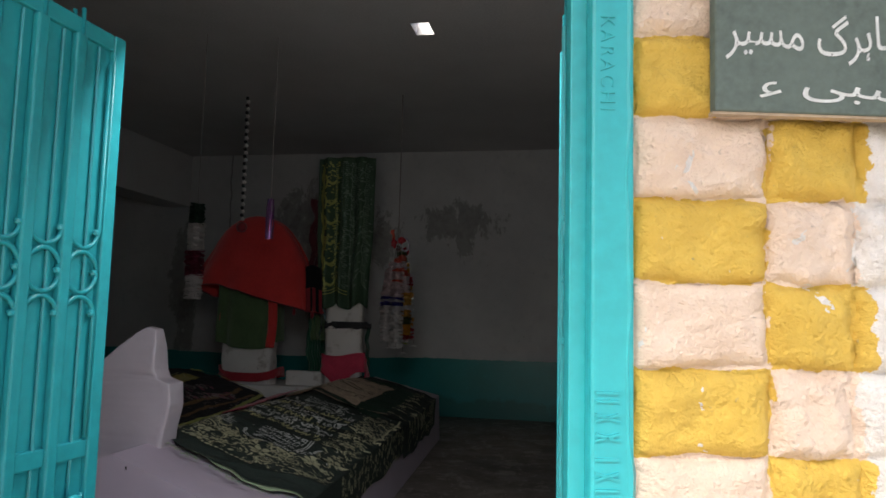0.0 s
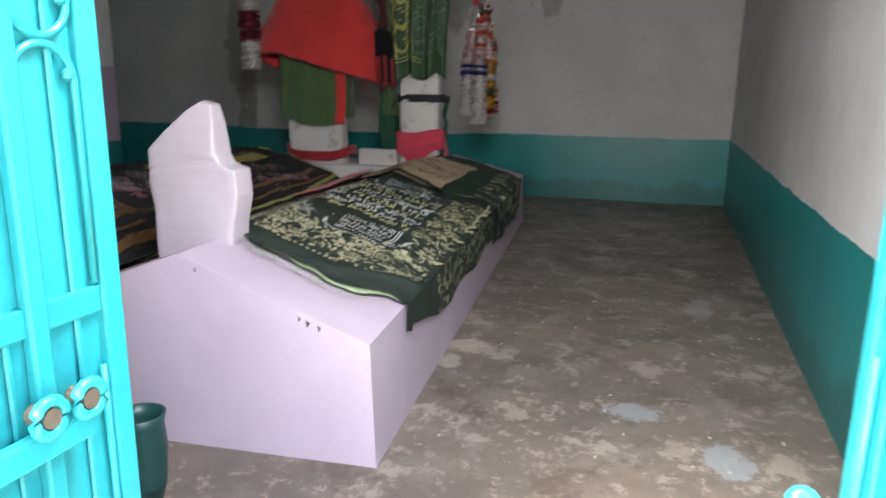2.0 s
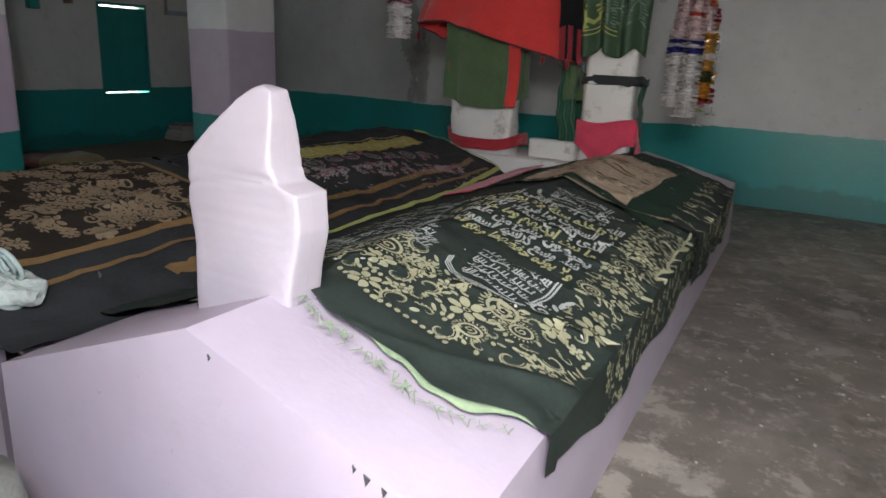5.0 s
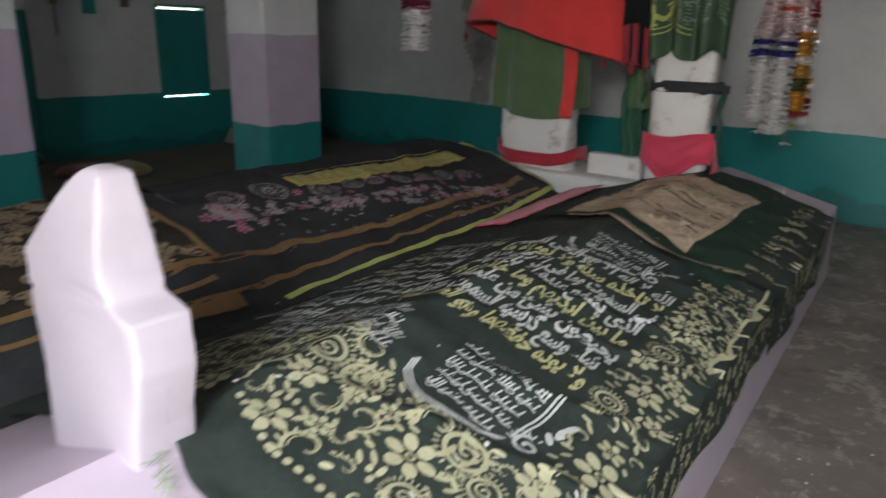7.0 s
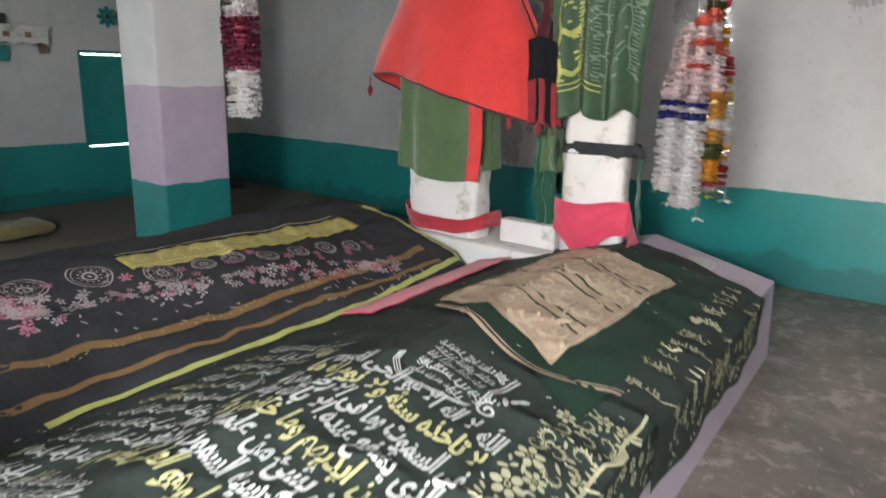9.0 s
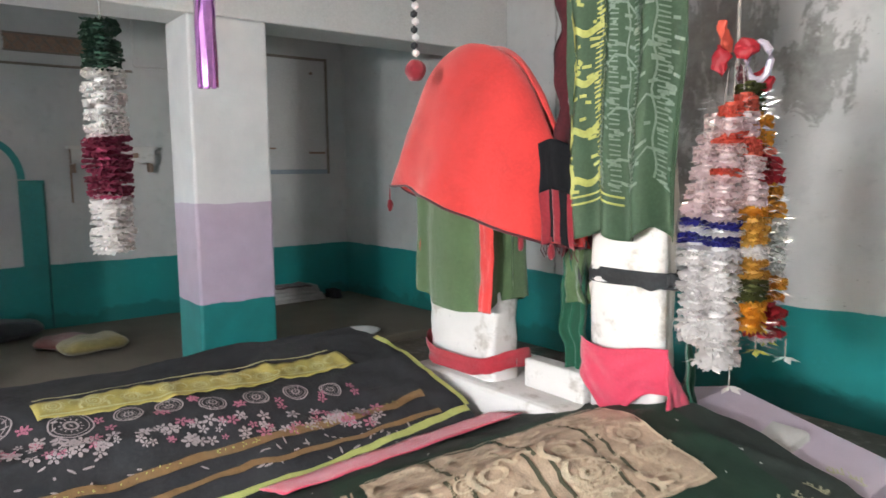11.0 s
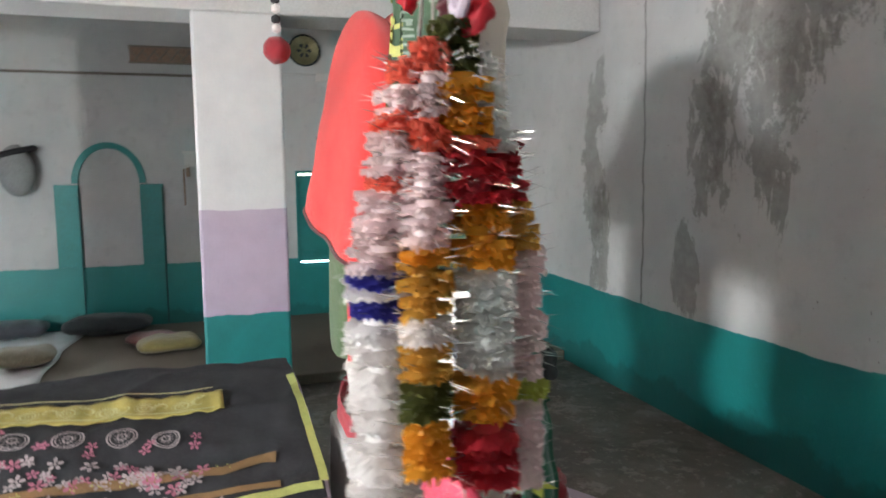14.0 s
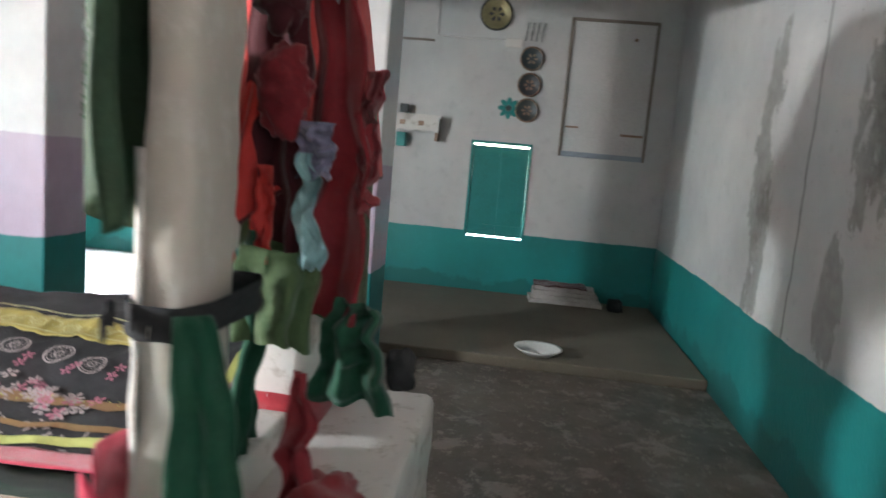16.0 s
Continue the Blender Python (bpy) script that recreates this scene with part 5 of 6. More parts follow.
def strand(parent, x, y, spans, r, step, seed, string_top=None, lean=0.75):
    """A threaded garland strand; spans run from the top down: (z top, z bottom, material, radius factor)."""
    g = random.Random(seed)
    top, low = spans[0][0], spans[-1][1]
    thread = part("strand", rod((x, y, low), (x + (-1.555 - x) * lean, y + (6.545 - y) * lean, string_top or top + 0.02), 0.0025, 6), M_STRING, parent)
    for z1, z0, mat, k in spans:
        n = max(1, round((z1 - z0) / step))
        for i in range(n):
            bm = bmesh.new()
            z = z1 - (i + 0.5) * (z1 - z0) / n
            pull = max(0, min(1, (z - 1.45) / 0.5)) * lean
            cx, cy = x + (-1.555 - x) * pull, y + (6.545 - y) * pull
            rosette_into(bm, (cx + 0.006 * (g.random() - 0.5), cy + 0.006 * (g.random() - 0.5), z), r * k * g.uniform(0.92, 1.08), (z1 - z0) / n * 0.80, g)
            part("rosette", bm, mat, thread, "", True)


gar = thing("flower_garland", (-1.5, 6.53, 0.95), "hanging garland of white, blue, orange and red paper flowers with tinsel", "garland", "garlands")
strand(gar, -1.635, 6.465, [(1.80, 1.74, M_GP, 0.75), (1.74, 1.46, M_GP, 1.0), (1.46, 1.435, M_GB, 1.05), (1.435, 1.415, M_GW, 1.05), (1.415, 1.375, M_GB, 1.05), (1.375, 1.03, M_GW, 1.08)], 0.058, 0.042, 41, 1.95)
strand(gar, -1.525, 6.425, [(1.83, 1.78, M_GC, 0.7), (1.78, 1.73, M_GP, 0.9), (1.73, 1.70, M_GC, 0.9), (1.70, 1.62, M_GP, 1), (1.62, 1.60, M_GC, 0.95), (1.60, 1.45, M_GP, 1.05), (1.45, 1.43, M_GB, 1.05), (1.43, 1.41, M_GW, 1.1), (1.41, 1.37, M_GB, 1.0), (1.37, 0.98, M_GW, 1.12)], 0.060, 0.042, 42, 1.95)
strand(gar, -1.448, 6.485, [(1.86, 1.80, M_GC, 0.8), (1.80, 1.72, M_GP, 0.8), (1.72, 1.66, M_GC, 0.8), (1.66, 1.50, M_GP, 0.85), (1.50, 1.47, M_GO, 0.9), (1.47, 1.38, M_GG, 0.95), (1.38, 1.34, M_GW, 0.9), (1.34, 1.27, M_GG, 0.95), (1.27, 1.20, M_GV, 0.9), (1.20, 1.10, M_GO, 0.85)], 0.052, 0.042, 43, 1.95)
strand(gar, -1.462, 6.598, [(1.90, 1.80, M_GV, 0.8), (1.80, 1.69, M_GO, 0.95), (1.69, 1.665, M_GC, 1.0), (1.665, 1.57, M_GR, 1.15), (1.57, 1.46, M_GO, 1.0), (1.46, 1.27, M_GS, 1.0), (1.27, 1.18, M_GO, 1.05), (1.18, 1.06, M_GR, 1.08)], 0.058, 0.048, 44, 1.95)
strand(gar, -1.515, 6.690, [(1.84, 1.66, M_GS, 0.85), (1.66, 1.58, M_GR, 0.9), (1.58, 1.48, M_GG, 0.85), (1.48, 1.24, M_GP, 0.9), (1.24, 1.20, M_GY, 1.0), (1.20, 1.02, M_GP, 0.9)], 0.054, 0.042, 45, 1.95)
g = random.Random(9)
bm = bmesh.new()
for i in range(1100):                      # stiff tinsel hairs standing out of the strands
    cx, cy = g.choice(((-1.635, 6.465), (-1.525, 6.425), (-1.448, 6.485), (-1.462, 6.598), (-1.515, 6.69)))
    a, z = g.random() * 6.283, g.uniform(1.02, 1.85)
    r0, r1 = 0.045, g.uniform(0.062, 0.098)
    pull = max(0, min(1, (z - 1.45) / 0.5)) * 0.75
    cx, cy = cx + (-1.555 - cx) * pull, cy + (6.545 - cy) * pull
    p = Vector((cx + r0 * math.cos(a), cy + r0 * math.sin(a), z))
    e = Vector((cx + r1 * math.cos(a), cy + r1 * math.sin(a), z + g.uniform(-0.02, 0.02)))
    n = Vector((0, 0, 0.0012))
    bm.faces.new([bm.verts.new(q) for q in (p - n, p + n, e)])
part("tinsel", bm, simple("clear_tinsel", (0.75, 0.72, 0.68), 0.15, 20, 0.1, 40, 0, 0.6), gar, "stiff glittering tinsel hairs")["kind"] = "stuff"
for k, (x, y, z, m) in enumerate(((-1.59, 6.50, 1.96, M_GR), (-1.53, 6.55, 2.00, M_GR), (-1.57, 6.58, 1.93, M_MAROON), (-1.50, 6.60, 1.90, M_GR), (-1.62, 6.56, 2.05, M_GC))):
    bm = bmesh.new()
    bmesh.ops.create_icosphere(bm, subdivisions=3, radius=0.034, matrix=Matrix.Translation((x, y, z)) @ Matrix.Diagonal((0.7, 0.8, 1.3, 1)))
    part("knot", rough_up(rough_up(bm, 0.030, 18, k), 0.014, 48, k), m, gar, "", True)
part("cord", tube_into(bmesh.new(), [(-1.56, 6.55, 1.95 + 0.05 * i + 0.0) for i in range(31)], 0.006, 6), M_STRING, gar)
for k, (x, y, z, m) in enumerate(((-1.60, 6.42, 0.985, M_GW), (-1.44, 6.35, 0.945, M_GW), (-1.51, 6.37, 0.99, M_GW), (-1.40, 6.62, 1.00, M_GS), (-1.47, 6.56, 1.02, M_GY), (-1.52, 6.72, 1.02, M_GY))):
    bm = bmesh.new()
    for q in range(5):
        a = q * 1.256 + k
        d = Vector((math.cos(a), math.sin(a), -0.3))
        o = Vector((x, y, z))
        s = Vector((-d.y, d.x, 0.2)) * 0.012
        bm.faces.new([bm.verts.new(v) for v in (o, o + d * 0.022 + s, o + d * 0.048, o + d * 0.022 - s)])
    part("flower_end", bm, m, gar)
    part("thread", rod((x, y, z), (x, y, z + 0.06), 0.002, 5), M_STRING, gar)

gar = thing("tinsel_garland", (-2.73, 4.89, 1.38), "hanging white and maroon tufted garland on a string", "garland", "garlands")
strand(gar, -2.73, 4.89, [(2.10, 1.95, simple("dark_green_tufts", (0.02, 0.06, 0.035), 0.7, 20, 0.3), 0.9), (1.95, 1.74, M_GW, 0.95), (1.74, 1.555, simple("maroon_tufts", (0.26, 0.025, 0.07), 0.7, 20, 0.3), 1.05), (1.555, 1.375, M_GW, 1.0)], 0.066, 0.024, 51, ZC, 0.0)
gar = thing("purple_streamer", (-2.2, 5.03, 1.84), "shiny purple foil streamer hanging from the roof", "streamer")
M_FOIL = simple("purple_foil", (0.42, 0.18, 0.45), 0.2, 20, 0.3, 60, 0.4, 0.7)
for i in range(9):
    a = i * 0.7
    bm = bmesh.new()
    ribbon(bm, [(a, v * 0.1) for v in range(5)], 0.30, lambda q, w, h, i=i: (-2.2 + 0.025 * math.cos(q * 2) + 0.01 * math.sin(9 * w + i), 5.03 + 0.025 * math.sin(q * 2), 2.16 - 0.78 * w), 0)
    part("foil_strip", bm, M_FOIL, gar)
part("string", rod((-2.2, 5.03, 2.14), (-2.2, 5.03, ZC), 0.003, 6), M_STRING, gar)
gar = thing("bead_pendant", (-3.11, 6.37, 2.06), "red ball pendant on a black and white bead string", "pendant")
bm = bmesh.new()
bmesh.ops.create_uvsphere(bm, u_segments=16, v_segments=10, radius=0.052, matrix=Matrix.Translation((-3.11, 6.37, 2.11)))
part("ball", rough_up(bm, 0.006, 30), M_CRIMSON, gar, "", True)
for i in range(34):
    bm = bmesh.new()
    bmesh.ops.create_icosphere(bm, subdivisions=1, radius=0.020, matrix=Matrix.Translation((-3.11 + 0.006 * (-1) ** i, 6.37, 2.19 + i * 0.037)))
    part("bead", bm, M_BLACK if i % 2 else M_GW, gar)
gar = thing("bead_pendant", (-1.86, 6.9, 2.1), "dark plastic bead string hanging at the narrow stone", "pendant")
bm = bmesh.new()
tube_into(bm, [(-1.50 + 0.04 * math.cos(i * 0.5), 6.57, 1.96 + 0.06 * math.sin(i * 0.5)) for i in range(12)], 0.012, 8, True)
part("loop", bm, simple("grey_plastic", (0.35, 0.30, 0.36), 0.35, 20, 0.2), gar)

# ---------------- entrance: teal steel door, painted block wall, signboard ----------------
FN = Vector((-fx.y, fx.x, 0))             # into the room
FM = Matrix(((fx.x, FN.x, 0, 0.085), (fx.y, FN.y, 0, front_y(0.085)), (0, 0, 1, 0), (0, 0, 0, 1)))   # along the front, inwards, up; from the right jamb
OPEN = 0.985 / fx.x * 1.03                # clear width between the jambs

door = thing("door_frame", (-0.42, 1.0, 0), "teal enamelled steel door frame, paint ragged at its edges", "door frame", kind="structure")
door.name = "door_frame"
for side, a0 in (("jamb", 0.012), ("jamb", -OPEN - 0.10)):
    bm = bmesh.new()
    inset = 0.028 if a0 > 0 else 0.0
    box_into(bm, (a0 + 0.004 + inset, -0.012, 0.0), (a0 + 0.098, 0.10, DTOP), FM, 0.006)
    lip = inset if a0 > 0 else 0.0975
    box_into(bm, (a0 - 0.022 + lip, 0.022, 0.0), (a0 + 0.006 + lip, 0.055, DTOP), FM, 0.003)
    post = part(side, bm, M_TEAL, door)
part("head", box((-OPEN - 0.10, -0.012, DTOP + 0.002), (0.098, 0.10, DTOP + 0.096), FM, 0.006), M_TEAL, door)
part("sill", box((-OPEN, 0.0, -0.15), (0.0, 0.24, -0.004), FM, 0.01), M_FLOOR, door, "worn cement sill")
txt = bpy.data.curves.new("word", "FONT")
txt.body, txt.size, txt.extrude, txt.align_y, txt.space_character = "KARACHI", 0.030, 0.0018, "CENTER", 1.28
word = new("word", txt)
mesh = bpy.data.meshes.new_from_object(word)
bpy.data.objects.remove(word)
bm = bmesh.new()
bm.from_mesh(mesh)
bpy.data.meshes.remove(mesh)
bm.transform(FM @ Matrix.Translation((0.068, -0.0125, 1.772)) @ Matrix(((0, 1, 0, 0), (0, 0, -1, 0), (-1, 0, 0, 0), (0, 0, 0, 1))))
part("embossing", bm, M_TEAL, door, "embossed place name")
bm = bmesh.new()                          # rolled-in maker's marks, worn to bars
rr = random.Random(3)
for z0 in (1.04,):
    z = z0
    for k in range(6):
        kind = rr.random()
        if kind < 0.5:
            box_into(bm, (0.052, -0.0155, z), (0.086, -0.011, z + 0.004), FM)
            if kind < 0.25:
                box_into(bm, (0.052, -0.0155, z + 0.012), (0.086, -0.011, z + 0.016), FM)
        else:
            for s in (-1, 1):
                m = FM @ Matrix.Translation((0.069, 0, z + 0.006)) @ Matrix.Rotation(s * 0.28, 4, "Y")
                box_into(bm, (-0.018, -0.0155, -0.002), (0.018, -0.011, 0.002), m)
        z += 0.028
part("embossing", bm, M_TEAL, door)
bm = bmesh.new()                          # flaked paint and mortar between frame and blocks
prev = None
for i in range(90):
    z = i * 0.0245
    w = 0.103 + 0.010 * nz(z * 14, 3.3)
    cur = [bm.verts.new(FM @ Vector((a, b, z))) for a, b in ((0.094, -0.010), (w, -0.014), (w + 0.012 + 0.006 * nz(z * 25), 0.012))]
    if prev:
        for j in range(2):
            bm.faces.new((prev[j], cur[j], cur[j + 1], prev[j + 1]))
    prev = cur
part("paint_edge", bm, M_TEAL, door, "ragged teal paint edge")


def door_leaf(hinge, turn, W, label):
    """A steel leaf with ribs, rings and hairpin bars; its own x runs from the hinge to the free edge, W is its width."""
    H = 1.88
    leaf = thing("door_leaf", hinge, label, "door", "door leaves")
    M = Matrix.Translation(hinge) @ Matrix.Rotation(turn, 4, "Z")
    part("plate", box((0, -0.003, 0.03), (W, 0.003, H), M), M_TEAL_SHADE, leaf)
    for x in (0.0, W - 0.032):
        part("stile", box((x, -0.016, 0.03), (x + 0.032, 0.016, H), M, 0.004), M_TEAL_SHADE, leaf)
    for z in (0.03, 1.0, H - 0.035):
        part("rail", box((0.032, -0.012, z), (W - 0.032, 0.012, z + 0.035), M, 0.003), M_TEAL_SHADE, leaf)
    cols = 3
    pw = (W - 0.064) / cols
    for k in range(1, cols):
        x = 0.032 + pw * k
        for s in (-1, 1):
            part("rib", box((x - 0.013, min(0.003 * s, 0.020 * s), 0.065), (x + 0.013, max(0.003 * s, 0.020 * s), H - 0.035), M, 0.004), M_TEAL_SHADE, leaf)
    for k in range(cols):
        xc = 0.032 + pw * (k + 0.5)
        r = pw * 0.43
        for s in (-1, 1):
            y = 0.011 * s
            for zc, up, dn in ((1.37, 0.44, 0.30), (0.52, 0.40, 0.40)):
                ring = [M @ Vector((xc + r * math.cos(q), y, zc + r * math.sin(q))) for q in [2 * math.pi * i / 20 for i in range(20)]]
                part("ring", tube_into(bmesh.new(), ring, 0.005, 6, True), M_TEAL_SHADE, leaf, "", True)
                for sg, ln in ((1, up), (-1, dn)):
                    z0 = zc + sg * (2 * r + 0.008)
                    arc = [(xc - r, z0 + sg * ln)] + [(xc - r * math.cos(q), z0 - sg * r * math.sin(q) + 0.0) for q in [math.pi * i / 10 for i in range(11)]] + [(xc + r, z0 + sg * ln * 0.8)]
                    part("hairpin", tube_into(bmesh.new(), [M @ Vector((a, y, b)) for a, b in arc], 0.0048, 6), M_TEAL_SHADE, leaf, "", True)
                for z in (zc + 2 * r, zc - 2 * r, zc):
                    bm = bmesh.new()
                    bmesh.ops.create_icosphere(bm, subdivisions=1, radius=0.008, matrix=M @ Matrix.Translation((xc + r * 0.8, y, z)))
                    part("weld", bm, M_TEAL_SHADE, leaf)
            part("rod", rod(M @ Vector((xc + pw * 0.12, y * 0.7, 0.07)), M @ Vector((xc + pw * 0.12, y * 0.7, H - 0.04)), 0.004, 6), M_TEAL_SHADE, leaf)
    return leaf, M


leafL, ML = door_leaf((-0.893, front_y(-0.895) + 0.098, 0.0), radians(86.5), 0.352, "open teal steel door leaf with ring and hairpin bars")
leafR, MR = door_leaf((0.108, front_y(0.108) + 0.050, 0.0), radians(92.5), 0.45, "open teal steel door leaf with ring and hairpin bars")
bolt = thing("sliding_bolt", ML @ Vector((0.25, -0.02, 0.86)), "teal slide bolt with two worn steel rings", "bolt")
part("bar", box((0.05, -0.036, 0.860), (0.27, -0.018, 0.895), ML, 0.004), M_TEAL, bolt)
for x in (0.200, 0.255):
    part("ring", tube_into(bmesh.new(), [ML @ Vector((x + 0.020 * math.cos(q), -0.046, 0.916 + 0.020 * math.sin(q))) for q in [0.45 * i for i in range(14)]], 0.007, 8, True), M_TEAL, bolt, "", True)
    part("pin", rod(ML @ Vector((x, -0.02, 0.916)), ML @ Vector((x, -0.050, 0.916)), 0.012, 12), M_RUST, bolt, "worn steel pin")
bolt = thing("sliding_bolt", MR @ Vector((0.47, 0.02, 0.70)), "teal tower bolt at the foot of the door leaf", "bolt")
part("barrel", tube_into(bmesh.new(), [MR @ Vector((0.430, 0.040, z)) for z in (0.40, 0.5, 0.6, 0.70)], 0.013, 10), M_TEAL, bolt, "", True)
part("bend", tube_into(bmesh.new(), [MR @ Vector((0.430 + 0.020 * math.sin(q), 0.040 + 0.020 * (1 - math.cos(q)) - 0.0, 0.70 + 0.035 * math.sin(q))) for q in [0.3 * i for i in range(9)]], 0.012, 10), M_TEAL, bolt, "", True)
for z in (0.46, 0.62):
    part("strap", box((0.408, 0.012, z), (0.452, 0.058, z + 0.03), MR, 0.004), M_TEAL, bolt)

# painted blocks right of the door, each one proud of its joints


def block_paint():
    """Yellow and peach paint brushed block by block, ragged at its edges, over whitewash; white chips."""
    q = Nodes("yellow_and_peach_block_paint")
    x, y, z = q.xyz()
    a = q.math("ADD", q.math("MULTIPLY", q.math("SUBTRACT", x, 0.085), fx.x), q.math("MULTIPLY", q.math("SUBTRACT", y, front_y(0.085)), fx.y))
    a = q.math("ADD", a, q.ramp(q.noise(22, 6, 0.65), 0, 1, -0.03, 0.03))
    zz = q.math("ADD", z, q.ramp(q.noise(17, 6, 0.65, q.scaled((1, 1, 1), (3, 5, 1))), 0, 1, -0.018, 0.018))
    odd = q.math("GREATER_THAN", q.math("MODULO", q.math("ADD", zz, 20 * 0.1285 - 0.076), 2 * 0.1285), 0.1285)
    second = q.math("GREATER_THAN", a, 0.316)
    pale = q.math("GREATER_THAN", q.math("ADD", a, q.math("MULTIPLY", odd, -0.02)), 0.452)
    chess = q.math("ABSOLUTE", q.math("SUBTRACT", odd, second))
    yellow = q.mix(q.ramp(q.noise(14, 5), 0.35, 0.7), rgb(0.78, 0.53, 0.10), rgb(0.68, 0.44, 0.07))
    peach = q.mix(q.ramp(q.noise(9, 6), 0.35, 0.7), rgb(0.88, 0.72, 0.59), rgb(0.80, 0.61, 0.47))
    wash = q.mix(q.ramp(q.noise(12, 7, 0.7), 0.40, 0.7), rgb(0.86, 0.82, 0.78), rgb(0.70, 0.65, 0.60))
    c = q.mix(chess, yellow, peach)
    c = q.mix(q.ramp(q.noise(16, 4, 0.6, None, 0.5), 0.655, 0.665), c, rgb(0.80, 0.76, 0.73))
    c = q.mix(pale, c, wash)
    c = q.mix(q.ramp(q.noise(60, 3), 0.70, 0.76, 0, 0.5), c, rgb(0.30, 0.24, 0.18))
    q.bump(q.math("ADD", q.math("MULTIPLY", q.noise(18, 8, 0.65), 2.5), q.noise(120, 4)), 0.9, 0.010)
    return q.done(c, 0.75)


M_BLOCK = block_paint()
front = bpy.data.objects["wall_front"]
part("mortar", box((0.112, 0.006, -0.15), (0.95, 0.028, 2.6), FM), M_BLOCK, front)
rows = 19
for k in range(rows):
    z = 0.076 + 0.1285 * k
    edges = [0.112 + 0.006 * nz(k * 3.1)]
    edges.append(0.316 + 0.010 * nz(k * 1.7, 3))
    edges.append(edges[-1] + 0.135 + 0.03 * nz(k * 2.3, 9))
    edges += [edges[-1] + 0.22, edges[-1] + 0.46]
    for j in range(4):
        a, b = edges[j] + 0.0012, edges[j + 1] - 0.0012
        w, h = b - a, 0.1285 - 0.003
        NX, NZ = 26, 18

        def face(u, v, a=a, w=w, z=z, h=h, j=j, k=k):
            e = min(u, 1 - u, v * h / w, (1 - v) * h / w) * w
            rise = 0.020 * min(1, e / 0.022) ** 0.55
            rise += 0.011 * nz(u * 3 + j * 5, v * 2.2 + k * 7) + 0.009 * abs(nz(u * 7 + j * 3, v * 5 + k * 5)) + 0.004 * nz(u * 27 + j, v * 19 + k)
            du = 0.010 * nz(v * 3 + k, j + 2.0) * (1 if 0 < u < 1 else 1)
            dv = 0.010 * nz(u * 2.5 + j * 2.2, k * 3.3 + 4.0)
            return FM @ Vector((a + w * u + du, 0.008 - rise, z + h * v + dv))
        part("block", sheet(face, NX, NZ), M_BLOCK, front, "", True)

# signboard with hand-painted white lettering, in three lines
board = thing("signboard", FM @ Vector((0.5, -0.04, 1.7)), "weathered grey-green wooden signboard with hand-painted white script", "sign")
SB = FM @ pose(0.221, -0.034, 1.6145, 0, 0.4, 0)
part("panel", box((0, -0.012, 0), (0.78, 0.012, 0.50), SB, 0.003), simple("chalky_green_board", (0.11, 0.145, 0.13), 0.8, 6, 0.3, 70, 0.3), board)
part("chipped_edge", box((-0.003, -0.008, -0.004), (0.783, 0.008, 0.0), SB), simple("bare_wood_edge", (0.42, 0.33, 0.24), 0.8, 20, 0.3), board)


def on_sign(up, back, h=0.0):
    return SB @ Vector((0.78 - back, -0.0135 - h * 0.05, up))


M_SIGN = simple("white_sign_paint", (0.62, 0.65, 0.64), 0.7, 30, 0.35, 120, 0.2)
for words, up, r_end, l_end, tall in (("مزار شاہرگ مسیر", 0.096, 0.385, 0.765, 0.074), ("شیخ صوفی سرہ قدس الله", 0.196, 0.220, 0.772, 0.078), ("ضلع سبی ء", 0.024, 0.300, 0.715, 0.056)):
    wh = bmesh.new()
    lay_text(wh, words, on_sign, up, r_end, l_end, tall, 0.0, 0.002)
    tagged(part("lettering", wh, M_SIGN, board, "worn white brush lettering"), kind="stuff")

# ---------------- windows of the left wall ----------------


def shutters(name, y0, y1, z0, z1, gaps, open_deg=0.0):
    win = thing(name, (XL, (y0 + y1) / 2, z0), "small teal wooden window with shutters, daylight in the cracks", "window", "windows", "structure")
    fr = bmesh.new()
    for lo, hi in (((y0, z0), (y0 + 0.03, z1)), ((y1 - 0.03, z0), (y1, z1)), ((y0 + 0.03, z1 - 0.03), (y1 - 0.03, z1)), ((y0 + 0.03, z0), (y1 - 0.03, z0 + 0.012))):
        box_into(fr, (XL - 0.10, lo[0], lo[1]), (XL + 0.012, hi[0], hi[1]), None, 0.003)
    part("window_frame", fr, M_TEAL_DK, win)
    mid = (y0 + y1) / 2 + 0.01
    for k, (a, b) in enumerate(((y0 + 0.030, mid - gaps), (mid + gaps, y1 - 0.030))):
        turn = open_deg if k == 0 else 0.0
        m = Matrix.Translation((XL - 0.02, a, 0)) @ Matrix.Rotation(radians(-turn), 4, "Z") @ Matrix.Rotation(-0.0009 if k == 0 else 0.0003, 4, "X")
        sh = part("shutter", box((-0.012, 0, z0 + 0.030), (0.012, b - a, z1 - 0.052), m, 0.003), M_TEAL_DK, win)
        for zz in (z0 + 0.10, z1 - 0.16):
            part("batten", box((0.012, 0.02, zz), (0.022, b - a - 0.02, zz + 0.05), m, 0.002), M_TEAL_DK, sh)
    return win


shutters("window_1", *W1, 0.00072)
shutters("window_2", *W2, 0.05, 18)

# ---------------- left wall: prayer niche outline, shelf, plates, panel ----------------
XW = XL + 0.002


def yz_bar(y0, y1, z0, z1, d=0.016, bevel=0.004):
    return box((XW, y0, z0), (XW + d, y1, z1), None, bevel)


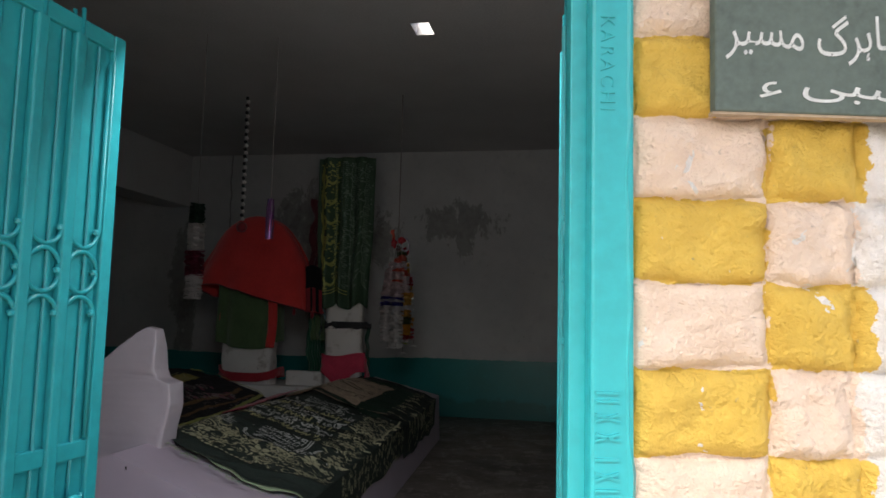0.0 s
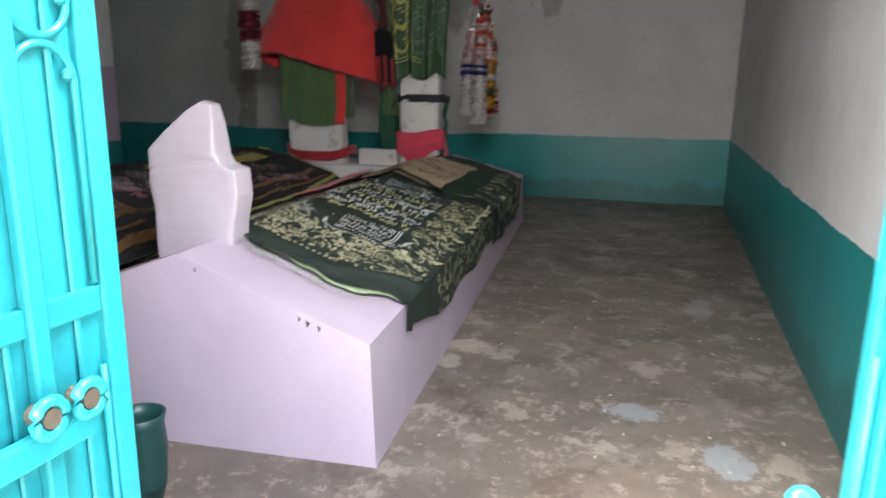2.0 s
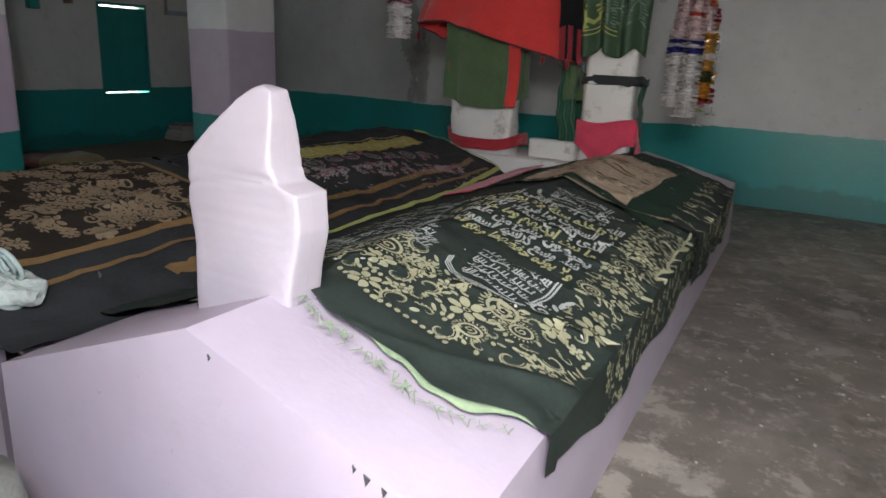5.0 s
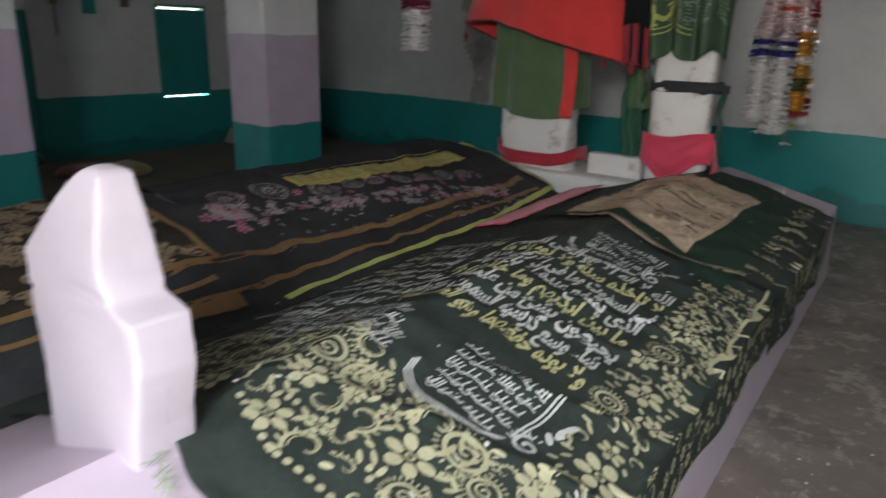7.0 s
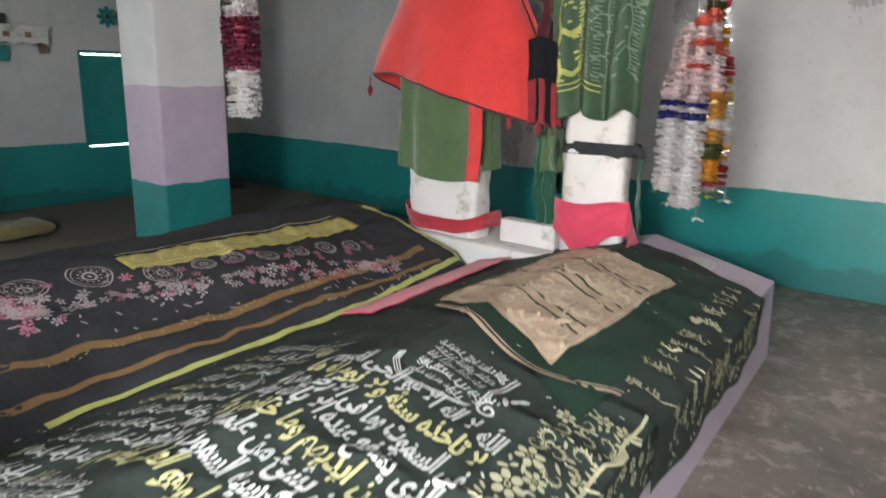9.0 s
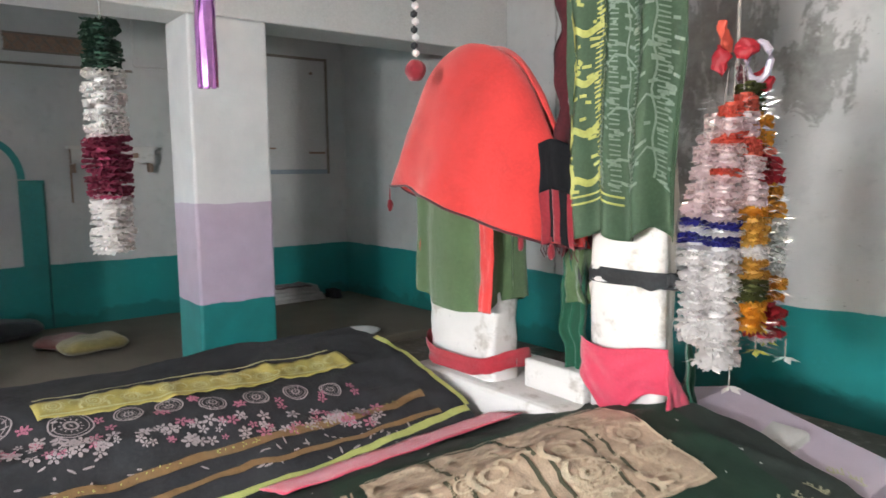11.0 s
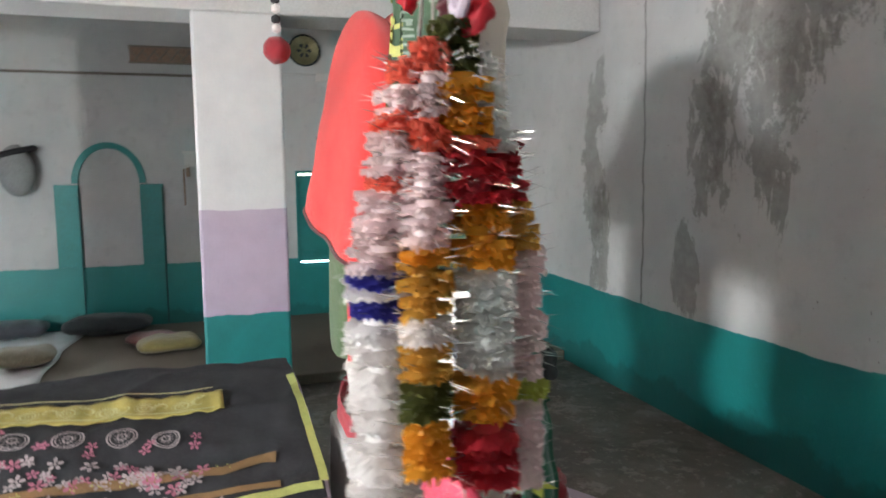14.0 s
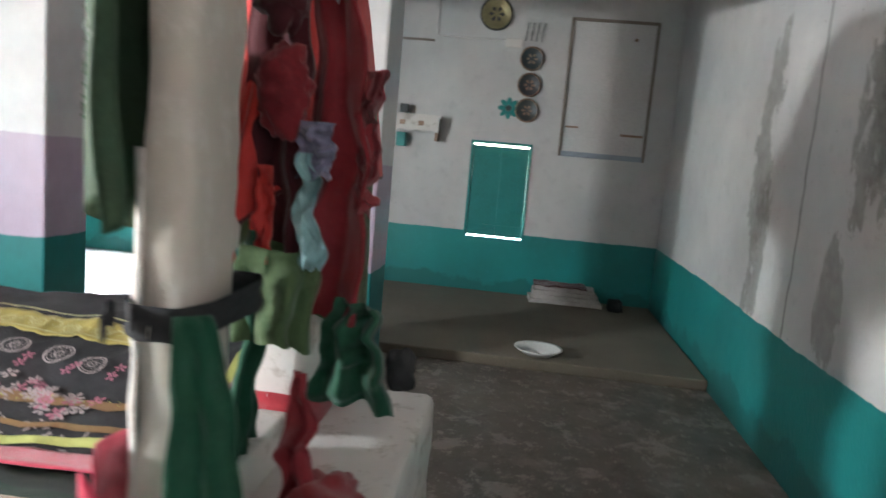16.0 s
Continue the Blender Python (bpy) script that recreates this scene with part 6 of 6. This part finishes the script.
niche = thing("prayer_niche", (XL, 4.99, 0), "teal painted arch outline of a prayer niche on the white wall", "niche", kind="structure")
part("post", yz_bar(4.47, 4.70, 0.736, 1.59, 0.03), M_TEAL_DK, niche)
part("post", yz_bar(5.28, 5.51, 0.736, 1.59, 0.03), M_TEAL_DK, niche)
bm = bmesh.new()
pts = []
for i in range(25):
    q = math.pi * i / 24
    pts.append((4.99 - 0.29 * math.cos(q), 1.60 + 0.36 * math.sin(q), 4.99 - 0.355 * math.cos(q), 1.60 + 0.425 * math.sin(q)))
prev = None
for a, b, c, d in pts:
    cur = [bm.verts.new(p) for p in ((XW + 0.03, a, b), (XW + 0.03, c, d), (XW, c, d), (XW, a, b))]
    if prev:
        for j in range(4):
            bm.faces.new((prev[j], prev[(j + 1) % 4], cur[(j + 1) % 4], cur[j]))
    else:
        bm.faces.new(cur)
    prev = cur
bm.faces.new(prev[::-1])
part("arch", bm, M_TEAL_DK, niche)
for y in (4.70, 5.50):
    part("conduit", rod((XW + 0.036, y, 0.10), (XW + 0.036, y, 1.56), 0.008, 8), simple("dark_teal_conduit", (0.01, 0.08, 0.08), 0.5, 10, 0.2), niche)

shelf = thing("wall_shelf", (XL, 6.1, 1.75), "small whitewashed wall shelf with a scalloped front", "shelf")
part("board", yz_bar(5.72, 6.56, 1.90, 1.93, 0.17), M_WHITE, shelf)
bm = bmesh.new()
poly = [(5.74, 1.905), (6.54, 1.905)] + [(6.54 - 0.04 * i, 1.74 + 0.025 * abs(math.sin(i * 0.78))) for i in range(21)]
prism_into(bm, poly, lambda a, b, k: (XW + 0.155 + k, a, b), 0.012)
part("apron", bm, M_WHITE, shelf, "white scalloped apron")
for y in (5.75, 6.50):
    part("bracket", yz_bar(y, y + 0.035, 1.66, 1.90, 0.13), M_RUST, shelf)
for y in (5.92, 6.12, 6.32):
    part("stud", box((XW + 0.168, y, 1.81), (XW + 0.174, y + 0.06, 1.86), None, 0.002), M_RUST, shelf)
part("strip", yz_bar(6.08, 6.18, 1.58, 1.73, 0.10), M_TEAL_DK, shelf, "teal wooden strip under the shelf")
part("strap", rod((XW + 0.16, 5.73, 1.36), (XW + 0.16, 5.73, 1.74), 0.010, 6), M_RUST, shelf)
tagged(part("black_box", box((XW + 0.04, 6.10, 1.934), (XW + 0.11, 6.19, 2.03), None, 0.005), simple("black_plastic", (0.02, 0.022, 0.025), 0.4, 20, 0.2)), "small black box standing on the wall shelf", "box")

M_FRAME = simple("dusty_brown_frame", (0.22, 0.18, 0.15), 0.7, 12, 0.3)
panel = thing("wall_panel", (XL, 8.26, 1.63), "whitewashed hatch panel in a thin brown frame", "panel")
part("sheet", yz_bar(7.84, 8.69, 1.66, 3.02, 0.008, 0.002), M_CEIL, panel)
for y0, y1, z0, z1 in ((7.815, 7.845, 1.625, 3.05), (8.685, 8.715, 1.625, 3.05), (7.845, 8.685, 3.02, 3.05)):
    part("frame", yz_bar(y0, y1, z0, z1, 0.028, 0.004), M_FRAME, panel)
part("frame", yz_bar(7.845, 8.685, 1.625, 1.68, 0.026, 0.004), simple("blue_grey_rail", (0.30, 0.34, 0.40), 0.6, 12, 0.2), panel, "blue-grey lower rail")
part("hinge", yz_bar(7.86, 8.00, 1.925, 1.945, 0.016, 0.002), M_RUST, panel)
part("hinge", yz_bar(8.44, 8.67, 1.875, 1.900, 0.016, 0.002), M_RUST, panel)
part("knob", rod((XW, 8.49, 2.86), (XW + 0.03, 8.49, 2.86), 0.018, 10), M_RUST, panel)


def disc(name, y, z, r, mat, rimmat, label, cat):
    d = thing(name, (XL, y, z), label, cat, "wall plates")
    bm = bmesh.new()
    prof = [(0.0, 0.010), (0.45, 0.010), (0.62, 0.016), (0.9, 0.030), (1.0, 0.032), (1.0, 0.026), (0.6, 0.004), (0, 0.004)]
    rings = [[bm.verts.new((XW + t, y + k * r * math.cos(q), z + k * r * math.sin(q))) for q in [2 * math.pi * i / 24 for i in range(24)]] for k, t in prof if k > 0]
    for a, b in zip(rings, rings[1:]):
        for i in range(24):
            bm.faces.new((a[i], a[(i + 1) % 24], b[(i + 1) % 24], b[i]))
    bm.faces.new(rings[0])
    bm.faces.new(rings[-1][::-1])
    part("plate", bm, mat, d, "", True)
    bm = bmesh.new()
    tube_into(bm, [(XW + 0.030, y + r * math.cos(q), z + r * math.sin(q)) for q in [2 * math.pi * i / 24 for i in range(24)]], 0.010, 6, True)
    part("rim", bm, rimmat, d, "", True)
    bm = bmesh.new()
    for i in range(6):
        a = i * 1.047
        patch(bm, [(y + r * 0.12 * math.cos(a), z + r * 0.12 * math.sin(a)), (y + r * 0.42 * math.cos(a - 0.3), z + r * 0.42 * math.sin(a - 0.3)), (y + r * 0.5 * math.cos(a), z + r * 0.5 * math.sin(a)), (y + r * 0.42 * math.cos(a + 0.3), z + r * 0.42 * math.sin(a + 0.3))], lambda p, q, h: (XW + 0.012, p, q))
    part("pattern", bm, rimmat, d)
    return d


M_PLATE = simple("dark_lacquered_plate", (0.045, 0.05, 0.052), 0.4, 30, 0.4)
M_BRASS = simple("tarnished_brass", (0.34, 0.30, 0.17), 0.35, 20, 0.4, 80, 0.2, 0.8)
for z in (2.60, 2.33, 2.065):
    disc("wall_plate", 7.443, z, 0.118, M_PLATE, M_RUST, "dark round patterned plate hung on the wall", "plate")
disc("brass_plate", 7.03, 3.03, 0.165, M_BRASS, M_PLATE, "round brass plate with a dark rim hung on the wall", "plate")
hooks = thing("hook_rail", (XL, 7.42, 2.72), "row of thin wire hooks above the wall plates", "hooks")
for k in range(4):
    part("wire", tube_into(bmesh.new(), [(XW + 0.01, 7.36 + 0.055 * k, 2.78), (XW + 0.03, 7.365 + 0.055 * k, 2.86), (XW + 0.012, 7.38 + 0.055 * k, 2.97)], 0.006, 6), M_PLATE, hooks)
fl = thing("wall_flower", (XL, 7.25, 2.06), "flat teal flower-shaped ornament on the wall", "ornament")
for i in range(8):
    a = i * math.pi / 4
    m = Matrix.Translation((XW + 0.006, 7.25, 2.075)) @ Matrix.Rotation(a, 4, "X")
    bm = bmesh.new()
    bmesh.ops.create_cone(bm, cap_ends=True, segments=12, radius1=1, radius2=0.9, depth=1, matrix=m @ Matrix.Translation((0, 0.072, 0)) @ Matrix.Rotation(math.pi / 2, 4, "Y") @ Matrix.Diagonal((0.026, 0.045, 0.010, 1)))
    part("petal", bm, M_TEAL_DK, fl)
part("hub", rod((XW, 7.25, 2.075), (XW + 0.016, 7.25, 2.075), 0.03, 12), M_PLATE, fl)
cond = thing("conduit", (XL, 6.7, 2.8), "thin white wiring conduit along the wall", "conduit")
part("pipe", tube_into(bmesh.new(), [(XW + 0.012, 6.42, 3.44), (XW + 0.012, 6.42, 2.80), (XW + 0.012, 6.44, 2.775), (XW + 0.012, 6.46, 2.77), (XW + 0.012, 7.20, 2.77)], 0.011, 8), M_CEIL, cond)
part("pipe", rod((XW + 0.012, 3.2, 2.72), (XW + 0.012, 6.40, 2.72), 0.013, 8), M_FRAME, cond)
part("switch", box((XW, 7.15, 2.70), (XW + 0.03, 7.33, 2.79), None, 0.004), M_WHITE, cond)
vent = thing("wall_vent", (XL, 5.63, 2.84), "dusty brown pierced ventilator brick in the wall", "vent")
part("backing", yz_bar(5.25, 6.02, 2.84, 3.01, 0.006, 0.001), M_RUST, vent)
for k in range(13):
    m = Matrix.Translation((XW + 0.012, 5.29 + 0.057 * k, 2.925)) @ Matrix.Rotation(0.7 * (-1) ** k, 4, "X")
    part("slat", box((-0.006, -0.006, -0.08), (0.006, 0.006, 0.08), m), M_FRAME, vent)
for z in (2.835, 3.0):
    part("frame", yz_bar(5.24, 6.03, z, z + 0.016, 0.022, 0.002), M_FRAME, vent)
bag = thing("hanging_bag", (XL + 0.1, 4.2, 1.5), "grey cloth bag with a dark top hanging on the wall", "bag")
bm = bmesh.new()
bmesh.ops.create_uvsphere(bm, u_segments=20, v_segments=14, radius=1, matrix=Matrix.Translation((XL + 0.10, 4.17, 1.74)) @ Matrix.Diagonal((0.09, 0.17, 0.25, 1)))
part("body", rough_up(bm, 0.02, 8), simple("grey_bag_cloth", (0.28, 0.28, 0.28), 0.8, 10, 0.3), bag, "", True)
part("rim", tube_into(bmesh.new(), [(XL + 0.10 + 0.07 * math.sin(q), 4.17 + 0.17 * math.cos(q), 1.92 + 0.04 * math.cos(q)) for q in [0.314 * i for i in range(20)]], 0.03, 8, True), M_BLACK, bag, "black gathered rim", True)

# ---------------- loose things on the floor and platform ----------------


def cushion(x, y, z, sx, sy, sz, turn, mat, label, seed):
    bm = bmesh.new()
    bmesh.ops.create_uvsphere(bm, u_segments=28, v_segments=16, radius=1)
    for v in bm.verts:
        c = v.co.copy()
        e = 0.55
        v.co = Vector((math.copysign(abs(c.x) ** e, c.x) * sx, math.copysign(abs(c.y) ** e, c.y) * sy, c.z * sz * (0.75 + 0.25 * (1 - max(abs(c.x), abs(c.y))))))
        v.co += noise.noise_vector(v.co * 7 + Vector((seed, 0, 0))) * 0.02
        v.co = Matrix.Rotation(turn, 3, "Z") @ v.co + Vector((x, y, z + sz))
    cu = thing("floor_cushion", (x, y, z), label, "cushion", "floor cushions")
    part("cover", bm, mat, cu, "", True)
    return cu


PT = 0.088
cushion(-6.95, 5.60, PT, 0.20, 0.27, 0.075, 0.2, cloth_mat("mustard_print", (0.24, 0.19, 0.07), 0.85, 0.4), "flat mustard printed cushion on the matting", 1)
cushion(-7.30, 5.42, PT, 0.18, 0.22, 0.060, 0.5, cloth_mat("faded_red_print", (0.22, 0.07, 0.06), 0.85, 0.4), "flat faded red cushion on the matting", 2)
cushion(-6.80, 4.48, PT, 0.22, 0.24, 0.085, 0.1, cloth_mat("beige_print", (0.36, 0.31, 0.22), 0.85, 0.4), "beige cushion with a dark side on the matting", 3)
cushion(-7.95, 4.95, PT, 0.22, 0.42, 0.10, 0.0, cloth_mat("dark_grey_blanket", (0.05, 0.055, 0.06), 0.9, 0.4), "dark grey folded blanket heaped against the wall", 4)
cushion(-8.02, 4.10, PT, 0.18, 0.30, 0.09, 0.1, cloth_mat("slate_blanket", (0.08, 0.085, 0.10), 0.9, 0.4), "slate grey blanket heaped against the wall", 5)
# white sheet added to give the matting its bright patch of window light
tagged(part("lit_floor_sheet", sheet(lambda u, v: (-8.20 + 2.40 * u, 2.1 + 2.6 * v + 0.05 * nz(u * 4), PT + 0.006 + 0.006 * nz(u * 12, v * 12)), 40, 40, 0.003), simple("glossy_white_floor_glare", (0.80, 0.80, 0.80), 0.25, 6, 0.08, 80, 0.3), None, "", True), "glossy white sheet added for the bright window light on the matting", "floor sheet")
dish = thing("dish", (-5.93, 7.73, PT), "shallow white enamel dish on the edge of the matting", "dish")
bm = bmesh.new()
prof = [(0.02, 0.006), (0.10, 0.008), (0.16, 0.045), (0.185, 0.052), (0.187, 0.048), (0.16, 0.030), (0.11, 0.0), (0.02, 0.0)]
rings = [[bm.verts.new((-5.95 + r * math.cos(q), 7.73 + r * math.sin(q), PT + 0.002 + z)) for q in [2 * math.pi * i / 28 for i in range(28)]] for r, z in prof]
for a, b in zip(rings, rings[1:] + rings[:1]):
    for i in range(28):
        bm.faces.new((a[i], a[(i + 1) % 28], b[(i + 1) % 28], b[i]))
part("bowl", bm, simple("white_enamel", (0.70, 0.70, 0.68), 0.3, 20, 0.15), dish, "", True)
stack = thing("book_stack", (-8.05, 8.05, PT), "pile of old papers under a crumpled red-edged cloth by the wall", "papers")
for k in range(4):
    bm = box((-8.24 + 0.01 * k, 7.66 + 0.02 * k, PT + 0.045 * k + 0.001), (-7.92 - 0.01 * k, 8.42 - 0.03 * k, PT + 0.045 * (k + 1) - 0.002), Matrix.Translation((-8, 8, 0)) @ Matrix.Rotation(0.04 * (-1) ** k, 4, "Z") @ Matrix.Translation((8, -8, 0)), 0.006)
    bmesh.ops.subdivide_edges(bm, edges=bm.edges[:], cuts=3, use_grid_fill=True)
    part("paper_block", rough_up(bm, 0.007, 9, k), simple("old_paper", (0.42, 0.38, 0.36), 0.9, 10, 0.3), stack)
part("cloth", sheet(lambda u, v: (-8.22 + 0.33 * u, 7.70 + 0.55 * v, PT + 0.192 + 0.02 * nz(u * 5, v * 6)), 16, 24, 0.004), M_MAROON, stack, "crumpled dull red cloth", True)
tagged(part("rag", rough_up(wrap_cloth(-7.95, 8.55, 0.10, 0.07, PT, PT + 0.10, seed=61, n=30, m=10), 0.02, 9), M_BLACK), "dark rag lying beside the papers", "rag")

pot = thing("pot", (-1.56, 2.24, 0), "small dark green clay pot on the floor beside the grave", "pot")
bm = bmesh.new()
prof = [(0.055, 0.0), (0.075, 0.08), (0.085, 0.20), (0.078, 0.29), (0.088, 0.325), (0.080, 0.325), (0.070, 0.28), (0.070, 0.05), (0.01, 0.03)]
rings = [[bm.verts.new((-1.63 + 0.85 * r * math.cos(q), 2.27 + 0.85 * r * math.sin(q), z * 0.9 + 0.004)) for q in [2 * math.pi * i / 24 for i in range(24)]] for r, z in prof]
for a, b in zip(rings, rings[1:]):
    for i in range(24):
        bm.faces.new((a[i], a[(i + 1) % 24], b[(i + 1) % 24], b[i]))
bm.faces.new(rings[0][::-1])
bm.faces.new(rings[-1])
part("body", bm, simple("dark_green_glaze", (0.012, 0.055, 0.05), 0.4, 14, 0.3), pot, "", True)
sack = thing("sack", (-2.08, 2.36, 0), "rough grey plaster lump standing on the floor by the grave", "lump")
bm = bmesh.new()
bmesh.ops.create_cone(bm, cap_ends=True, segments=28, radius1=0.135, radius2=0.10, depth=0.34, matrix=Matrix.Translation((-2.13, 2.34, 0.172)))
bmesh.ops.subdivide_edges(bm, edges=bm.edges[:], cuts=3, use_grid_fill=True)
part("body", rough_up(rough_up(bm, 0.022, 8, 3), 0.008, 25, 5), simple("grey_plaster_lump", (0.17, 0.16, 0.145), 0.85, 10, 0.35, 70, 0.5), sack, "", True)
pb = thing("plastic_bag", g2(0.06, 0.10, 0.45), "knotted clear plastic bag lying on the cloth cover", "bag")
bm = bmesh.new()
c0 = g2(0.08, 0.16, 0.52)
bmesh.ops.create_icosphere(bm, subdivisions=4, radius=1, matrix=Matrix.Translation(c0) @ Matrix.Diagonal((0.12, 0.10, 0.055, 1)))
part("sack", rough_up(rough_up(bm, 0.03, 12, 1), 0.012, 40, 2), simple("cloudy_plastic", (0.55, 0.58, 0.55), 0.25, 14, 0.3), pb, "", False)
for s in (-1, 1):
    part("handle", tube_into(bmesh.new(), [c0 + Vector((0.02 * s + 0.05 * s * math.sin(q), 0.02 * math.cos(q), 0.045 + 0.05 * (1 - math.cos(q)))) for q in [0.45 * i for i in range(13)]], 0.009, 6), simple("cloudy_plastic_film", (0.50, 0.58, 0.56), 0.25, 14, 0.3), pb, "", True)

# chips and crumbs on the open floor
g = random.Random(77)
bm = bmesh.new()
for i in range(160):
    x, y = g.uniform(-1.0, 0.5), g.uniform(1.6, 8.6)
    s = g.uniform(0.004, 0.012)
    box_into(bm, (x, y, 0.004), (x + s, y + s * g.uniform(0.5, 2), 0.004 + s * 0.4), None)
tagged(part("floor_litter", bm, simple("plaster_crumbs", (0.42, 0.38, 0.34), 0.9, 30, 0.2)), "plaster crumbs and paper bits strewn on the floor", "litter", kind="stuff")
ob = bpy.data.objects["grave"]
M_CHIP = simple("dark_bare_cement", (0.06, 0.055, 0.055), 0.9, 30, 0.3)
for k, (l, o, s) in enumerate(((-0.011, 0.175, 0.014), (-0.011, 0.215, 0.018), (-0.011, 0.245, 0.010), (-0.011, 0.62, 0.008), (-0.011, 0.95, 0.008))):
    bm = bmesh.new()
    z = 0.448 + (0.71 - 0.448) * o / 0.69 - 0.024
    prism_into(bm, [(o - s * 0.5, z), (o + s * 0.4, z + 0.008), (o + s * 0.1, z - s)], lambda a, b, h, l=l: g1(0.0 - 0.0015 - h, a, b), 0.003)
    part("chip", bm, M_CHIP, ob, "dark chipped spot")
